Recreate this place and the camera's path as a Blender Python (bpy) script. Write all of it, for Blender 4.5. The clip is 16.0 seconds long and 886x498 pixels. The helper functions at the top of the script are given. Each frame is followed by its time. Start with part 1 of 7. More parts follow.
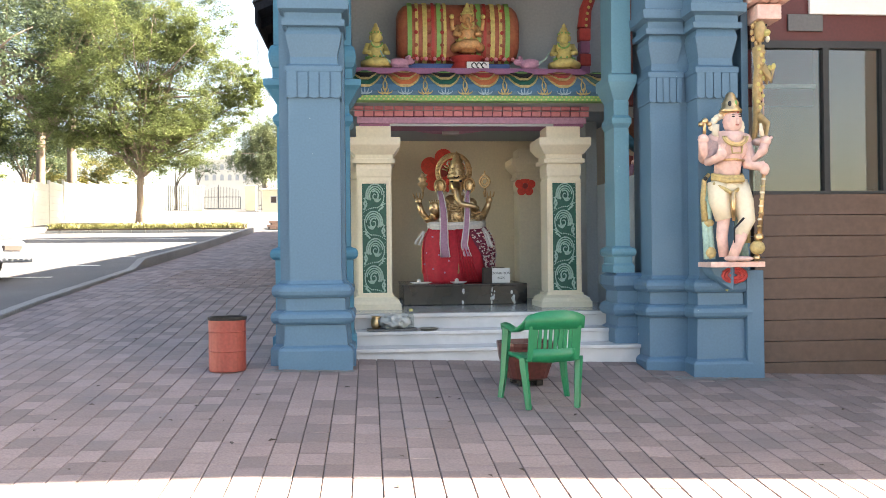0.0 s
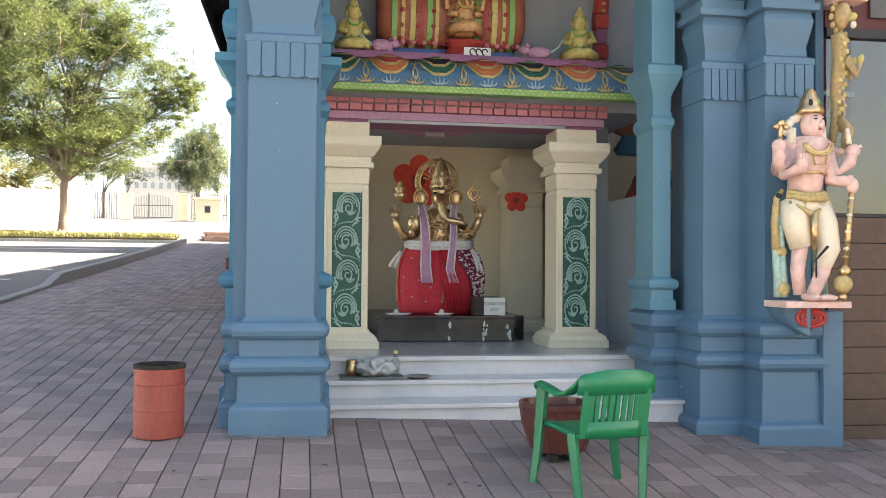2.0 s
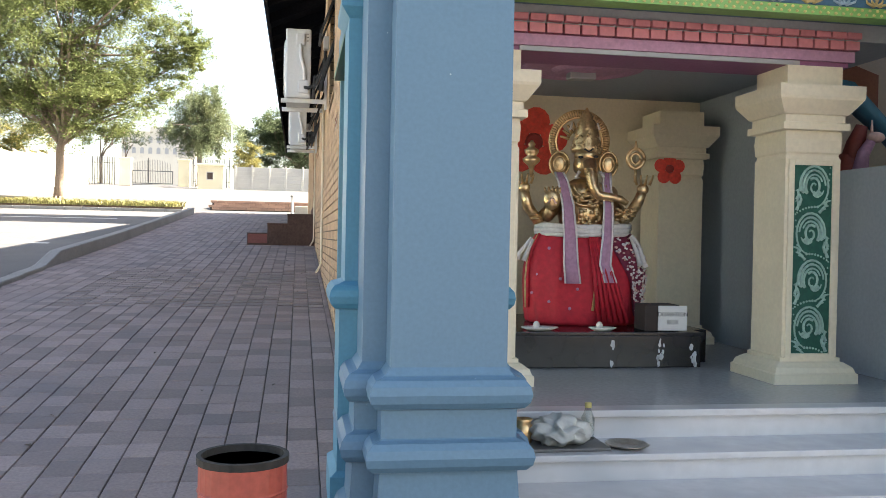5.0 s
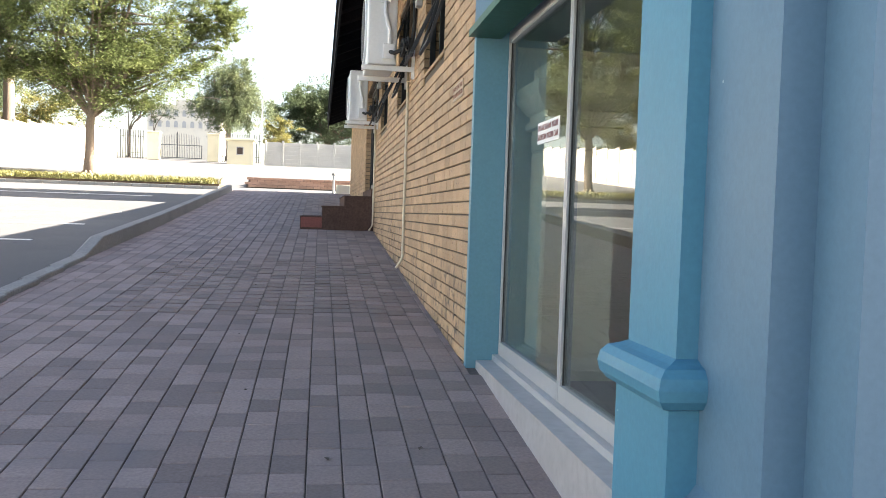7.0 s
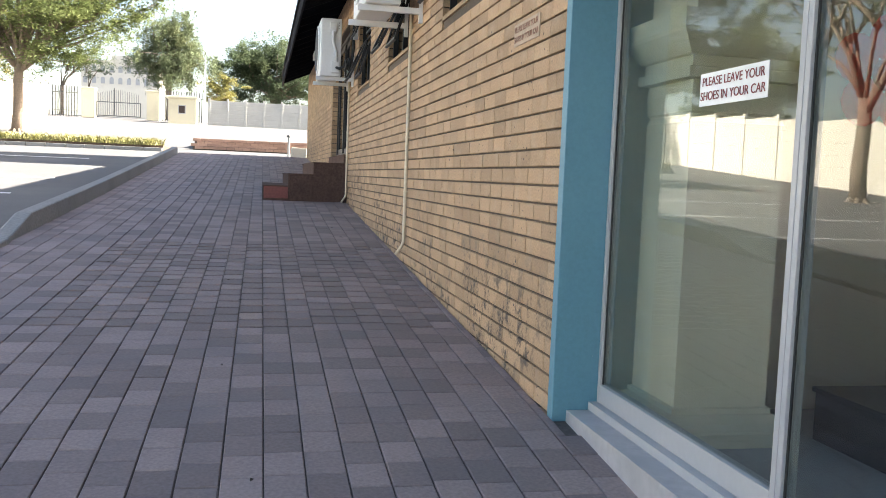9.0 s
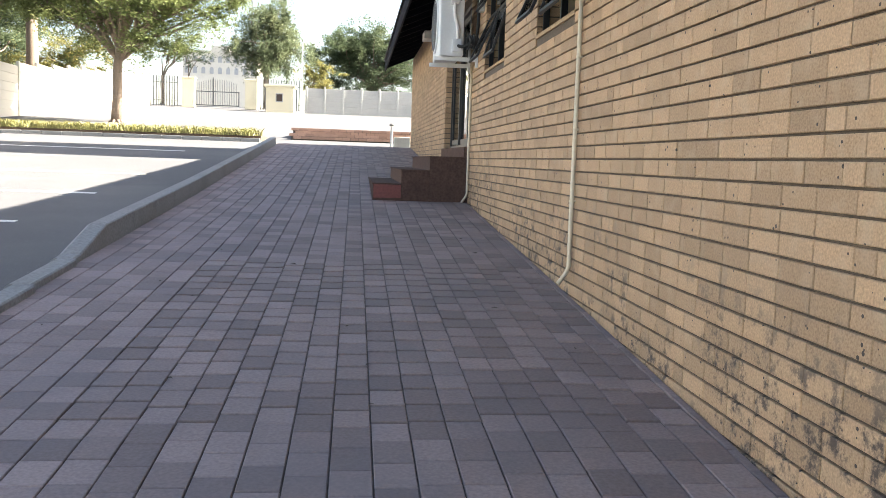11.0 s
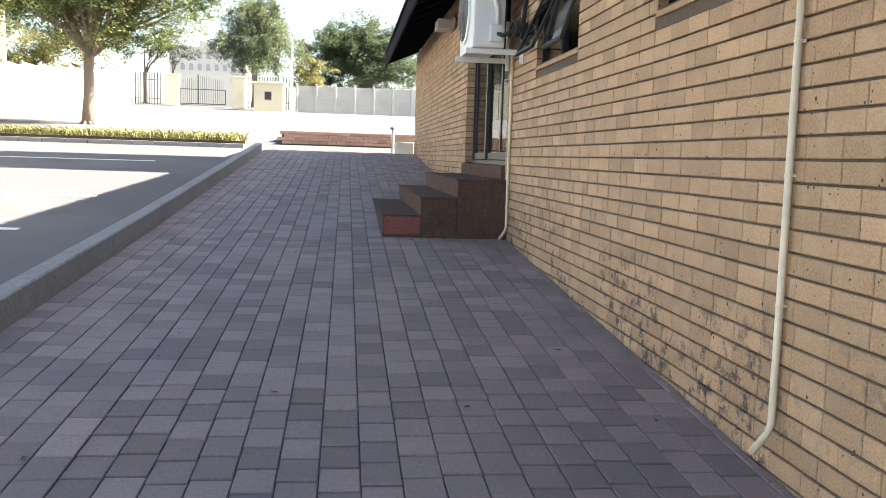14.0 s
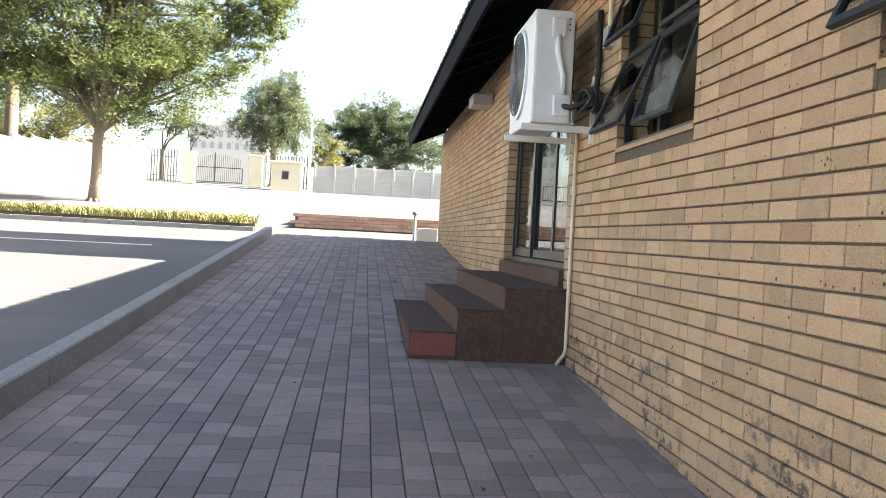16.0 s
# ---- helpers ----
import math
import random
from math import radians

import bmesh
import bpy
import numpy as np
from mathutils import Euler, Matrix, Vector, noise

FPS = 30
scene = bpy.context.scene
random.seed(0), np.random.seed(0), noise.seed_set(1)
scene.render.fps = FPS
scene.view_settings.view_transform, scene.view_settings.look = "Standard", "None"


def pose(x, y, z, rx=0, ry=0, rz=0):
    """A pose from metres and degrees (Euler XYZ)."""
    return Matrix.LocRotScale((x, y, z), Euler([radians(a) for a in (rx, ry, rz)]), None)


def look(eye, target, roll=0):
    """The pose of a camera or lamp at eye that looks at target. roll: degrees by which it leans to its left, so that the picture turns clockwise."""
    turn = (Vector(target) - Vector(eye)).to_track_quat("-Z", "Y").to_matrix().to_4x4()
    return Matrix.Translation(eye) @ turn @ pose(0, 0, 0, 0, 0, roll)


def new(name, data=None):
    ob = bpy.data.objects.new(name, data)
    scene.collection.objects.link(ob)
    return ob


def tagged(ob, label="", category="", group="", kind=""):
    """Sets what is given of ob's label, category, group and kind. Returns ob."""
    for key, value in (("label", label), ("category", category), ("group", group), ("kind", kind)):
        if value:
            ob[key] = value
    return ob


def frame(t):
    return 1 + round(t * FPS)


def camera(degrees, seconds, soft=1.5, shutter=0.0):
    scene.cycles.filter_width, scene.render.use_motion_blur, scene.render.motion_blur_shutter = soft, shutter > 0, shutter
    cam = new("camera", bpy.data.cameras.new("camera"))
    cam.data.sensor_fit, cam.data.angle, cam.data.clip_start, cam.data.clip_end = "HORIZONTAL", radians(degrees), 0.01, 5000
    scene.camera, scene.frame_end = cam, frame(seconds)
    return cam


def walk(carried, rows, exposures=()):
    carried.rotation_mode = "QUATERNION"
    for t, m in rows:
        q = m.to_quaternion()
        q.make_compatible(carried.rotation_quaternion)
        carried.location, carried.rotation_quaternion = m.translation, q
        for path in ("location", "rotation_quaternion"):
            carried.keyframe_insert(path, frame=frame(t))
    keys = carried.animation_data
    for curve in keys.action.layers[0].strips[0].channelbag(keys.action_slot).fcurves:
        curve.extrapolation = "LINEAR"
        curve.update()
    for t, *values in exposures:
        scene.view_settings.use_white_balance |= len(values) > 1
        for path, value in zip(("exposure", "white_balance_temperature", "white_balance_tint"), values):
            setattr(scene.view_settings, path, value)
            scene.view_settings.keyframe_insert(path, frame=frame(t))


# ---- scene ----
cam = camera(53.2, 16.0, soft=0.6)
PATH = [
    (0, (0.629, -10.988, 0.531), (0.797, -8.995, 0.544), -0.6),
    (0.5, (0.572, -10.582, 0.536), (0.744, -8.589, 0.557), 0.4),
    (1, (0.472, -10.18, 0.606), (0.681, -8.191, 0.639), -0.1),
    (1.5, (0.44, -9.773, 0.619), (0.685, -7.789, 0.665), 0.1),
    (2, (0.338, -9.348, 0.63), (0.653, -7.373, 0.676), 0.5),
    (2.5, (0.247, -8.997, 0.661), (0.632, -7.035, 0.713), 0.4),
    (3, (0.185, -8.565, 0.686), (0.568, -6.603, 0.743), 0.6),
    (3.5, (0.02, -8.187, 0.727), (0.387, -6.221, 0.773), 0.3),
    (4, (-0.045, -7.735, 0.718), (0.323, -5.769, 0.727), 0.3),
    (4.5, (-0.14, -7.321, 0.737), (0.174, -5.345, 0.724), 1.0),
    (5, (-0.306, -6.924, 0.78), (0.018, -4.951, 0.756), 1.1),
    (5.2, (-0.354, -6.741, 0.762), (-0.028, -4.768, 0.728), 1.5),
    (7.3, (-0.995, -5.112, 0.974), (-0.721, -3.133, 0.886), 1.8),
    (7.5, (-1.046, -4.958, 1.01), (-0.765, -2.98, 0.912), 1.5),
    (8, (-1.098, -4.504, 1.014), (-0.807, -2.528, 0.906), 1.6),
    (8.5, (-1.165, -4.068, 1.018), (-0.843, -2.098, 0.909), 2.2),
    (9, (-1.257, -3.634, 1.009), (-0.85, -1.683, 0.851), 2.3),
    (9.5, (-1.274, -3.126, 1.069), (-1.07, -1.147, 0.858), 1.7),
    (9.7, (-1.296, -2.967, 1.062), (-1.114, -0.988, 0.844), 1.5),
    (11.8, (-1.502, -0.959, 1.226), (-1.278, 1.02, 1.04), 2.5),
    (12, (-1.509, -0.779, 1.26), (-1.289, 1.2, 1.067), 2.8),
    (12.5, (-1.59, -0.332, 1.287), (-1.403, 1.65, 1.09), 3.5),
    (13, (-1.587, 0.096, 1.313), (-1.385, 2.076, 1.12), 2.6),
    (13.5, (-1.566, 0.538, 1.333), (-1.359, 2.519, 1.151), 2.7),
    (14, (-1.593, 0.99, 1.38), (-1.37, 2.967, 1.175), 1.8),
    (14.5, (-1.528, 1.455, 1.433), (-1.307, 3.439, 1.303), 1.7),
    (15, (-1.57, 1.868, 1.442), (-1.386, 3.859, 1.39), 2.4),
    (15.5, (-1.599, 2.33, 1.475), (-1.4, 4.319, 1.431), 2.1),
    (16, (-1.615, 2.834, 1.526), (-1.432, 4.825, 1.502), 3.0),
]
walk(cam, [(t, look(eye, target, roll)) for t, eye, target, roll in PATH], [(0, 3.50, 7900, 12), (2, 3.35, 7900, 12), (4, 3.31, 7800, 12), (7.5, 3.19, 7400, 12), (14, 3.13, 7200, 11), (16, 3.16, 7200, 11)])

# ---------------------------------------------------------------- light
SUN_ELEV, SUN_AZ = radians(36), radians(90)   # the sun stands over the building, towards +x
world = bpy.data.worlds.new("sky")
scene.world = world
world.use_nodes = True
wn = world.node_tree.nodes
sky = wn.new("ShaderNodeTexSky")
sky.sky_type, sky.sun_disc = "NISHITA", False
sky.sun_elevation, sky.sun_rotation = SUN_ELEV, SUN_AZ
sky.air_density, sky.dust_density, sky.ozone_density = 1.0, 2.0, 1.0
wn["Background"].inputs["Strength"].default_value = 0.058
world.node_tree.links.new(sky.outputs[0], wn["Background"].inputs["Color"])
sun_data = bpy.data.lights.new("sun", "SUN")
sun_data.energy, sun_data.angle, sun_data.color = 5.0, radians(0.5), (1.0, 0.97, 0.91)
sun = new("sun", sun_data)
sun.matrix_world = look((30, 2, 25), (30 - math.cos(SUN_ELEV), 2.0, 25 - math.sin(SUN_ELEV)))


# ---------------------------------------------------------------- materials
def mat(name, rgb, rough=0.6, metal=0.0, vary=0.12, grain=40.0, bump=0.15, stain=0.10, stain_scale=1.2,
        stain_rgb=None, random_vary=0.0, spec=0.5, island=False, coat=0.0, bump_dist=0.004):
    """A painted or mineral surface: colour with fine grain, large stains and a fine relief."""
    m = bpy.data.materials.new(name)
    m.use_nodes = True
    n, l = m.node_tree.nodes, m.node_tree.links
    b = n["Principled BSDF"]
    b.inputs["Roughness"].default_value, b.inputs["Metallic"].default_value = rough, metal
    b.inputs["Specular IOR Level"].default_value = spec
    b.inputs["Coat Weight"].default_value = coat
    tc = n.new("ShaderNodeTexCoord")
    fine = n.new("ShaderNodeTexNoise")
    fine.inputs["Scale"].default_value, fine.inputs["Detail"].default_value = grain, 6
    big = n.new("ShaderNodeTexNoise")
    big.inputs["Scale"].default_value, big.inputs["Detail"].default_value = stain_scale, 5
    geo = n.new("ShaderNodeNewGeometry")
    for t in (fine, big):
        l.new(geo.outputs["Position"], t.inputs["Vector"])
    r1 = n.new("ShaderNodeMapRange")
    r1.inputs["From Min"].default_value, r1.inputs["From Max"].default_value = 0.3, 0.7
    r1.inputs["To Min"].default_value, r1.inputs["To Max"].default_value = 1 - vary, 1 + vary
    l.new(fine.outputs["Fac"], r1.inputs["Value"])
    mul = n.new("ShaderNodeVectorMath")
    mul.operation = "SCALE"
    mul.inputs[0].default_value = rgb
    l.new(r1.outputs[0], mul.inputs["Scale"])
    last = mul.outputs[0]
    if random_vary:
        r3 = n.new("ShaderNodeMapRange")
        r3.inputs["To Min"].default_value, r3.inputs["To Max"].default_value = 1 - random_vary, 1 + random_vary
        if island:
            l.new(geo.outputs["Random Per Island"], r3.inputs["Value"])
        else:
            oi = n.new("ShaderNodeObjectInfo")
            l.new(oi.outputs["Random"], r3.inputs["Value"])
        m3 = n.new("ShaderNodeVectorMath")
        m3.operation = "SCALE"
        l.new(last, m3.inputs[0])
        l.new(r3.outputs[0], m3.inputs["Scale"])
        last = m3.outputs[0]
    r2 = n.new("ShaderNodeMapRange")
    r2.inputs["From Min"].default_value, r2.inputs["From Max"].default_value = 0.5, 0.72
    r2.inputs["To Min"].default_value, r2.inputs["To Max"].default_value = 0.0, min(1.0, stain * 4)
    l.new(big.outputs["Fac"], r2.inputs["Value"])
    mix = n.new("ShaderNodeMix")
    mix.data_type = "RGBA"
    l.new(r2.outputs[0], mix.inputs["Factor"])
    l.new(last, mix.inputs["A"])
    mix.inputs["B"].default_value = (*(stain_rgb or [c * 0.72 for c in rgb]), 1)
    l.new(mix.outputs["Result"], b.inputs["Base Color"])
    bp = n.new("ShaderNodeBump")
    bp.inputs["Strength"].default_value, bp.inputs["Distance"].default_value = bump, bump_dist
    l.new(fine.outputs["Fac"], bp.inputs["Height"])
    l.new(bp.outputs[0], b.inputs["Normal"])
    return m


def glass_mat(name, rgb=(0.80, 0.84, 0.83)):
    """Thin clear pane: it lets light through and mirrors more the flatter it is seen."""
    m = bpy.data.materials.new(name)
    m.use_nodes = True
    n, l = m.node_tree.nodes, m.node_tree.links
    n.remove(n["Principled BSDF"])
    tr, gl, lw, mx = (n.new("ShaderNode" + k) for k in ("BsdfTransparent", "BsdfGlossy", "LayerWeight", "MixShader"))
    pw, ad = n.new("ShaderNodeMath"), n.new("ShaderNodeMath")
    tr.inputs[0].default_value = (*rgb, 1)
    gl.inputs["Roughness"].default_value = 0.0
    lw.inputs["Blend"].default_value = 0.5
    pw.operation, ad.operation = "POWER", "MULTIPLY_ADD"
    pw.inputs[1].default_value = 4.4
    ad.inputs[1].default_value, ad.inputs[2].default_value = 0.9, 0.07
    l.new(lw.outputs["Facing"], pw.inputs[0])
    l.new(pw.outputs[0], ad.inputs[0])
    l.new(ad.outputs[0], mx.inputs[0])
    l.new(tr.outputs[0], mx.inputs[1])
    l.new(gl.outputs[0], mx.inputs[2])
    l.new(mx.outputs[0], n["Material Output"].inputs[0])
    return m


def leaf_mat(name, rgb):
    """Foliage: dull leaves of uneven green that let some light through."""
    m = mat(name, rgb, 0.7, vary=0.25, grain=3, stain=0.12, stain_scale=0.8, stain_rgb=(rgb[0] * 1.5, rgb[1] * 1.25, rgb[2]), random_vary=0.45, island=True, spec=0.2)
    n, l = m.node_tree.nodes, m.node_tree.links
    b = n["Principled BSDF"]
    tl, mx = n.new("ShaderNodeBsdfTranslucent"), n.new("ShaderNodeMixShader")
    mx.inputs[0].default_value = 0.42
    l.new(b.inputs["Base Color"].links[0].from_socket, tl.inputs["Color"])
    l.new(b.outputs[0], mx.inputs[1])
    l.new(tl.outputs[0], mx.inputs[2])
    l.new(mx.outputs[0], n["Material Output"].inputs[0])
    return m


def speckle(m, scale, size, rgb, mould=0.0):
    """Adds small dark iron spots, and mould blotches, to a surface's colour."""
    n, l = m.node_tree.nodes, m.node_tree.links
    b = n["Principled BSDF"]
    src = b.inputs["Base Color"].links[0].from_socket
    geo = n.new("ShaderNodeNewGeometry")
    vo = n.new("ShaderNodeTexVoronoi")
    vo.inputs["Scale"].default_value = scale
    l.new(geo.outputs["Position"], vo.inputs["Vector"])
    no = n.new("ShaderNodeTexNoise")
    no.inputs["Scale"].default_value = scale * 0.28
    l.new(geo.outputs["Position"], no.inputs["Vector"])
    th = n.new("ShaderNodeMapRange")
    th.inputs["From Min"].default_value, th.inputs["From Max"].default_value = 0.44, 0.70
    th.inputs["To Min"].default_value, th.inputs["To Max"].default_value = 0.0, size
    l.new(no.outputs["Fac"], th.inputs["Value"])
    lt = n.new("ShaderNodeMath")
    lt.operation = "LESS_THAN"
    l.new(vo.outputs["Distance"], lt.inputs[0])
    l.new(th.outputs[0], lt.inputs[1])
    fac = lt.outputs[0]
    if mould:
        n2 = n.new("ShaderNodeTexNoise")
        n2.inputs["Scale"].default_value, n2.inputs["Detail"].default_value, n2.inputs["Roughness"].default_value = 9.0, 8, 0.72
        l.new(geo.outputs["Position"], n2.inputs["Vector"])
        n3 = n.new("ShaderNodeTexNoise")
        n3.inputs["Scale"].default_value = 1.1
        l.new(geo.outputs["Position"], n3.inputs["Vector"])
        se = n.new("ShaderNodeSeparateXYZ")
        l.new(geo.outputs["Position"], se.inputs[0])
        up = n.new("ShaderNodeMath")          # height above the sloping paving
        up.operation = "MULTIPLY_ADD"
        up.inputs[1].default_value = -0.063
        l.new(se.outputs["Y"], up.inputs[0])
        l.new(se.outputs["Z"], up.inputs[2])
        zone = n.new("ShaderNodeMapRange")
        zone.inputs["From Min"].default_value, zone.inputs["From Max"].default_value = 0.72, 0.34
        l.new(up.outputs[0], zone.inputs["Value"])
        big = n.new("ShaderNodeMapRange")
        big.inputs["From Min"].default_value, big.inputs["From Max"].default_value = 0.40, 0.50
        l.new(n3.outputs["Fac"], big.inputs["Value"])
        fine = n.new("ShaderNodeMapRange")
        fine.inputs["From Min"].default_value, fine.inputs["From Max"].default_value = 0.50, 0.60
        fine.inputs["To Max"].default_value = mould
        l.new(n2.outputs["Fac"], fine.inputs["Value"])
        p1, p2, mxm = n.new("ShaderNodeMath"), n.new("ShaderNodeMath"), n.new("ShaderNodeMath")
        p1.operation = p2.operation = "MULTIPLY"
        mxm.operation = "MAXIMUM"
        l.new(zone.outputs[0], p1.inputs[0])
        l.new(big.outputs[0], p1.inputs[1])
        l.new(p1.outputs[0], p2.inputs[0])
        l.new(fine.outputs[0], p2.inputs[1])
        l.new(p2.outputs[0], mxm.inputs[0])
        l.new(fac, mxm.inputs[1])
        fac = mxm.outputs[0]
    mix = n.new("ShaderNodeMix")
    mix.data_type = "RGBA"
    l.new(fac, mix.inputs["Factor"])
    l.new(src, mix.inputs["A"])
    mix.inputs["B"].default_value = (*rgb, 1)
    l.new(mix.outputs["Result"], b.inputs["Base Color"])
    return m


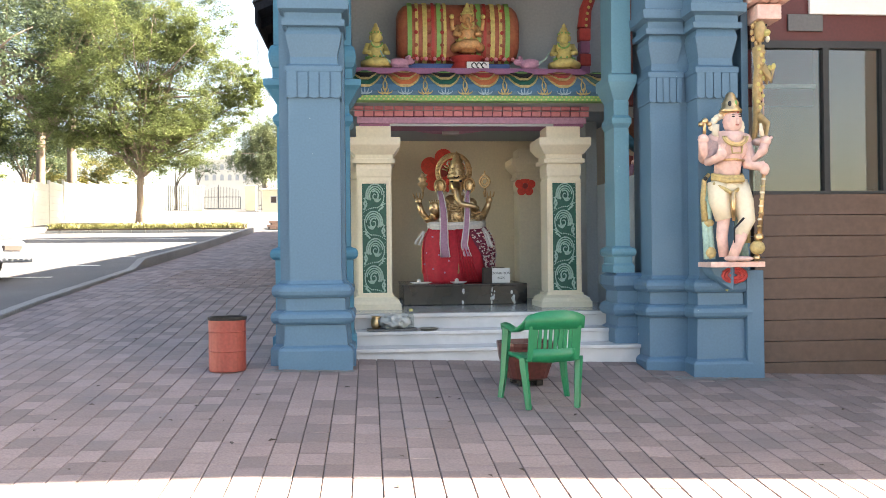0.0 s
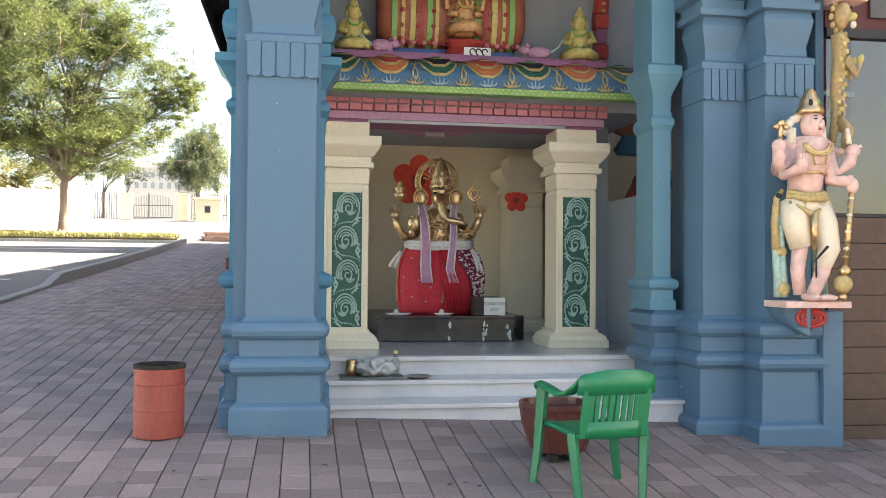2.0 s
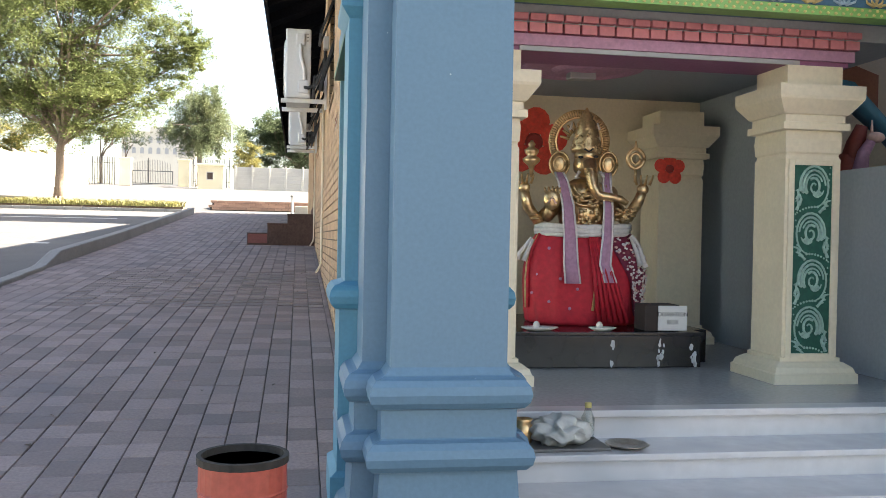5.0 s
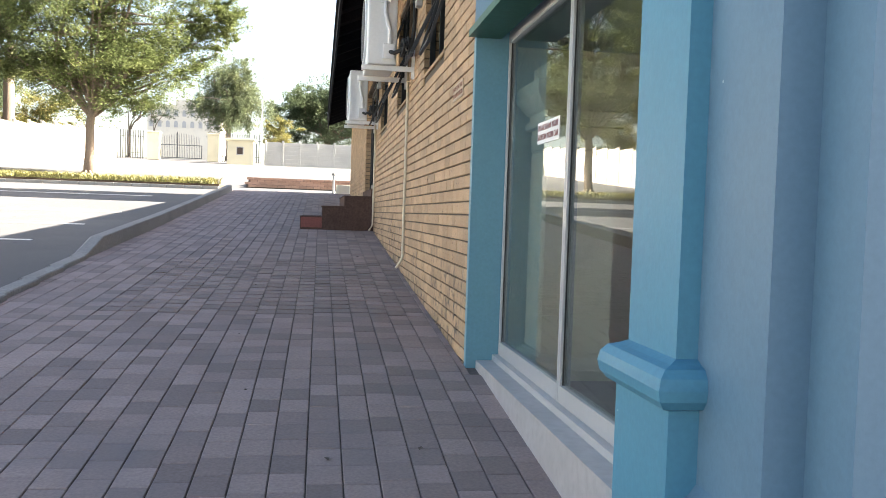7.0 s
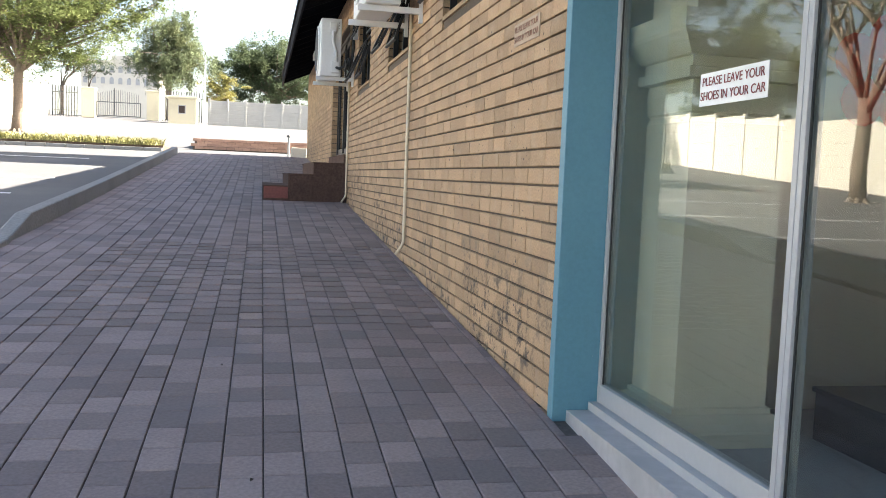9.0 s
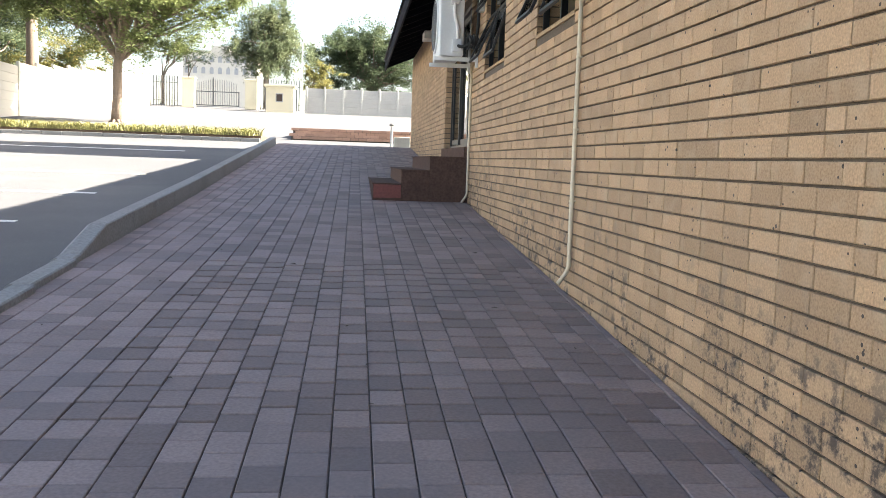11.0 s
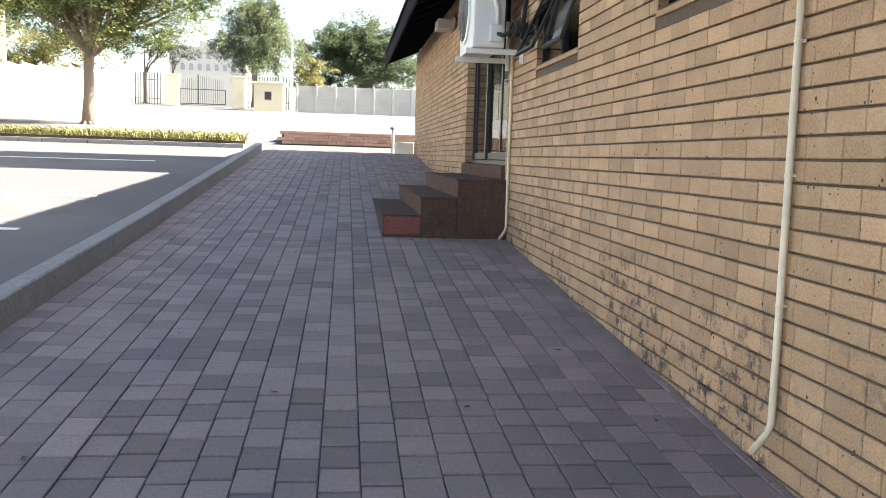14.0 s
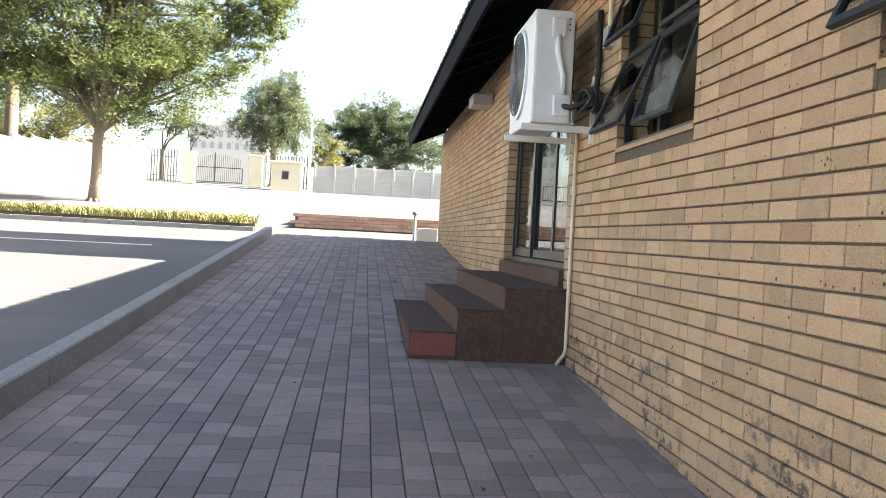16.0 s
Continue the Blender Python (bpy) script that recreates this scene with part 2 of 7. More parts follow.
M = {
    "paver": mat("paver", (0.232, 0.176, 0.164), 0.85, vary=0.15, grain=70, stain=0.12, stain_scale=1.6, stain_rgb=(0.155, 0.135, 0.14), random_vary=0.26),
    "paver_rest": mat("paver_rest", (0.232, 0.176, 0.164), 0.85, vary=0.15, grain=70, stain=0.12, stain_scale=1.6, stain_rgb=(0.155, 0.135, 0.14), random_vary=0.26, island=True),
    "joint": mat("joint_sand", (0.105, 0.088, 0.078), 0.95, vary=0.3),
    "asphalt": mat("asphalt", (0.074, 0.075, 0.079), 0.92, vary=0.35, grain=120, stain=0.16, stain_scale=0.35, stain_rgb=(0.14, 0.135, 0.13)),
    "kerb": mat("kerb", (0.21, 0.21, 0.205), 0.9, vary=0.2, stain=0.15),
    "brick": mat("brick", (0.375, 0.246, 0.145), 0.85, vary=0.24, grain=110, stain=0.10, stain_scale=9, stain_rgb=(0.46, 0.35, 0.24), random_vary=0.19, bump=0.4),
    "brick_rest": mat("brick_rest", (0.375, 0.246, 0.145), 0.85, vary=0.24, grain=110, stain=0.10, stain_scale=9, stain_rgb=(0.46, 0.35, 0.24), random_vary=0.19, island=True, bump=0.4),
    "mortar": mat("mortar", (0.095, 0.072, 0.052), 0.95, vary=0.25),
    "blue": mat("blue_paint", (0.072, 0.155, 0.232), 0.5, vary=0.06, grain=60, stain=0.08, stain_scale=2.2, stain_rgb=(0.115, 0.21, 0.295)),
    "pierblue": mat("pale_turquoise_paint", (0.085, 0.225, 0.295), 0.5, vary=0.06, grain=60, stain=0.07, stain_scale=2.5, stain_rgb=(0.13, 0.28, 0.35)),
    "turq": mat("turquoise_paint", (0.045, 0.19, 0.285), 0.5, vary=0.06, grain=60, stain=0.07, stain_scale=2.5, stain_rgb=(0.06, 0.24, 0.34)),
    "cream": mat("cream_paint", (0.74, 0.66, 0.50), 0.5, vary=0.05, stain=0.06, stain_scale=2),
    "beige": mat("beige_wall", (0.68, 0.59, 0.44), 0.6, vary=0.05, stain=0.05),
    "greywall": mat("grey_blue_wall", (0.33, 0.38, 0.42), 0.7, vary=0.06, stain=0.06),
    "green": mat("green_relief", (0.015, 0.10, 0.07), 0.45, vary=0.2, grain=30),
    "greenlight": mat("pale_green_scroll", (0.31, 0.47, 0.41), 0.5, vary=0.2),
    "marble": mat("white_marble", (0.52, 0.52, 0.525), 0.25, vary=0.06, grain=14, stain=0.14, stain_scale=3.5, stain_rgb=(0.36, 0.38, 0.40), bump=0.03),
    "floor": mat("grey_floor_tile", (0.36, 0.37, 0.385), 0.18, vary=0.1, stain=0.08, bump=0.03),
    "black": mat("black_marble", (0.014, 0.014, 0.017), 0.2, vary=0.3, grain=6, stain=0.0, stain_scale=9, stain_rgb=(0.40, 0.40, 0.42), bump=0.02),
    "pink": mat("pink_paint", (0.62, 0.235, 0.275), 0.55, vary=0.08),
    "purple": mat("purple_paint", (0.27, 0.10, 0.20), 0.55, vary=0.1),
    "leafgreen": mat("leaf_green_paint", (0.20, 0.42, 0.12), 0.5, vary=0.1),
    "orange": mat("orange_paint", (0.50, 0.15, 0.06), 0.5, vary=0.12),
    "redpaint": mat("red_paint", (0.40, 0.045, 0.04), 0.5, vary=0.12),
    "yellow": mat("yellow_paint", (0.55, 0.47, 0.17), 0.55, vary=0.2, grain=30, stain=0.05, stain_scale=8),
    "skyblue": mat("sky_blue_paint", (0.05, 0.145, 0.235), 0.5, vary=0.12),
    "paleblue": mat("pale_blue_paint", (0.30, 0.42, 0.50), 0.5, vary=0.2, grain=30),
    "tanorange": mat("tan_orange_paint", (0.60, 0.33, 0.15), 0.5, vary=0.25, grain=35, stain=0.1, stain_scale=9, stain_rgb=(0.66, 0.50, 0.22)),
    "vaultred": mat("dull_red_paint", (0.33, 0.10, 0.06), 0.5, vary=0.2, grain=30, stain=0.1, stain_scale=7, stain_rgb=(0.45, 0.22, 0.10)),
    "ochre": mat("ochre_gold_paint", (0.46, 0.35, 0.15), 0.5, vary=0.25, grain=40),
    "flesh": mat("pink_flesh_paint", (0.70, 0.47, 0.41), 0.55, vary=0.16, grain=25, stain=0.06, stain_scale=7),
    "tan": mat("gilded_plaster", (0.46, 0.32, 0.15), 0.5, vary=0.2, grain=30),
    "sill": mat("stained_marble_sill", (0.35, 0.35, 0.36), 0.35, vary=0.12, grain=20, stain=0.16, stain_scale=5),
    "gold": mat("brass", (0.66, 0.46, 0.25), 0.28, metal=0.9, vary=0.25, grain=25, bump=0.6, bump_dist=0.01),
    "redcloth": mat("red_satin", (0.50, 0.016, 0.034), 0.7, vary=0.15, grain=30, bump=0.3, bump_dist=0.01),
    "maroon": mat("maroon_sequin_cloth", (0.20, 0.02, 0.05), 0.5, vary=0.3, grain=60),
    "pinkcloth": mat("mauve_cloth", (0.46, 0.25, 0.36), 0.7, vary=0.15),
    "whitecloth": mat("white_cloth", (0.68, 0.64, 0.62), 0.8, vary=0.1),
    "plastic": mat("green_plastic", (0.0, 0.17, 0.072), 0.38, vary=0.06, bump=0.03),
    "tin": mat("rust_red_paint", (0.28, 0.055, 0.038), 0.55, vary=0.14, stain=0.1, stain_scale=6),
    "soot": mat("soot", (0.02, 0.018, 0.016), 0.9, vary=0.3),
    "frame": mat("white_aluminium", (0.35, 0.36, 0.37), 0.35, vary=0.03, bump=0.02),
    "ac": mat("white_enamel", (0.70, 0.72, 0.73), 0.4, vary=0.03, bump=0.02, stain=0.05),
    "darksteel": mat("dark_painted_steel", (0.02, 0.02, 0.022), 0.45, vary=0.2),
    "roof": mat("dark_roof_tile", (0.025, 0.024, 0.025), 0.85, vary=0.3),
    "eave": mat("dark_eave_board", (0.016, 0.017, 0.022), 0.95, vary=0.2, spec=0.08),
    "pipe": mat("cream_pipe", (0.66, 0.58, 0.44), 0.5, vary=0.06),
    "stair": mat("brown_stair_tile", (0.095, 0.06, 0.05), 0.95, vary=0.25, stain=0.12, stain_scale=3, spec=0.12),
    "stairred": mat("red_stair_paint", (0.20, 0.06, 0.05), 0.6, vary=0.2),
    "wallwhite": mat("white_precast", (0.62, 0.59, 0.52), 0.85, vary=0.08, stain=0.06),
    "wallgrey": mat("grey_precast", (0.42, 0.42, 0.40), 0.9, vary=0.12, stain=0.12),
    "yellowwall": mat("pale_yellow_plaster", (0.62, 0.58, 0.44), 0.8, vary=0.05),
    "steel": mat("grey_steel", (0.12, 0.12, 0.12), 0.5, metal=0.3, vary=0.1),
    "leaf": leaf_mat("leaf", (0.125, 0.155, 0.060)),
    "leafblue": leaf_mat("grey_green_leaf", (0.135, 0.165, 0.095)),
    "leafdark": leaf_mat("dark_leaf", (0.085, 0.115, 0.065)),
    "leafyellow": leaf_mat("yellow_leaf", (0.19, 0.185, 0.07)),
    "bark": mat("bark", (0.19, 0.145, 0.11), 0.9, vary=0.3, grain=25, bump=0.8, bump_dist=0.02),
    "paperwhite": mat("white_card", (0.75, 0.75, 0.73), 0.6, vary=0.03),
    "ink": mat("black_ink", (0.012, 0.012, 0.015), 0.6, vary=0.05),
    "inkfaded": mat("faded_red_ink", (0.27, 0.13, 0.085), 0.7, vary=0.1),
    "inkred": mat("red_ink", (0.22, 0.05, 0.05), 0.6, vary=0.05),
    "interior": mat("dim_interior", (0.05, 0.035, 0.03), 0.8, vary=0.1),
    "redflower": mat("red_flower", (0.80, 0.075, 0.05), 0.6, vary=0.15),
    "carpaint": mat("silver_car_paint", (0.30, 0.33, 0.38), 0.25, metal=0.5, vary=0.03, bump=0.0, coat=0.6),
    "rubber": mat("rubber", (0.02, 0.02, 0.02), 0.8),
    "linepaint": mat("white_line_paint", (0.62, 0.62, 0.60), 0.8, vary=0.2, stain=0.1),
    "copper": mat("black_lagging", (0.02, 0.02, 0.02), 0.8),
}
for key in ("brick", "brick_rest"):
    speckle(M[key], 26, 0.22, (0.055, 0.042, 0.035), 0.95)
speckle(M["blue"], 11, 0.05, (0.27, 0.36, 0.40))
speckle(M["pierblue"], 11, 0.05, (0.27, 0.42, 0.46))
speckle(M["turq"], 11, 0.05, (0.27, 0.42, 0.46))
speckle(M["asphalt"], 2.6, 0.10, (0.035, 0.036, 0.04))
speckle(M["asphalt"], 90, 0.3, (0.16, 0.16, 0.16))
GLASS = glass_mat("window_glass")


# ---------------------------------------------------------------- building blocks
def lerp_table(v, xs, ys):
    return float(np.interp(v, xs, ys))


def ground_z(x, y):
    z = lerp_table(y, [-60, -4.2, 0, 9.6, 20, 60, 200], [-4.55, -0.365, 0, 0.6, 1.33, 4.35, 8.0])
    if x > 0:
        z -= 0.035 * min(x, 6) * lerp_table(y, [-4.0, -1.0], [1, 0])
    return z


def link(name, bm, material, parent=None, smooth=False):
    me = bpy.data.meshes.new(name)
    bmesh.ops.recalc_face_normals(bm, faces=bm.faces)
    bm.to_mesh(me)
    bm.free()
    for mm in (material if isinstance(material, (list, tuple)) else [material]):
        me.materials.append(mm)
    if smooth:
        me.polygons.foreach_set("use_smooth", [True] * len(me.polygons))
    ob = new(name, me)
    ob.parent = parent
    return ob


def part(name, bm, material, parent, label="", smooth=False):
    ob = link(name, bm, material, parent, smooth)
    if label:
        tagged(ob, label)
    return ob


def thing(name, label, category, at=(0, 0, 0), group="", turn=0.0, kind=""):
    ob = new(name)
    ob.empty_display_size = 0.1
    ob.matrix_basis = pose(*at, 0, 0, turn)
    return tagged(ob, label, category, group, kind)


def box(bm, x0, x1, y0, y1, z0, z1, bevel=0.0):
    v = [bm.verts.new(p) for p in ((x0, y0, z0), (x1, y0, z0), (x1, y1, z0), (x0, y1, z0), (x0, y0, z1), (x1, y0, z1), (x1, y1, z1), (x0, y1, z1))]
    fs = [bm.faces.new([v[i] for i in f]) for f in ((3, 2, 1, 0), (4, 5, 6, 7), (0, 1, 5, 4), (1, 2, 6, 5), (2, 3, 7, 6), (3, 0, 4, 7))]
    if bevel:
        es = list({e for f in fs for e in f.edges})
        bmesh.ops.bevel(bm, geom=es, offset=bevel, segments=2, affect="EDGES", profile=0.6)
    return bm


def boxes(*dims, bevel=0.0):
    bm = bmesh.new()
    for d in dims:
        box(bm, *d, bevel=bevel)
    return bm


def loft(bm, rings, close=True):
    """Skin between rings of points of one count; caps both ends."""
    vs = [[bm.verts.new(p) for p in r] for r in rings]
    k = len(vs[0])
    for a, b in zip(vs, vs[1:]):
        for i in range(k):
            bm.faces.new((a[i], a[(i + 1) % k], b[(i + 1) % k], b[i]))
    if close:
        bm.faces.new(vs[0][::-1])
        bm.faces.new(vs[-1])
    return bm


def moulded(bm, x0, x1, y0, y1, profile):
    """A rectangular shaft whose outline grows by d at height z: profile rows (d, z)."""
    return loft(bm, [[(x0 - d, y0 - d, z), (x1 + d, y0 - d, z), (x1 + d, y1 + d, z), (x0 - d, y1 + d, z)] for d, z in profile])


def turned(bm, cx, cy, profile, k=20, squash=1.0):
    return loft(bm, [[(cx + r * math.cos(2 * math.pi * i / k), cy + squash * r * math.sin(2 * math.pi * i / k), z) for i in range(k)] for r, z in profile])


def tube(bm, pts, r, k=8, r1=None):
    """A round bar along points, tapering from r to r1."""
    pts = [Vector(p) for p in pts]
    r1 = r if r1 is None else r1
    rings, up = [], None
    for i, p in enumerate(pts):
        d = (pts[min(i + 1, len(pts) - 1)] - pts[max(i - 1, 0)]).normalized()
        a = d.cross(Vector((0, 0, 1)) if abs(d.z) < 0.95 else Vector((1, 0, 0))).normalized() if up is None else (up - d * up.dot(d)).normalized()
        up = a
        b = d.cross(a)
        rr = r + (r1 - r) * i / max(1, len(pts) - 1)
        rings.append([p + rr * (math.cos(2 * math.pi * j / k) * a + math.sin(2 * math.pi * j / k) * b) for j in range(k)])
    return loft(bm, rings)


def ball(bm, c, r, k=10, s=(1, 1, 1)):
    m = Matrix.Translation(c) @ Matrix.Diagonal((r * s[0], r * s[1], r * s[2], 1))
    bmesh.ops.create_icosphere(bm, subdivisions=2 if k > 8 else 1, radius=1, matrix=m)
    return bm


def roundover(z0, z1, d0, d1, n=6):
    """Rows of a half-round moulding between two heights."""
    return [(d0 + (d1 - d0) * math.sin(math.pi * i / n), z0 + (z1 - z0) * (1 - math.cos(math.pi * i / n)) / 2) for i in range(n + 1)]


def text_on(body, size, material, m, parent, name="lettering"):
    c = bpy.data.curves.new(name, "FONT")
    c.body, c.size, c.align_x, c.align_y, c.extrude = body, size, "CENTER", "CENTER", 0.0006
    tmp = new(name, c)
    dg = bpy.context.evaluated_depsgraph_get()
    me = bpy.data.meshes.new_from_object(tmp.evaluated_get(dg))
    bpy.data.objects.remove(tmp)
    me.materials.clear()
    me.materials.append(material)
    ob = new(name, me)
    ob.parent = parent
    ob.matrix_basis = m
    return ob


# ---------------------------------------------------------------- ground
KERB_X, PAVE_END = -3.43, 21.6
ys_ground = [-200, -120, -60, -40, -20, -12, -8, -6, -4.2, -3.4, -2.6, -1.8, -1, 0, 3, 6, 9.6, 14, 20, 26, 32, 40, 50, 60, 80, 120, 200, 500]
xs_ground = [-400, -150, -60, -30, -15, -8, 0, 1, 2, 3, 4, 6, 15, 40, 150, 400]
bm = bmesh.new()
grid = [[bm.verts.new((x, y, ground_z(x, max(-60, min(200, y))) - 0.07)) for x in xs_ground] for y in ys_ground]
for j in range(len(ys_ground) - 1):
    for i in range(len(xs_ground) - 1):
        bm.faces.new((grid[j][i], grid[j][i + 1], grid[j + 1][i + 1], grid[j + 1][i]))
tagged(link("ground", bm, M["asphalt"]), "worn grey asphalt yard rising gently away", "ground", kind="structure")

pavement = thing("pavement", "plum-brown concrete paving bricks in staggered rows on a slope", "pavement", kind="structure")
bm = bmesh.new()
yy = [-30, -20, -12, -8, -6, -4.2, -3.4, -2.6, -1.8, -1, 0, 3, 6, 9.6, 12, 14, 17, PAVE_END]
xx = [KERB_X, 0, 1, 2, 3, 4, 6, 12]
gv = [[bm.verts.new((x, y, ground_z(x, y) - 0.012)) for x in xx] for y in yy]
for j in range(len(yy) - 1):
    for i in range(len(xx) - 1):
        bm.faces.new((gv[j][i], gv[j][i + 1], gv[j + 1][i + 1], gv[j + 1][i]))
part("bedding_sand", bm, M["joint"], pavement)


def kerb_run(x, y0, y1, h0, h1, name="kerb_stone"):
    """One precast kerb stone beside the paving, its top h above the paving."""
    rings = []
    for y, h in ((y0 + 0.004, h0), (y1 - 0.004, h1)):
        z = ground_z(x, y)
        rings.append([(x - 0.10, y, z - 0.15), (x + 0.06, y, z - 0.15), (x + 0.06, y, z + h - 0.01), (x + 0.05, y, z + h), (x - 0.07, y, z + h), (x - 0.10, y, z + h - 0.02)])
    return loft(bmesh.new(), rings)


kerb = thing("kerb", "grey precast concrete kerb along the paving, dropped to a low run", "kerb", kind="structure")
stops = [-16.0 + .9 * i for i in range(24)] + [4.9, 5.6] + [6.5 + .9 * i for i in range(17)]
for y, y_end in zip(stops, stops[1:]):
    h = lambda v: lerp_table(v, [4.9, 5.6], [0.05, 0.175])
    part("kerb_stone", kerb_run(-3.49 + lerp_table(y, [-16, 0, 5], [0.32, 0.15, 0]), y, y_end, h(y), h(y_end)), M["kerb"], kerb)


# ---------------------------------------------------------------- brick building
WALL_TOP, EAVE_X, EAVE_Z, PITCH = 3.70, -0.70, 3.55, 0.42
WINDOWS = ((1.40, 2.75), (4.25, 5.55), (7.12, 8.50))      # along the wall
WIN_Z0, WIN_Z1 = 2.17, 3.30
DOOR_Y0, DOOR_Y1, DOOR_Z0, DOOR_Z1 = 9.78, 12.85, 1.32, 3.30
FAR_END = 21.8

wall_west = thing("wall_west", "buff face-brick wall with raked dark joints", "wall", kind="structure")
bm = bmesh.new()
X0, X1 = 0.015, 0.24                                      # mortar face and inner face
ZB = -0.4
cuts = [(a, b, WIN_Z0, WIN_Z1) for a, b in WINDOWS] + [(DOOR_Y0, DOOR_Y1, DOOR_Z0, DOOR_Z1)]
edge = 0.0
for a, b, z0, z1 in cuts:
    box(bm, X0, X1, edge, a, ZB, WALL_TOP)
    box(bm, X0, X1, a, b, ZB, z0)
    box(bm, X0, X1, a, b, z1, WALL_TOP)
    edge = b
box(bm, X0, X1, edge, FAR_END, ZB, WALL_TOP)
part("masonry", bm, M["mortar"], wall_west)
tagged(link("wall_north", boxes((0.24, 9, FAR_END - 0.24, FAR_END, 0, WALL_TOP)), M["brick_rest"]), "buff brick end wall", "wall", kind="structure")
tagged(link("wall_east", boxes((9.0, 9.24, 0, FAR_END, -1, WALL_TOP)), M["brick_rest"]), "plain rear wall", "wall", kind="structure")
tagged(link("wall_partition", boxes((2.6, 2.7, 0.4, FAR_END - 0.3, 0.9, WALL_TOP)), M["beige"]), "plain inner wall behind the windows", "wall", kind="structure")
tagged(link("floor_inner", boxes((0.25, 8.9, 0.3, FAR_END - 0.3, 1.1, 1.2)), M["floor"]), "grey inner floor", "floor", kind="structure")
tagged(link("ceiling_inner", boxes((0.25, 8.9, 0.3, FAR_END - 0.3, 3.45, 3.5)), M["beige"]), "plain inner ceiling", "ceiling", kind="structure")

# roof: two slopes of dark tiles with a deep eave
roof = thing("roof", "dark tiled pitched roof with deep black eaves", "roof", kind="structure")
RIDGE_X, Y_A, Y_B = 4.6, 0.0, FAR_END - 0.15
def roof_z(x):
    return EAVE_Z + (x - EAVE_X) * PITCH
bm = bmesh.new()
loft(bm, [[(EAVE_X, y, EAVE_Z), (RIDGE_X, y, roof_z(RIDGE_X)), (9.9, y, EAVE_Z), (9.9, y, EAVE_Z + 0.10), (RIDGE_X, y, roof_z(RIDGE_X) + 0.12), (EAVE_X, y, EAVE_Z + 0.10)] for y in (Y_A, Y_B)])
part("roof_deck", bm, M["eave"], roof)
bm = bmesh.new()
box(bm, EAVE_X - 0.03, EAVE_X, Y_A, Y_B, EAVE_Z - 0.16, EAVE_Z + 0.10)
part("fascia", bm, M["eave"], roof)
for i in range(27):                                       # rafters under the eave
    y = 0.4 + i * 0.8
    bm = bmesh.new()
    loft(bm, [[(x, y - 0.025, roof_z(x) - 0.12), (x, y + 0.025, roof_z(x) - 0.12), (x, y + 0.025, roof_z(x)), (x, y - 0.025, roof_z(x))] for x in (EAVE_X + 0.002, 0.02)])
    part("rafter", bm, M["eave"], roof)
bm = bmesh.new()                                          # tile rolls along the lower edge
for i in range(96):
    y = Y_A + 0.11 + i * 0.225
    for r in range(3):
        x0 = EAVE_X - 0.06 + r * 0.33
        k = 6
        rings = []
        for x, up in ((x0, 0.125), (x0 + 0.38, 0.115)):
            rings.append([(x, y + 0.11 * math.cos(math.pi * j / k), roof_z(x) + up + 0.05 * math.sin(math.pi * j / k)) for j in range(k + 1)])
        loft(bm, rings)
tagged(part("tiles", bm, M["roof"], roof), kind="stuff")

# unseen stepped block, added behind the eave to cast the yard's shade band
tower = thing("shade_tower", "unseen stepped blue block added over the roof to shade the yard", "tower", (0, 0, 0))
bm = bmesh.new()
for k in range(7):
    moulded(bm, 3.6 + 0.25 * k, 7.4 - 0.25 * k, 16.2 + 0.05 * k, 19.9 - 0.05 * k, [(0, 3.7 + 1.25 * k), (0, 4.6 + 1.25 * k), (0.14, 4.7 + 1.25 * k), (0.14, 4.85 + 1.25 * k), (0, 4.95 + 1.25 * k)])
part("tiers", bm, M["blue"], tower)


def open_window(y0, y1):
    """A dark steel top-hung window in the wall with its lower sashes pushed open."""
    w = thing("window", "dark steel window with tilted-open sashes in the brick wall", "window", (0.05, y0, WIN_Z0), "steel windows", kind="structure")
    w.name = "window_1" if "window_1" not in bpy.data.objects else "window_2" if "window_2" not in bpy.data.objects else "window_3"
    L, H = y1 - y0, WIN_Z1 - WIN_Z0
    t = 0.035
    part("window_frame", boxes((0, 0.05, 0.002, t, 0, H), (0, 0.05, L - t, L - 0.002, 0, H), (0, 0.05, t, L - t, 0.002, t), (0, 0.05, t, L - t, H - t, H - 0.002), (0, 0.05, L / 2 - t / 2, L / 2 + t / 2, t, H - t), (0.005, 0.045, t, L - t, H * .52, H * .52 + t)), M["darksteel"], w)
    part("window_sill", boxes((-0.052, 0.06, 0.004, L - 0.004, -0.03, 0.0)), M["brick_rest"], w)
    for k in range(2):
        a, b = t + k * (L / 2 - t / 2) + 0.004, (k + 1) * L / 2 - t / 2 - 0.004
        for j, (z0, z1, ang) in enumerate(((t, H * .52, 24 if k == 1 else 17), (H * .52 + t, H - t, 20 if k == 1 else 3))):
            s = part("sash", boxes((-0.012, 0.012, a, a + 0.03, z0 - z1, 0), (-0.012, 0.012, b - 0.03, b, z0 - z1, 0), (-0.012, 0.012, a + .03, b - .03, -0.03, 0), (-0.012, 0.012, a + .03, b - .03, z0 - z1, z0 - z1 + 0.03)), M["darksteel"], w)
            s.matrix_basis = pose(-0.004, 0, z1, 0, ang, 0)
            part("pane", boxes((-0.003, 0.003, a + .03, b - .03, z0 - z1 + .03, -.03)), GLASS, s)
    return w


for a, b in WINDOWS:
    open_window(a, b)


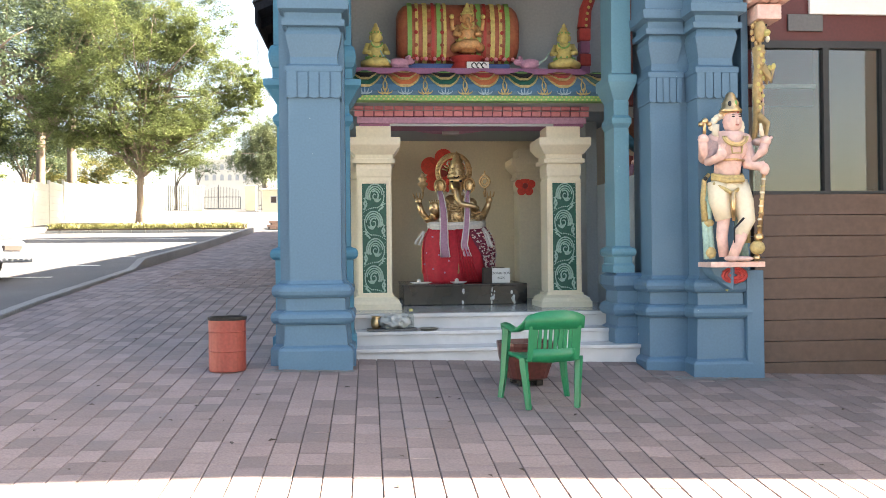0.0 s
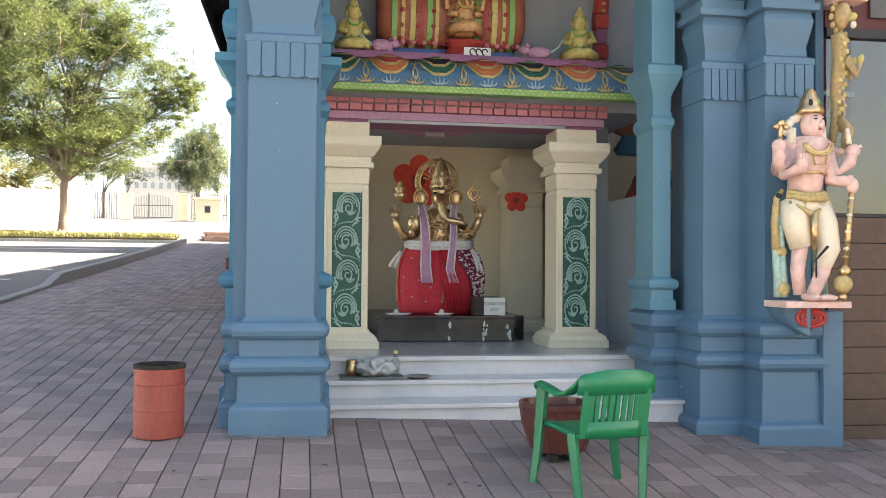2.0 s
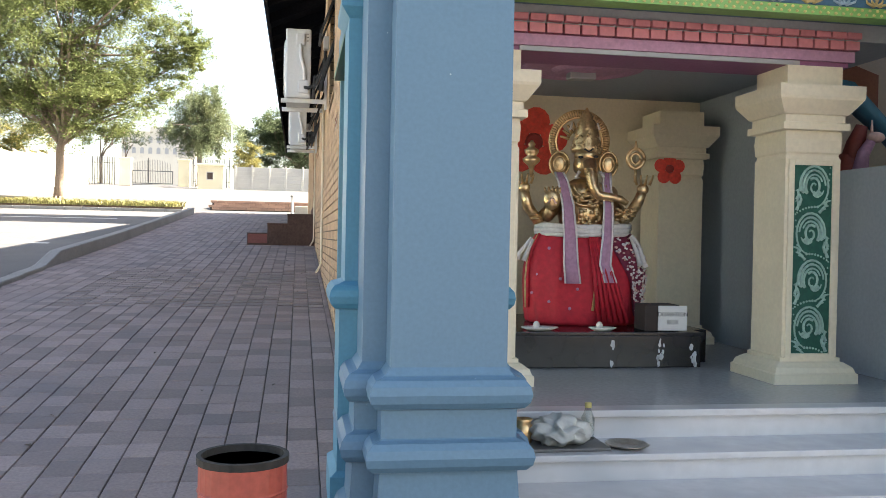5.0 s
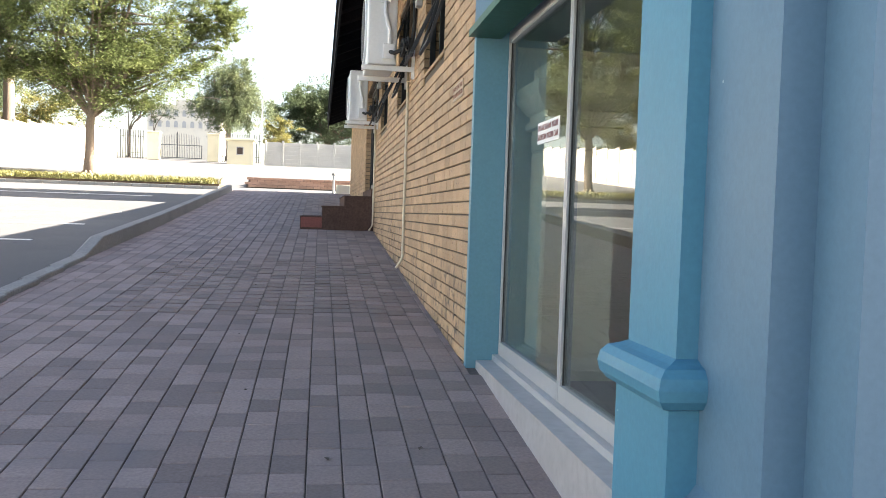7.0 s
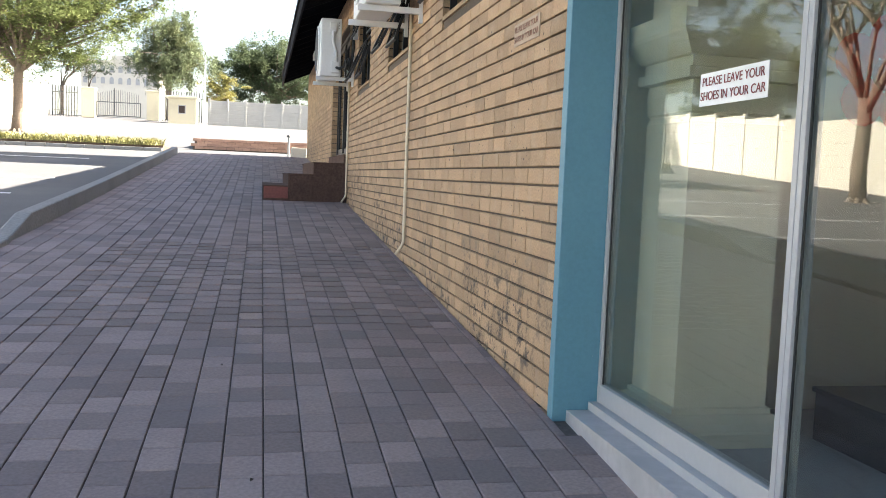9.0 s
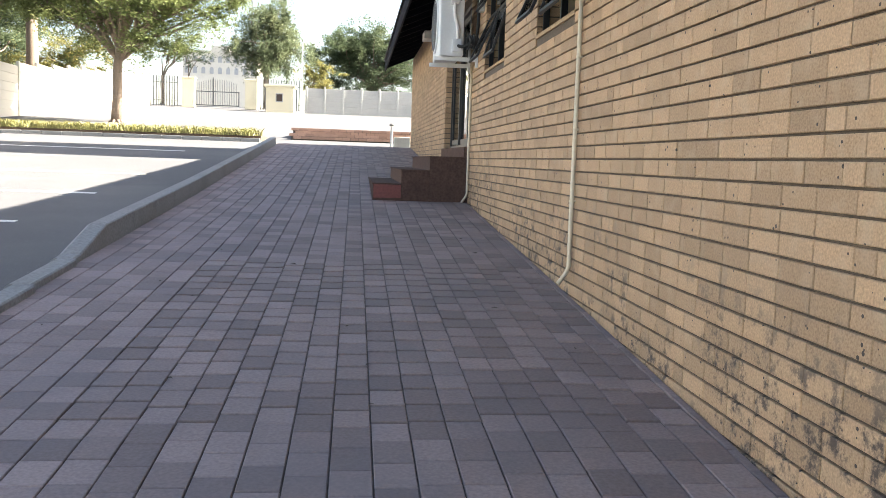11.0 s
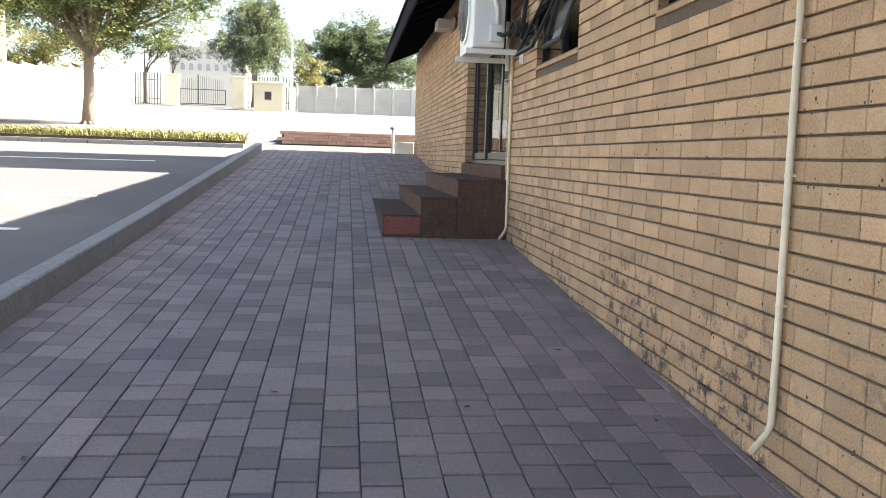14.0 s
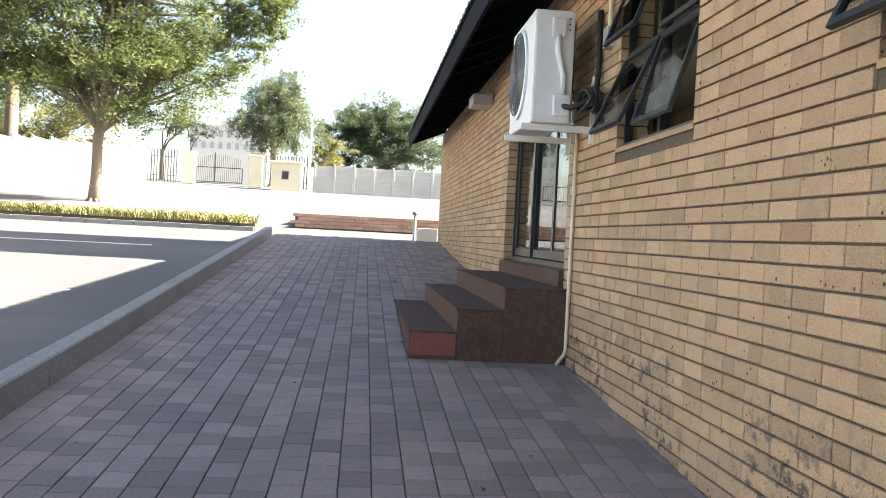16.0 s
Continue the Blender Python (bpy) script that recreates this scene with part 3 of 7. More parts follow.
def air_conditioner(y):
    """An outdoor unit on two wall brackets."""
    ac = thing("air_conditioner", "white outdoor air-conditioner unit on wall brackets", "air conditioner", (0, y, 2.38), "outdoor units")
    body = part("casing", boxes((-0.48, -0.19, 0, 0.92, 0, 0.80), bevel=0.02), M["ac"], ac)
    bm = bmesh.new()
    for i in range(9):
        r = 0.05 + i * 0.032
        pts = [(-0.505, 0.53 + r * math.cos(a), 0.42 + r * math.sin(a)) for a in [2 * math.pi * j / 24 for j in range(25)]]
        tube(bm, pts, 0.005, 4)
    for j in range(8):
        a = math.pi * j / 4
        tube(bm, [(-0.505, 0.53 + 0.03 * math.cos(a), 0.42 + 0.03 * math.sin(a)), (-0.505, 0.53 + 0.31 * math.cos(a), 0.42 + 0.31 * math.sin(a))], 0.005, 4)
    part("fan_grille", bm, M["steel"], body)
    bm = bmesh.new()
    turned(bm, 0, 0, [(0.34, 0), (0.345, 0.02), (0.32, 0.025), (0.31, 0.004)], 28)
    bmesh.ops.transform(bm, matrix=pose(-0.478, 0.53, 0.42, 0, -90, 0), verts=bm.verts)
    part("fan_ring", bm, M["ac"], body)
    bm = bmesh.new()
    turned(bm, 0, 0, [(0.30, 0.0), (0.30, 0.008), (0.05, 0.010)], 28)
    bmesh.ops.transform(bm, matrix=pose(-0.480, 0.53, 0.42, 0, -90, 0), verts=bm.verts)
    part("fan_disc", bm, M["steel"], body, "dark fan behind the grille")
    part("valve_cover", boxes((-0.33, -0.21, -0.045, 0.001, 0.05, 0.20), bevel=0.012), M["ac"], body)
    part("grip", boxes((-0.36, -0.26, -0.03, 0.001, 0.60, 0.74), bevel=0.012), M["ac"], body)
    bm = bmesh.new()
    tube(bm, [(-0.31, -0.018, 0.62), (-0.31, -0.02, 0.50), (-0.29, -0.02, 0.42), (-0.265, -0.02, 0.34), (-0.26, -0.02, 0.20)], 0.022, 8)
    part("cable_cover", bm, M["ac"], body, smooth=True)
    for z in (0.74, 0.70, 0.66):
        part("screw", ball(bmesh.new(), (-0.23, -0.002, z), 0.008, 6), M["steel"], body)
    for yy in (0.06, 0.80):
        br = part("bracket", boxes((-0.53, -0.03, yy, yy + 0.04, -0.05, -0.002), (-0.03, 0.0, yy, yy + 0.04, -0.12, 0.36)), M["ac"], ac)
    bm = bmesh.new()
    tube(bm, [(-0.26, -0.03, 0.12), (-0.22, -0.10, 0.10), (-0.12, -0.14, 0.14), (-0.05, -0.12, 0.2), (-0.03, -0.09, 0.4), (-0.03, -0.06, 0.8)], 0.020, 8)
    part("lagged_pipe", bm, M["copper"], ac, "black insulated pipe beside the unit", smooth=True)
    for i in range(5):
        bm = bmesh.new()
        tube(bm, [(-0.06 - 0.022 * i, -0.20 + (0.13 + .012 * i) * math.cos(a), 0.14 + (0.055 + .008 * (i % 3)) * math.sin(a) + .02 * math.cos(2 * a + i)) for a in [2 * math.pi * j / 16 for j in range(17)]], 0.014, 6)
        part("cable_coil", bm, M["copper"], ac, "black coiled cable", smooth=True)
    return ac


air_conditioner(3.50)
air_conditioner(9.0)


def drain_pipe(y, foot_z, top_z):
    p = thing("drain_pipe", "thin cream plastic drain pipe clipped to the brickwork", "pipe", (0, y, 0), "drain pipes")
    bm = bmesh.new()
    tube(bm, [(-0.022, 0, top_z), (-0.022, 0, foot_z + 0.12), (-0.035, 0.0, foot_z + 0.08), (-0.085, 0.02, foot_z)], 0.014, 10)
    part("tube", bm, M["pipe"], p, smooth=True)
    z = foot_z + 0.55
    while z < top_z:
        bm = bmesh.new()
        turned(bm, -0.022, 0, [(0.0165, z), (0.0165, z + 0.012)], 10)
        box(bm, -0.010, 0.0, -0.018, 0.018, z, z + 0.012)
        part("clip", bm, M["pipe"], p)
        z += 0.47


drain_pipe(4.0, 0.33, 2.42)
drain_pipe(9.49, 0.60, 2.40)

# light box under the eave and a small junction box
lb = thing("wall_light", "white box-shaped wall light under the eave", "lamp", (0, 14.2, 3.28))
part("housing", boxes((-0.28, -0.02, 0, 0.5, 0, 0.14), bevel=0.015), M["frame"], lb)
part("bracket", boxes((-0.06, 0.0, 0.2, 0.3, 0.02, 0.20)), M["frame"], lb)
for y in (3.0, 8.62):
    jb = thing("junction_box", "small white electrical box on the wall", "box", (0, y, 2.86), "junction boxes")
    part("case", boxes((-0.06, 0, 0, 0.12, 0, 0.14), bevel=0.008), M["frame"], jb)
    bm = bmesh.new()
    tube(bm, [(-0.03, 0.06, 0.14), (-0.03, 0.06, 0.7)], 0.014, 8)
    part("conduit", bm, M["pipe"], jb)

# faded notice on the bricks
nt = thing("wall_notice", "faded white notice with red lettering on the bricks", "sign", (-0.006, 0.585, 1.745))
part("board", boxes((0, 0.006, -0.21, 0.21, -0.055, 0.055)), mat("faded_board", (0.40, 0.30, 0.21), 0.7, vary=0.12), nt)
for k, s in enumerate(("PLEASE LEAVE YOUR", "SHOES IN YOUR CAR")):
    text_on(s, 0.042, M["inkfaded"], pose(-0.002, 0, 0.024 - 0.048 * k, 90, 0, -90), nt)

# door with steps
st = thing("door_steps", "dark brown tiled outdoor steps with worn red sides", "steps", (0, 0, 0))
for k, (xa, za, zb) in enumerate(((-1.22, 0.30, 0.805), (-0.86, 0.30, 0.985), (-0.50, 0.30, 1.165))):
    xb = (-0.86, -0.50, -0.002)[k]
    sp = part("step", boxes((xa, xb, 9.56, 13.0, za, zb), bevel=0.008), M["stair"], st)
    part("tread", boxes((xa - 0.012, xb, 9.55, 13.01, zb, zb + 0.014), bevel=0.004), M["stair"], sp)
part("side_panel", boxes((-1.21, -0.862, 9.553, 9.56, 0.63, 0.80)), M["stairred"], st)
part("door_sill", boxes((0.0, 0.24, DOOR_Y0 + .002, DOOR_Y1 - .002, 1.17, DOOR_Z0 - 0.002), (-0.04, 0.0, DOOR_Y0 + .002, DOOR_Y1 - .002, 1.185, DOOR_Z0 - 0.002)), M["stair"], st)
dr = thing("door_1", "glazed sliding door in a dark metal frame", "door", (0.10, DOOR_Y0, DOOR_Z0), kind="structure")
DL, DH = DOOR_Y1 - DOOR_Y0, DOOR_Z1 - DOOR_Z0
part("door_frame", boxes((0, 0.09, 0.002, 0.06, 0.002, DH), (0, 0.09, DL - 0.06, DL - .002, 0.002, DH), (0, 0.09, 0.06, DL - 0.06, DH - 0.06, DH - .002), (0, 0.09, 0.06, DL - 0.06, 0.002, 0.05)), M["darksteel"], dr)
for a, b, x in ((0.06, DL * .36, 0.02), (DL * .34, DL * .70, 0.05), (DL * .68, DL - 0.06, 0.02)):
    lf = part("door_leaf", boxes((x, x + 0.03, a, a + 0.07, .06, DH - .06), (x, x + 0.03, b - 0.07, b, .06, DH - .06), (x, x + 0.03, a + .07, b - .07, .06, .14), (x, x + 0.03, a + .07, b - .07, DH - .14, DH - .06)), M["darksteel"], dr)
    part("pane", boxes((x + 0.01, x + 0.016, a + .07, b - .07, .14, DH - .14)), GLASS, lf)


# ---------------------------------------------------------------- shrine porch
GX = 0.22                                                 # plane of the side glazing
tagged(link("floor_porch", boxes((0.14, 3.20, -3.0, 0.02, -0.12, 0.0)), M["floor"]), "polished grey porch floor", "floor", kind="structure")
tagged(link("wall_back", boxes((0.25, 5.6, 0.022, 0.24, -0.5, 3.2)), M["beige"]), "beige plastered back wall of the porch", "wall", kind="structure")
tagged(link("wall_screen", boxes((3.10, 3.20, -3.0, 0.02, -0.45, 1.26)), M["greywall"]), "low grey-blue screen wall beside the porch", "wall", kind="structure")
tagged(link("wall_side", boxes((2.98, 3.098, -1.6, 0.02, 0.001, 1.949)), M["greywall"]), "grey-blue side wall at the back of the porch", "wall", kind="structure")
tagged(link("wall_hall", boxes((5.60, 5.80, -3.9, 0.2, -0.5, 3.6)), mat("hall_wall", (0.42, 0.20, 0.13), 0.7)), "terracotta hall wall", "wall", kind="structure")
tagged(link("ceiling_porch", boxes((0.20, 3.25, -2.30, 0.02, 1.95, 2.05)), M["greywall"]), "grey porch ceiling", "ceiling", kind="structure")
tagged(link("corner_pier", boxes((-0.003, 0.24, -0.06, 0.004, -0.05, 3.6), bevel=0.004), M["pierblue"]), "narrow turquoise plastered corner pier", "wall", kind="structure")
rosette = thing("ceiling_rosette", "pale moulded lotus rosette with a small lamp on the ceiling", "ornament", (1.55, -1.2, 1.95))
bm = bmesh.new()
turned(bm, 0, 0, [(0.42, 0), (0.42, -0.02), (0.36, -0.03), (0.33, -0.015), (0.2, -0.02), (0.16, -0.04), (0.05, -0.05)], 24)
part("disc", bm, M["pinkcloth"], rosette)
part("lamp", boxes((-0.09, 0.09, -0.05, 0.05, -0.09, -0.04), bevel=0.01), M["frame"], rosette)

steps = thing("porch_steps", "white marble steps with projecting treads up to the shrine", "steps")
for k, (yf, yb, zt) in enumerate(((-3.60, -3.3, -0.248), (-3.3, -2.99, -0.13), (-3.02, -2.985, 0.0))):
    xr = (2.93, 2.92, 2.90)[k]
    s = part("step", boxes((0.50, xr, yf, yb, -0.62, zt - 0.03)), M["marble"], steps)
    part("tread", boxes((0.49, xr + 0.005, yf - 0.025, yb + (0.0 if k < 2 else 0.06), zt - 0.03, zt + (0.004 if k == 2 else 0)), bevel=0.006), M["marble"], s)

part("end_cheek", boxes((2.94, 3.10, -3.58, -3.20, -0.62, -0.135), bevel=0.03), M["marble"], steps)

# profiles of the blue pillars, from the paving up: (growth, height)
def pillar_rows(z0):
    return ([(0.085, z0), (0.085, z0 + 0.23), (0.075, z0 + 0.25), (0.045, z0 + 0.27), (0.035, -0.02)] + roundover(-0.01, 0.10, 0.035, 0.085)
            + [(0.03, 0.105), (0.03, 0.19)] + roundover(0.20, 0.31, 0.03, 0.075) + [(0.02, 0.315), (0.0, 0.34), (0.0, 1.78)])


def pillar_head(z):
    return [(0.0, z), (0.012, z + 0.002), (0.012, z + 0.20), (0.02, z + 0.21), (0.02, z + 0.25), (-0.015, z + 0.27), (-0.02, z + 0.33), (0.0, z + 0.42), (0.015, z + 0.50), (0.0, z + 0.56),
            (0.04, z + 0.565), (0.045, z + 0.61), (0.02, z + 0.615), (0.02, z + 0.67), (0.07, z + 0.69), (0.075, z + 0.76), (0.05, z + 0.77), (0.05, z + 2.2)]


def colonette_rows(z0):
    return ([(0.045, z0), (0.045, z0 + 0.2), (0.02, z0 + 0.22), (0.02, 0.50)] + roundover(0.50, 0.60, 0.02, 0.06) + [(0.0, 0.61), (0.0, 1.62), (0.03, 1.66), (0.03, 1.70), (0.0, 1.73), (0.0, 1.80), (0.07, 1.92), (0.10, 1.95), (0.10, 2.0)]
            + [(0.03, 2.02), (0.03, 2.1)] + roundover(2.1, 2.3, 0.02, 0.06) + [(0.02, 2.32), (0.02, 4.0)])


def blue_pillar(shafts, core, sides, z0, label):
    p = thing("blue_pillar", label, "pillar", group="porch pillars")
    for x0, x1, y0, y1 in shafts:
        s = part("shaft", moulded(bmesh.new(), x0, x1, y0, y1, pillar_rows(z0) + pillar_head(1.78)), M["blue"], p)
        n = 5
        w = (x1 - x0 + 0.024) / n
        for i in range(n):                                # hanging scalloped band
            a = x0 - 0.012 + i * w
            bm = bmesh.new()
            pts = [(a + 0.004, 1.985), (a + 0.004, 1.80)] + [(a + w / 2 - (w / 2 - 0.004) * math.cos(math.pi * j / 6), 1.80 - 0.025 * math.sin(math.pi * j / 6)) for j in range(1, 6)] + [(a + w - 0.004, 1.80), (a + w - 0.004, 1.985)]
            loft(bm, [[(x, yy, z) for x, z in pts] for yy in (y0 - 0.024, y0 - 0.010)])
            part("scallop", bm, M["blue"], s)
    part("core", moulded(bmesh.new(), *core, [(d * 0.9, z) for d, z in pillar_rows(z0)] + [(0.0, 4.0)]), M["blue"], p)
    for x0, x1, y0, y1 in sides:
        part("colonette", moulded(bmesh.new(), x0, x1, y0, y1, colonette_rows(z0 + 0.1)), M["turq"], p, "turquoise engaged colonette")
    return p


blue_pillar([(0.01, 0.415, -3.95, -3.5)], (-0.075, 0.445, -3.80, -3.30), [(-0.125, -0.05, -3.50, -3.20), (0.415, 0.48, -3.50, -3.20)], -0.44, "blue painted square temple pillar with moulded base and turquoise colonettes")
blue_pillar([(3.30, 3.62, -4.02, -3.6), (2.98, 3.24, -3.80, -3.5)], (3.02, 3.72, -3.78, -3.20), [], -0.60, "broad blue painted temple pillar cluster carrying a wall figure")
col = thing("side_colonette", "turquoise engaged colonette with flared capital on a blue base", "column")
part("shaft", moulded(bmesh.new(), 2.765, 2.895, -3.46, -3.15, [(0.03, 0.36), (0.03, 0.42), (0.015, 0.44), (0.015, 0.50)] + roundover(0.50, 0.58, 0.015, 0.045) + [(0.0, 0.59), (0.0, 1.62), (0.02, 1.66), (0.02, 1.70), (0.0, 1.73), (0.0, 1.86), (0.045, 1.97), (0.06, 2.01), (0.06, 2.07), (0.02, 2.09), (0.02, 4.0)]), M["pierblue"], col)
part("base", moulded(bmesh.new(), 2.80, 3.0, -3.46, -3.15, [(0.06, -0.62), (0.06, -0.12), (0.03, -0.1)] + roundover(-0.02, 0.10, 0.03, 0.08) + [(0.03, 0.12), (0.03, 0.2), (0.07, 0.25), (0.07, 0.33), (0.03, 0.358)]), M["blue"], col)
tagged(link("pier_edge", boxes((3.66, 3.80, -4.10, -3.6, -0.62, 0.38), (3.70, 3.76, -3.95, -3.6, 0.38, 4.0), bevel=0.006), M["blue"]), "blue edge strip of the pillar", "wall", kind="structure")

# cement smeared on the paving round the pillar feet
rg = random.Random(23)
for label, x0, x1, y0, y1 in (("pale cement smear on the paving round the square pillar", -.16, .50, -4.04, -3.86), ("pale cement smear on the paving round the broad pillar", 2.88, 3.96, -4.13, -3.86)):
    verts, faces = [], []
    for j in range(90):
        x = x0 + (x1 - x0) * rg.random()
        y = y0 - .02 + rg.gauss(0, .028)
        q, n = rg.uniform(.008, .035), 7
        i = len(verts)
        for k in range(n):
            a = 2 * math.pi * k / n
            u, v = x + q * 1.6 * rg.uniform(.6, 1) * math.cos(a), y + q * .7 * rg.uniform(.6, 1) * math.sin(a)
            verts.append((u, v, ground_z(u, v) + .003 + .00002 * j))
        faces.append(tuple(range(i, i + n)))
    me = bpy.data.meshes.new("cement_smear")
    me.from_pydata(verts, [], faces)
    me.materials.append(M["kerb"])
    tagged(new("cement_smear", me), label, "cement smear", kind="stuff")

# high lintel and roof over the porch
tagged(link("lintel", boxes((-0.10, 3.8, -3.9, -3.3, 3.3, 3.9)), M["blue"]), "blue lintel beam above the pillars", "beam", kind="structure")
# second box is an unseen mass, added to block the sun from +x
tagged(link("roof_porch", boxes((-0.3, 3.3, -4.3, 0.1, 3.92, 4.1), (5.8, 16, -3.69, 0.0, 3.92, 7.0)), M["blue"]), "flat porch roof, with an unseen block added beside it to keep the sun off", "roof", kind="structure")
# added out of view: its shadow sets the sunlit edge on the front paving
tagged(link("wall_hall_wing", boxes((6.4, 16, -6.60, -3.70, -1.2, 7.5)), M["cream"]), "plain unseen block added beyond the porch to shade the paving", "wall", kind="structure")


def cream_column(x, y, w=0.34, panel=True):
    c = thing("cream_column", "cream painted square column with stepped capital and green scroll panel" if panel else "cream painted square column with stepped capital", "column", (x, y, 0), "cream columns")
    h = w / 2
    rows = [(0.085, 0.0), (0.085, 0.055), (0.075, 0.062), (0.065, 0.09), (0.03, 0.115), (0.015, 0.12), (0.015, 0.14), (0, 0.145), (0, 1.27), (-0.008, 1.29), (-0.008, 1.30), (0.0, 1.31), (0.005, 1.38), (0.0, 1.43),
            (0.035, 1.435), (0.035, 1.475), (0.015, 1.48), (0.015, 1.52), (0.03, 1.525), (0.085, 1.60), (0.09, 1.615), (0.09, 1.68), (0.0, 1.685), (0.0, 1.80)]
    part("shaft", moulded(bmesh.new(), -h, h, -h, h, rows), M["cream"], c)
    if panel:
        a, b, z0, z1 = -0.118, 0.118, 0.165, 1.235
        part("panel_border", boxes((a - 0.035, a, -h - 0.014, -h, z0 - .03, z1 + .03), (b, b + 0.035, -h - 0.014, -h, z0 - .03, z1 + .03), (a, b, -h - 0.014, -h, z0 - .03, z0), (a, b, -h - 0.014, -h, z1, z1 + .03), bevel=0.004), M["cream"], c)
        pn = part("scroll_panel", boxes((a, b, -h - 0.003, -h + 0.004, z0, z1)), M["green"], c, "dark green carved scroll panel")
        n = 4
        seg = (z1 - z0) / n
        y = -h - 0.005
        for k in range(n):
            s = 1 if k % 2 else -1
            cz = z0 + (k + 0.5) * seg + 0.012
            def pt(f, deg, dx=0.0, dz=0.0):
                q = math.radians(deg)
                return (s * (0.088 * f * math.cos(q) + 0.008 + dx), y, cz + 0.118 * f * math.sin(q) + dz)
            bm = bmesh.new()
            for f, d0, d1, w in ((1.0, 188, -75, .0085), (.80, 196, 5, .0095), (.60, 206, 25, .0085)):
                tube(bm, [pt(f, d0 + (d1 - d0) * j / 14) for j in range(15)], w, 5, w * .55)
                ball(bm, pt(f, d0), w * 1.5, 6, (1, .6, 1))
            tube(bm, [pt(.46 - .022 * j, 130 - 30 * j) for j in range(16)], .0085, 5, .005)
            for j in range(6):
                tube(bm, [pt(.12 + .05 * j, 250 + 17 * j, 0, -.01), pt(.30 + .06 * j, 262 + 15 * j, 0, -.012), pt(.42 + .05 * j, 285 + 13 * j, 0, -.006)], .009, 5, .004)
            part("scroll", bm, M["greenlight"], pn, "pale green curling leaf scroll")
            bm = bmesh.new()
            xa, _, za = pt(1.0, -75)
            for j in range(8):
                t = j / 7
                ball(bm, (xa + (-s * .095 - xa) * t, y, za + .012 * math.sin(3.1 * t) - .035 * t), .0085 - .002 * t, 6, (1, .6, 1))
            for j in range(7):
                ball(bm, (s * (.105 - .003 * j), y, cz + .11 - .035 * j), .0055, 6, (1, .6, 1))
            part("bead_chain", bm, M["greenlight"], pn)
            bm = bmesh.new()
            for q, (ox, oz) in enumerate(((-.100, -.045), (-.085, -.075), (-.100, -.105))):
                tube(bm, [(s * ox, y, cz + oz - .03), (s * (ox + .012), y, cz + oz), (s * (ox + .004), y, cz + oz + .028), (s * (ox - .006), y, cz + oz + .020)], .011, 5, .004)
            for q, (ox, oz) in enumerate(((.085, -.118), (.100, -.088), (.070, -.135))):
                tube(bm, [(s * (ox - .03), y, cz + oz - .012), (s * (ox - .01), y, cz + oz + .008), (s * (ox + .012), y, cz + oz + .012)], .010, 5, .004)
            part("corner_leaf", bm, M["greenlight"], pn)
    return c


cream_column(0.69, -2.12)
cream_column(2.58, -2.12)
cream_column(0.56, -0.26, 0.40, False)
cream_column(2.62, -0.26, 0.36, False)

# entablature: pink dentil beam, patterned cornice, purple ledge
ent = thing("entablature", "painted temple entablature with pink blocks and a lotus-patterned cornice", "entablature")
EX0, EX1, EY = 0.50, 2.84, -2.34
part("beam", boxes((EX0 + 0.05, EX1 - 0.05, EY + 0.06, -1.95, 1.80, 2.04)), M["purple"], ent)
part("soffit_strip", boxes((EX0 + 0.35, EX1 - 0.36, EY + 0.045, EY + 0.06, 1.80, 1.825)), M["frame"], ent)
part("purple_band", boxes((EX0 + 0.03, EX1 - 0.03, EY + 0.03, EY + 0.06, 1.826, 1.885)), M["pinkcloth"], ent)
n = 24
for i in range(n):
    a = EX0 + (EX1 - EX0) * i / n
    w = (EX1 - EX0) / n
    for z0, z1, f in ((1.895, 1.945, 0.02), (1.955, 1.99, 0.0)):
        part("block", boxes((a + 0.006, a + w - 0.006, EY + f, EY + 0.06, z0, z1), bevel=0.003), M["pink"], ent)
CX0, CX1, CY = 0.42, 3.08, -2.62
part("green_strip", boxes((CX0, CX1, CY - 0.02, CY + 0.10, 1.992, 2.043)), M["leafgreen"], ent)
bm = bmesh.new()
for i in range(60):
    a = CX0 + (CX1 - CX0) * (i + 0.5) / 60
    for z in (2.006, 2.030):
        ball(bm, (a + (0.01 if z > 2.02 else -0.01), CY - 0.02, z), 0.011, 6, (1, 0.5, 0.8))
part("beading", bm, M["yellow"], ent, "yellow and green beading")
prof = [(CY - 0.02, 2.045), (CY - 0.03, 2.08), (CY - 0.01, 2.15), (CY + 0.06, 2.22), (CY + 0.16, 2.265), (CY + 0.26, 2.280)]
bm = bmesh.new()
loft(bm, [[(x, y, z) for y, z in prof] + [(x, -2.0, 2.280), (x, -2.0, 2.045)] for x in (CX0, CX1)])
part("cornice", bm, M["skyblue"], ent, "curved cornice with painted lotus arches")


def on_cornice(u):
    i = min(int(u * 5), 4)
    f = u * 5 - i
    (ya, za), (yb, zb) = prof[i], prof[i + 1]
    return ya + (yb - ya) * f, za + (zb - za) * f


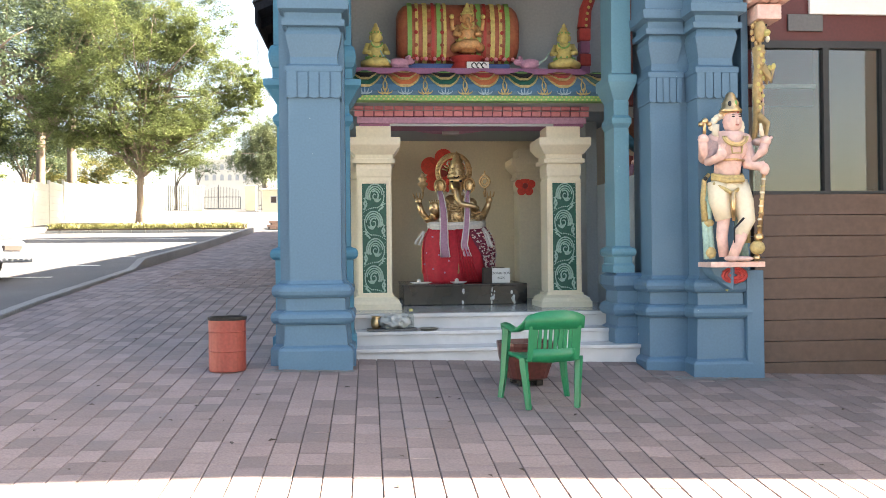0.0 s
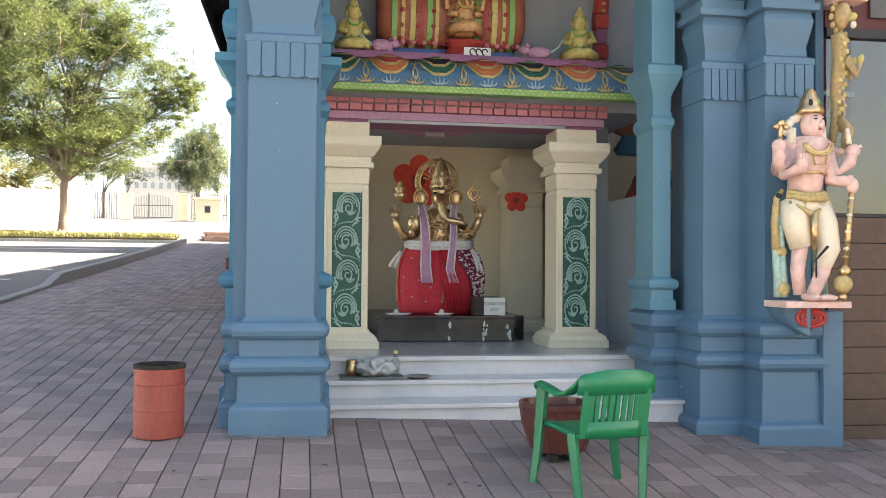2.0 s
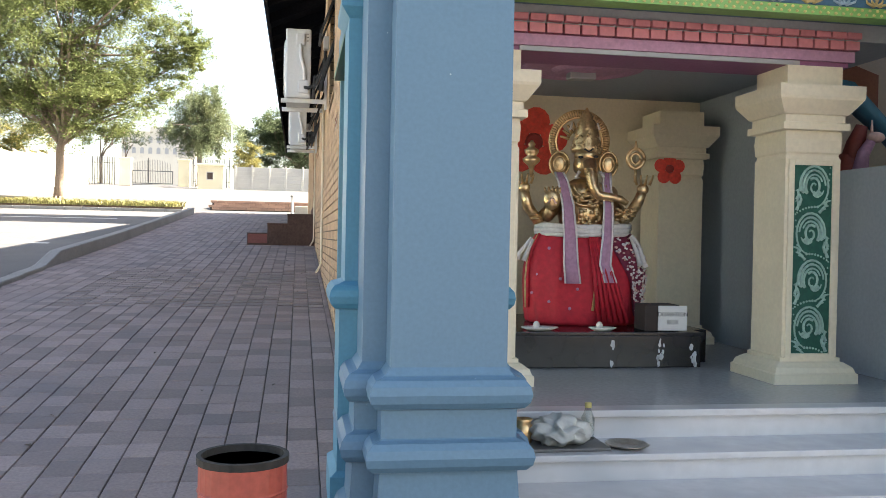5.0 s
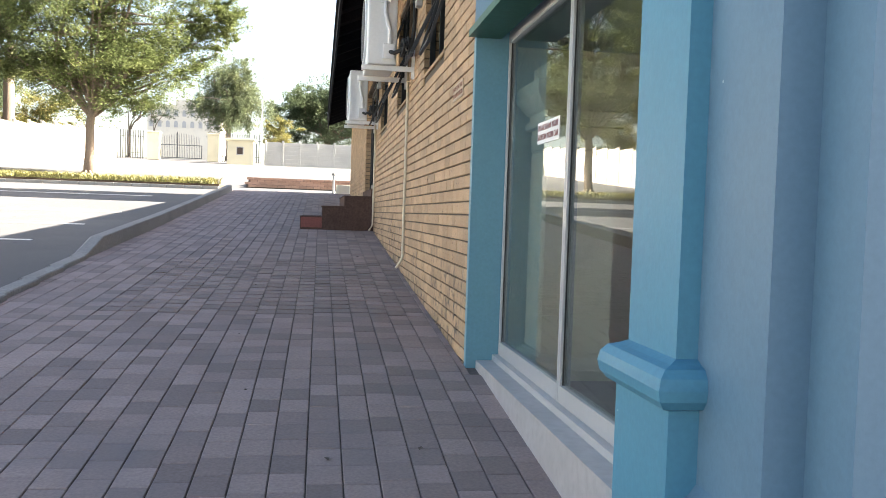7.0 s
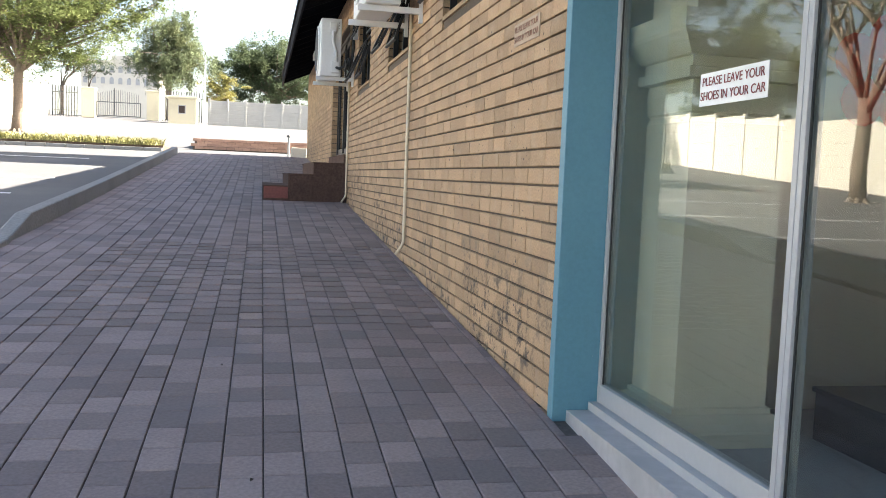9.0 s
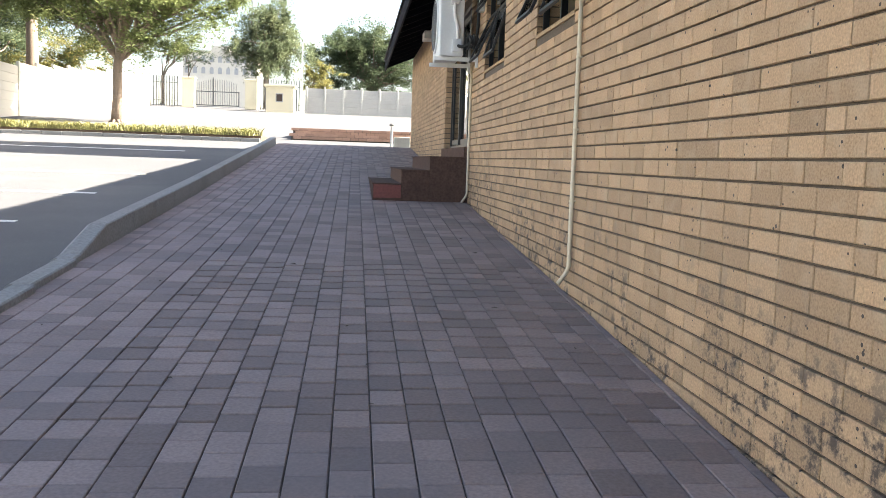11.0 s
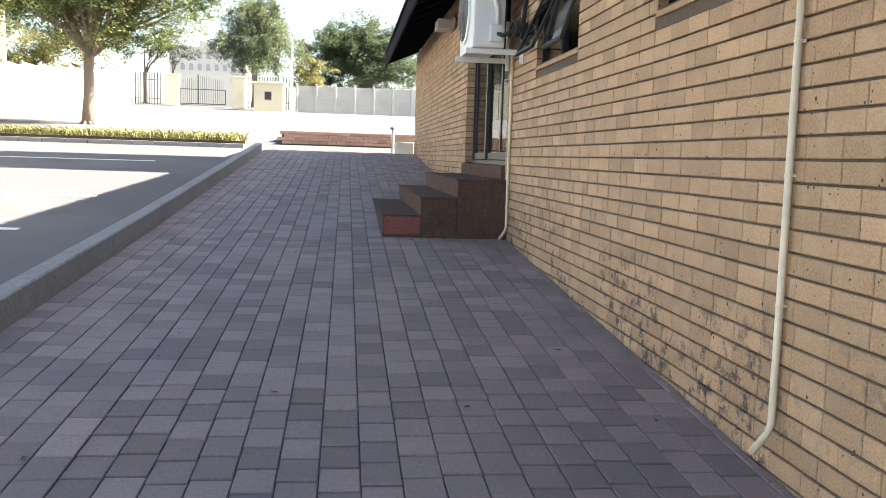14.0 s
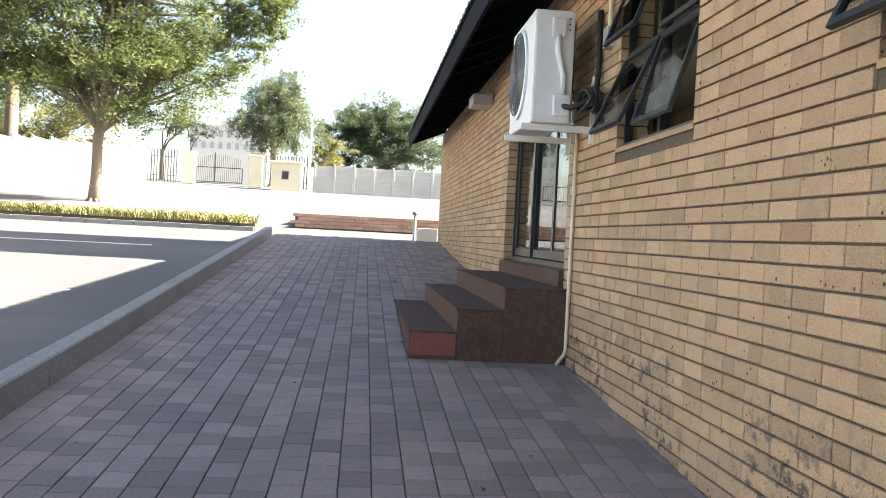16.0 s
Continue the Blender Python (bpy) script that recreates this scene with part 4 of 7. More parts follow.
for i in range(7):
    cx = CX0 + 0.19 + i * 0.38
    for lay, (rr, key) in enumerate(((0.172, "ochre"), (0.160, "orange" if i % 2 else "green"), (0.128, "ochre"), (0.116, "redpaint" if i % 2 else "ink"), (0.070, "ochre" if i % 2 else "leafgreen"), (0.045, "redpaint" if i % 2 else "green"))):
        bm = bmesh.new()
        rows = []
        off = 0.003 + 0.0065 * lay
        for u in (0.30, 0.36, 0.42, 0.48, 0.54, 0.60, 0.66, 0.74, 0.82, 0.90, 0.97):
            q = (u - 0.97) / 0.68
            hw = rr * math.sqrt(max(0.02, 1 - (q * 0.17 / rr) ** 2)) if abs(q * 0.17 / rr) < 1 else 0.0
            if hw <= 0:
                continue
            y, z = on_cornice(u)
            rows.append([(cx - hw, y - off, z + off), (cx - hw * .5, y - off, z + off), (cx, y - off, z + off), (cx + hw * .5, y - off, z + off), (cx + hw, y - off, z + off)])
        vs = [[bm.verts.new(p) for p in r] for r in rows]
        for a, b in zip(vs, vs[1:]):
            for j in range(4):
                bm.faces.new((a[j], a[j + 1], b[j + 1], b[j]))
        ext = bmesh.ops.extrude_face_region(bm, geom=list(bm.faces))
        bmesh.ops.translate(bm, vec=(0, -0.004, 0.004), verts=[e for e in ext["geom"] if isinstance(e, bmesh.types.BMVert)])
        part("lotus_arch", bm, M[key], ent)
    for s in (-1, 1):
        bm = bmesh.new()
        pts = []
        for j in range(7):
            u = 0.15 + 0.12 * j
            y, z = on_cornice(u)
            pts.append((cx + s * (0.19 - 0.02 * math.sin(j)), y - 0.008, z + 0.006))
        tube(bm, pts, 0.008, 5, 0.004)
        part("leaf_border", bm, M["ochre"], ent)
    for bx in (cx, cx + 0.19):                            # white and blue lotus buds along the lower edge
        bm = bmesh.new()
        for j in range(5):
            y0, z0 = on_cornice(0.04)
            y1, z1 = on_cornice(0.30 - 0.05 * abs(j - 2))
            tube(bm, [(bx + .008 * (j - 2), y0 - .006, z0), (bx + .030 * (j - 2), (y0 + y1) / 2 - .010, (z0 + z1) / 2), (bx + .034 * (j - 2), y1 - .008, z1 + .004)], .009, 5, .003)
        part("bud", bm, M["paleblue"] if bx == cx else M["ochre"], ent)
part("ledge", boxes((0.50, 2.78, -2.46, -1.9, 2.283, 2.325), bevel=0.008), M["purple"], ent)
part("ledge_top", boxes((0.53, 2.75, -2.42, -1.95, 2.327, 2.349)), M["purple"], ent)
# the cornice returns along the glazed side
part("side_cornice", boxes((-0.02, 0.42, -3.0, -0.07, 2.02, 2.30), bevel=0.03), M["skyblue"], ent)
part("side_strip", boxes((-0.05, 0.15, -3.0, -0.07, 1.975, 2.018)), M["green"], ent)
tagged(link("wall_upper", boxes((0.2, 3.3, -1.80, -1.60, 2.06, 3.9)), M["greywall"]), "grey wall behind the roof figures", "wall", kind="structure")
tagged(link("wall_maroon", boxes((3.0, 5.6, -1.50, -1.40, 2.15, 3.8)), mat("maroon_wall", (0.16, 0.035, 0.03), 0.6)), "maroon upper wall beside the ledge", "wall", kind="structure")
tagged(link("beam_maroon", boxes((3.0, 5.6, -1.56, -1.503, 2.34, 2.38)), M["cream"]), "pale string course on the maroon wall", "beam", kind="structure")
tagged(link("wall_spandrel", boxes((0.2, 0.42, -3.2, -0.07, 2.31, 3.9)), M["blue"]), "blue wall above the glazing", "wall", kind="structure")

# side glazing
gz = thing("window_side", "tall fixed side glazing in white aluminium frames on a marble sill", "window", (0, 0, 0), kind="structure")
for ya, yb in ((-1.42, -0.06), (-2.72, -1.42)):
    f = part("window_frame", boxes((GX - 0.022, GX + 0.03, ya, ya + 0.026, 0.07, 2.0), (GX - 0.022, GX + 0.03, yb - 0.026, yb - 0.002, 0.07, 2.0), (GX - 0.022, GX + 0.03, ya + .026, yb - .026, 0.07, 0.15), (GX - 0.022, GX + 0.03, ya + .026, yb - .026, 1.96, 2.0), bevel=0.003), M["frame"], gz)
    part("gasket", boxes((GX - 0.010, GX - 0.004, ya + .026, ya + .032, 0.15, 1.96), (GX - 0.010, GX - 0.004, yb - .032, yb - .026, 0.15, 1.96)), M["rubber"], f)
    ob = part("pane", boxes((GX - 0.003, GX + 0.003, ya + .026, yb - .026, 0.15, 1.96)), GLASS, f)
    ob.visible_shadow = False
part("track", boxes((GX - 0.06, GX + 0.05, -3.2, -0.062, 0.035, 0.069)), M["frame"], gz)
part("window_sill", boxes((0.06, GX + 0.06, -3.2, -0.062, -0.35, 0.034), bevel=0.004), M["sill"], gz)
part("frame_end", boxes((GX - 0.03, GX + 0.03, -3.2, -2.722, 0.07, 2.0)), M["beige"], gz)


# ---------------------------------------------------------------- figures
class Figure:
    """One mesh built of many shapes, each with its own paint."""
    def __init__(self, *keys):
        self.bm, self.keys = bmesh.new(), list(keys)

    def add(self, key, fn, *a, **k):
        before = set(self.bm.faces)
        fn(self.bm, *a, **k)
        i = self.keys.index(key)
        for f in self.bm.faces:
            if f not in before:
                f.material_index = i
        return self

    def limb(self, key, pts, r, r1=None, k=10):
        return self.add(key, tube, pts, r, k, r1)

    def blob(self, key, c, r, s=(1, 1, 1)):
        return self.add(key, ball, c, r, 10, s)

    def finish(self, name, label, category, at, turn=0.0, scale=1.0, group=""):
        ob = link(name, self.bm, [M[k] for k in self.keys], smooth=True)
        ob.matrix_basis = pose(*at, 0, 0, turn) @ Matrix.Scale(scale, 4)
        return tagged(ob, label, category, group)


def P(px, py, y=0.0):
    """Guardian drawing units to metres."""
    return ((px - 280) * 0.001286, y, (1115 - py) * 0.001286)


g = Figure("flesh", "yellow", "cream", "leafgreen", "redpaint", "ink", "gold", "ochre", "greenlight")
g.limb("flesh", [P(235, 820, -.03), P(222, 960, -.02), P(235, 1085, -.02)], .052, .040)
g.limb("flesh", [P(365, 850, -.08), P(310, 980, -.11), P(262, 1085, -.11)], .052, .040)
g.blob("flesh", P(262, 1096, -.09), .055, (1.0, 1.5, .5)).blob("flesh", P(330, 1098, -.12), .05, (1.6, 1.1, .45))
g.limb("cream", [P(215, 620, 0), P(212, 730, -.02), P(238, 850, -.03)], .105, .072)
g.limb("cream", [P(320, 630, 0), P(352, 740, -.05), P(365, 860, -.08), P(315, 960, -.1)], .105, .05)
g.blob("cream", P(268, 640, .0), .135, (1.15, .8, .7))
g.limb("ochre", [P(150, 590, -.05), P(230, 610, -.12), P(330, 605, -.12), P(350, 590, -.04)], .022)
g.limb("ochre", [P(150, 570, -.05), P(230, 590, -.115), P(330, 585, -.115), P(345, 570, -.04)], .018)
g.limb("ochre", [P(160, 620, -.06), P(260, 690, -.13), P(345, 640, -.07)], .016)
g.limb("gold", [P(262, 680, -.13), P(275, 860, -.10)], .022, .014)
g.limb("ink", [P(320, 845, -.16), P(262, 910, -.15), P(262, 1000, -.15)], .009, .005)
g.limb("flesh", [P(262, 600, 0), P(268, 520, -.01), P(275, 440, -.02), P(280, 350, -.02), P(283, 300, -.02)], .105, .115, 14)
g.blob("flesh", P(278, 400, -.05), .13, (1.05, .7, .95)).blob("flesh", P(185, 345, 0), .062).blob("flesh", P(382, 345, 0), .062)
g.blob("flesh", P(290, 235, -.05), .082, (.95, 1, 1.2)).blob("flesh", P(298, 240, -.13), .018, (.8, 1, 1.5))
for s in (272, 318):
    g.blob("ink", P(s, 210, -.125), .009, (1.6, .6, .6)).blob("ink", P(s, 196, -.125), .009, (2.0, .5, .35))
g.blob("redpaint", P(298, 262, -.125), .009, (1.8, .6, .5)).blob("redpaint", P(305, 182, -.12), .007)
g.limb("flesh", [P(275, 330, -.02), P(288, 290, -.03)], .045)
for q in range(12):
    a = math.pi * (0.02 + q / 11 * 0.96)
    g.blob("cream", P(268 + 92 * math.cos(a) * 1.05, 250 - 85 * math.sin(a) + 20, -.0), .030)
g.limb("cream", [P(190, 250, -.02), P(185, 330, -.03)], .030).limb("cream", [P(355, 240, -.02), P(350, 320, -.03)], .028)
g.add("gold", turned, P(285, 0)[0], -.03, [(.088, P(0, 180)[2]), (.092, P(0, 160)[2]), (.07, P(0, 140)[2]), (.068, P(0, 115)[2]), (.05, P(0, 90)[2]), (.034, P(0, 60)[2]), (.02, P(0, 48)[2])], 14)
g.blob("ink", P(262, 125, -.09), .022, (.7, .5, 1.1)).blob("leafgreen", P(300, 120, -.09), .02, (.7, .5, 1.1))
for r, k in ((.098, "ochre"), (.078, "gold")):
    g.limb(k, [(P(280, 0)[0] + r * math.cos(a), -.135 + .02 * math.sin(a), P(0, 335)[2] + r * math.sin(a) * .75) for a in [math.pi + math.pi * j / 10 for j in range(11)]], .012)
g.limb("ochre", [P(245, 360, -.145), P(255, 440, -.15), P(315, 440, -.15), P(325, 360, -.145)], .007)
g.limb("gold", [P(180, 480, -.08), P(270, 478, -.15), P(350, 482, -.08)], .010)
g.limb("flesh", [P(180, 345, 0), P(95, 470, -.06), P(85, 400, -.1), P(80, 340, -.1)], .05, .034)
g.limb("flesh", [P(190, 380, -.03), P(120, 490, -.10), P(180, 460, -.16), P(190, 440, -.17)], .05, .034)
g.blob("flesh", P(85, 350, -.1), .045).blob("flesh", P(180, 442, -.17), .042, (1, .7, 1.1))
for q in (-.02, 0, .02):
    x, y, z = P(180, 430, -.18)
    g.limb("flesh", [(x + q, y, z), (x + q, y, z + .05)], .010)
g.limb("gold", [P(92, 330, -.1), P(95, 225, -.1)], .014).blob("gold", P(70, 255, -.1), .022).blob("gold", P(125, 255, -.1), .022).blob("gold", P(98, 235, -.1), .026)
g.limb("flesh", [P(385, 350, 0), P(420, 480, -.05), P(470, 420, -.1), P(485, 370, -.1)], .05, .034)
g.limb("flesh", [P(380, 400, -.02), P(385, 510, -.06), P(440, 520, -.12), P(470, 510, -.13)], .048, .034)
g.blob("flesh", P(488, 360, -.1), .045).blob("flesh", P(468, 540, -.13), .045, (.9, .8, 1.2))
g.limb("flesh", [P(505, 350, -.1), P(530, 335, -.1)], .012).limb("cream", [P(455, 250, -.1), P(465, 330, -.1)], .012, .02)
g.limb("gold", [P(468, 510, -.13), P(430, 960, -.13)], .014, .02)
for q in range(9):
    x, y, z = P(464 - 4.2 * q, 560 + 42 * q, -.13)
    g.blob("cream" if q % 2 else "ochre", (x, y, z), .021, (1, 1, .6))
g.blob("ochre", P(415, 1030, -.13), .062, (1, .9, .95)).blob("gold", P(425, 965, -.13), .04).blob("gold", P(412, 1095, -.13), .03)
for s, a in ((1, 130), (1, 160), (-1, 345), (-1, 380)):
    g.limb("greenlight", [P(a, 620, .02), P(a - 8, 800, .03), P(a + 5, 980, .03), P(a + 10, 1100, .03)], .022, .030, 6)
g.limb("ochre", [P(150, 560, .0), P(118, 600, .0), P(115, 720, .02), P(125, 860, .02)], .016, .028, 6).limb("ochre", [P(340, 560, 0), P(350, 640, .0), P(400, 830, .02), P(400, 1000, .02)], .014, .03, 6)
g.blob("ink", P(120, 590, -.02), .018).blob("ink", P(350, 590, -.02), .018)
g.blob("ochre", P(150, 870, .02), .05, (.9, .6, .7)).blob("ochre", P(160, 1060, .02), .06, (.8, .6, .9))
guardian = g.finish("guardian_statue", "painted plaster guardian figure with pink skin and yellow dhoti", "statue", (3.48, -4.20, 0.455), scale=0.97)

shelf = thing("statue_shelf", "white ledge on a red lotus bracket carrying the guardian figure", "shelf", (3.50, -4.04, 0.40))
part("ledge", boxes((-0.22, 0.22, -0.27, 0.0, 0.01, 0.052), bevel=0.006), M["flesh"], shelf)
bm = bmesh.new()
loft(bm, [[(x * w, -d, z) for x, d in ((-.19, 0), (-.15, .10), (0, .17), (.15, .10), (.19, 0))] for w, z, d in ((1.0, 0.01, 0), (.85, -.05, 0), (.45, -.12, 0), (.10, -.17, 0))])
part("bracket", bm, M["blue"], shelf, "blue bracket with red lotus")
bm = bmesh.new()
for k, r in enumerate((.03, .055, .08)):
    tube(bm, [(0.02 + r * 1.2 * math.cos(a), -.15, -.055 + r * .7 * math.sin(a)) for a in [2 * math.pi * j / 14 for j in range(15)]], .014, 6)
part("lotus", bm, M["redpaint"], shelf, "red painted lotus")
bm = bmesh.new()
tube(bm, [(0, -.06, -.12), (0, -.04, -.185)], .04, 8, .008)
part("tip", bm, M["yellow"], shelf)


# the main brass idol, drawn in units of its own
def Q(px, py, y=0.0):
    return ((px - 285) * 0.00185, y, (850 - py) * 0.00185)


SKIRT = ((0.0, .365, .27), (.02, .375, .285), (.10, .385, .29), (.20, .395, .295), (.32, .405, .295), (.44, .395, .28), (.53, .365, .25), (.60, .32, .21), (.655, .27, .18), (.67, .18, .12))
def skirt_at(z, a, out=1.0):
    """Point on the draped skirt at a height and an angle round it."""
    rx = float(np.interp(z, [q[0] for q in SKIRT], [q[1] for q in SKIRT]))
    ry = float(np.interp(z, [q[0] for q in SKIRT], [q[2] for q in SKIRT]))
    fold = 1 + (.030 - .03 * z) * math.sin(a * 15 + 3 * z) + .018 * math.sin(a * 5 + z * 4)
    return (rx * math.cos(a) * fold * out, ry * math.sin(a) * fold * out, z)


g = Figure("gold", "redcloth", "pinkcloth", "whitecloth", "ink", "maroon", "ochre", "flesh")
g.add("redcloth", loft, [[skirt_at(z, 2 * math.pi * j / 96) for j in range(96)] for z in (0, .02, .07, .13, .20, .27, .34, .41, .48, .54, .59, .63, .655, .67)])
rng = random.Random(5)
for j in range(6):                                        # gathered pleats in the middle
    g.limb("redcloth", [Q(300 + j * 7, 535, -.25), Q(315 + j * 13, 660, -.315), Q(335 + j * 20, 835, -.30)], .009, .016, 6)
def patch(bm, zs, first, last, out, n=14):
    """A cloth panel lying on the skirt between two angles that shift with height."""
    lay = []
    for o in (out, out + .02):
        lay.append([[bm.verts.new(skirt_at(z, first(z) + (last(z) - first(z)) * j / n, o)) for j in range(n + 1)] for z in zs])
    for L in lay:
        for p, q in zip(L, L[1:]):
            for j in range(n):
                bm.faces.new((p[j], p[j + 1], q[j + 1], q[j]))
    for p, q in ((lay[0][0], lay[1][0]), (lay[0][-1], lay[1][-1])):
        for j in range(n):
            bm.faces.new((p[j], p[j + 1], q[j + 1], q[j]))
zs_cloth = [.06 + .055 * j for j in range(11)]
edge_a = lambda z: -1.20 + .75 * max(0.0, (.60 - z) / .55)
g.add("maroon", patch, zs_cloth, edge_a, lambda z: .25, 1.025)
for j in range(330):                                      # woven pale blossoms
    z = rng.uniform(.08, .59)
    a = rng.uniform(edge_a(z) + .04, .15)
    g.add("whitecloth" if j % 3 else "flesh", ball, skirt_at(z, a, 1.052), rng.uniform(.006, .013), 6, (1.1, .5, .8))
for a0, key, w in ((-2.75, "ochre", .012), (-1.36, "ochre", .010), (-2.70, "redcloth", .012)):
    g.limb(key, [skirt_at(z, a0 + .25 * (z - .4), 1.02) for z in (.10, .2, .3, .4, .5, .6)], w, w, 6)
for px, py in ((157, 577), (118, 672), (198, 685), (160, 768), (232, 790), (258, 720), (100, 740)):
    x, _, z = Q(px, py)
    g.blob("pinkcloth", (x, -.30 * math.sqrt(max(.1, 1 - (x / .41) ** 2)), z), .011, (1, .5, 1))
for py, w in ((492, .020), (507, .022), (520, .017)):
    g.limb("whitecloth", [Q(115, py, -.02), Q(150, py + 4, -.15), Q(225, py + 8, -.225), Q(290, py + 9, -.235), Q(360, py + 7, -.22), Q(430, py + 2, -.14), Q(455, py - 3, -.02)], w, w, 8)
for pts in (((95, 540), (70, 575), (50, 600), (45, 620)), ((100, 545), (82, 590), (68, 625)), ((455, 525), (480, 560), (500, 620), (508, 640)), ((450, 530), (472, 580), (488, 635))):
    g.limb("whitecloth", [Q(x, y, -.15) for x, y in pts], .010, .020, 6)
g.blob("gold", Q(285, 450, -.03), .17, (1.05, .9, .85)).blob("gold", Q(285, 375, -.02), .15, (1.15, .75, .75))
for sx in (205, 380):
    g.blob("gold", Q(sx, 375, -.02), .062)
g.blob("gold", Q(292, 270, -.06), .088, (1.05, .9, 1.1)).blob("gold", Q(292, 235, -.07), .080, (1.1, .8, .8))
for px, rx in ((193, .066), (371, .060)):
    g.blob("gold", Q(px, 268, -.06), .064, (rx / .064, .30, 1.28))
    cx, _, cz_ = Q(px, 268)
    for f in (1.0, .62):
        g.limb("gold", [(cx + rx * f * math.cos(a), -.085, cz_ + .082 * f * math.sin(a)) for a in [2 * math.pi * j / 16 for j in range(17)]], .008, .008, 6)
g.limb("gold", [Q(298, 262, -.15), Q(304, 310, -.19), Q(312, 355, -.215), Q(330, 385, -.225), Q(375, 392, -.225), Q(410, 398, -.21), Q(432, 412, -.20)], .046, .020, 12)
for j in range(8):
    g.limb("gold", [Q(278 + 1.5 * j, 290 + 12 * j, -.222), Q(318 + 1.5 * j, 290 + 12 * j, -.222)], .0045, .0045, 5)
g.limb("whitecloth", [Q(262, 300, -.15), Q(248, 322, -.20)], .013, .006).limb("whitecloth", [Q(338, 300, -.15), Q(350, 318, -.19)], .013, .006)
g.blob("ink", Q(268, 245, -.135), .013, (1.4, .5, .8)).blob("ink", Q(322, 243, -.135), .013, (1.4, .5, .8))
g.limb("ink", [Q(280, 215, -.14), Q(296, 226, -.145), Q(312, 214, -.14)], .006, .006, 5)
x0 = Q(292, 0)[0]
g.add("gold", turned, x0, -.03, [(.098, Q(0, 225)[2]), (.108, Q(0, 212)[2]), (.090, Q(0, 200)[2]), (.100, Q(0, 185)[2]), (.078, Q(0, 165)[2]), (.086, Q(0, 150)[2]), (.062, Q(0, 130)[2]), (.068, Q(0, 118)[2]), (.040, Q(0, 98)[2]), (.044, Q(0, 90)[2]), (.018, Q(0, 72)[2]), (.006, Q(0, 58)[2])], 18)
for j in range(46):
    a, f = -math.pi * rng.random(), rng.random()
    rr = .102 - .055 * f
    g.blob("gold", (x0 + rr * math.cos(a), -.03 + rr * math.sin(a), Q(0, 218 - 110 * f)[2]), .012, (1, 1, 1.3))
hx, _, hz = Q(268, 178)
for rr, w in ((.158, .010), (.202, .009)):
    g.limb("gold", [(hx + rr * math.cos(a), .03, hz + rr * 1.04 * math.sin(a)) for a in [-.75 + (math.pi + 1.5) * j / 40 for j in range(41)]], w, w, 6)
for j in range(54):
    a = -.72 + (math.pi + 1.44) * j / 53
    g.limb("gold", [(hx + .155 * math.cos(a), .03, hz + .161 * math.sin(a)), (hx + .205 * math.cos(a), .025, hz + .213 * math.sin(a))], .007, .010, 5)
for j in range(9):
    a = .25 + (math.pi - .5) * j / 8
    g.limb("gold", [(hx + .07 * math.cos(a), .035, hz + .07 * math.sin(a)), (hx + .135 * math.cos(a), .03, hz + .14 * math.sin(a))], .014, .007, 6)
for px in (232, 340):
    g.limb("whitecloth", [Q(px, 138, -.02), Q(px + (8 if px < 290 else -8), 112, -.02)], .010, .006, 6)
for sg, sh, el, wr, hd in ((-1, (205, 380), (112, 470), (80, 425), (66, 365)), (1, (378, 385), (450, 455), (478, 405), (492, 365))):
    g.limb("gold", [Q(*sh, 0), Q((sh[0] + el[0]) / 2, (sh[1] + el[1]) / 2 + 22, -.03), Q(*el, -.07), Q(*wr, -.11), Q(*hd, -.13)], .056, .030, 12)
    for q in range(4):
        f = q / 3
        g.blob("gold", Q(el[0] + (wr[0] - el[0]) * f, el[1] + (wr[1] - el[1]) * f, -.085 - .02 * f), .047 - .004 * q, (1, 1, .30))
    g.blob("gold", Q(hd[0], hd[1] - 6, -.14), .038, (1.05, .6, 1.05))
    for q in range(4):
        x, y, z = Q(hd[0] + (q - 1.5) * 15, hd[1] - 22, -.15)
        g.limb("gold", [(x, y, z), (x + (q - 1.5) * .010, y - .015, z + .040), (x + (q - 1.5) * .012, y - .03, z + .062)], .010, .005, 6)
x, y, z = Q(90, 320, -.12)
g.add("gold", turned, x, y, [(.010, z), (.016, z + .055), (.022, z + .075), (.056, z + .105), (.060, z + .125), (.030, z + .145), (.046, z + .165), (.050, z + .185), (.018, z + .205), (.026, z + .222), (.006, z + .25)], 14)
x, y, z = Q(466, 318, -.12)
g.limb("gold", [(x, y, z - .03), (x, y, z + .07)], .012)
for rx, w in ((.056, .013), (.030, .010)):
    g.limb("gold", [(x + rx * math.copysign(abs(math.cos(a)) ** 1.3, math.cos(a)), y, z + .13 + 1.2 * rx * math.sin(a)) for a in [2 * math.pi * j / 20 for j in range(21)]], w, w, 6)
g.limb("gold", [(x, y, z + .19), (x, y, z + .25)], .018, .004)
g.limb("gold", [Q(210, 395, -.05), Q(150, 462, -.12), Q(160, 440, -.19)], .050, .034).blob("gold", Q(165, 402, -.20), .062, (.95, .40, 1.15))
for q in range(5):
    x, y, z = Q(142 + q * 12, 378, -.205)
    g.limb("gold", [(x, y, z), (x + (q - 2) * .004, y, z + .045 - .004 * abs(q - 2))], .010, .006, 6)
g.limb("flesh", [Q(150, 415, -.232), Q(165, 395, -.236), Q(180, 418, -.232)], .007, .007, 5)
g.limb("gold", [Q(378, 395, -.05), Q(432, 470, -.14), Q(415, 455, -.20)], .050, .036)
for j in range(22):
    g.blob("gold", Q(392 + rng.random() * 55, 430 + rng.random() * 42, -.21 - .02 * rng.random()), .014, (1, 1, .8))
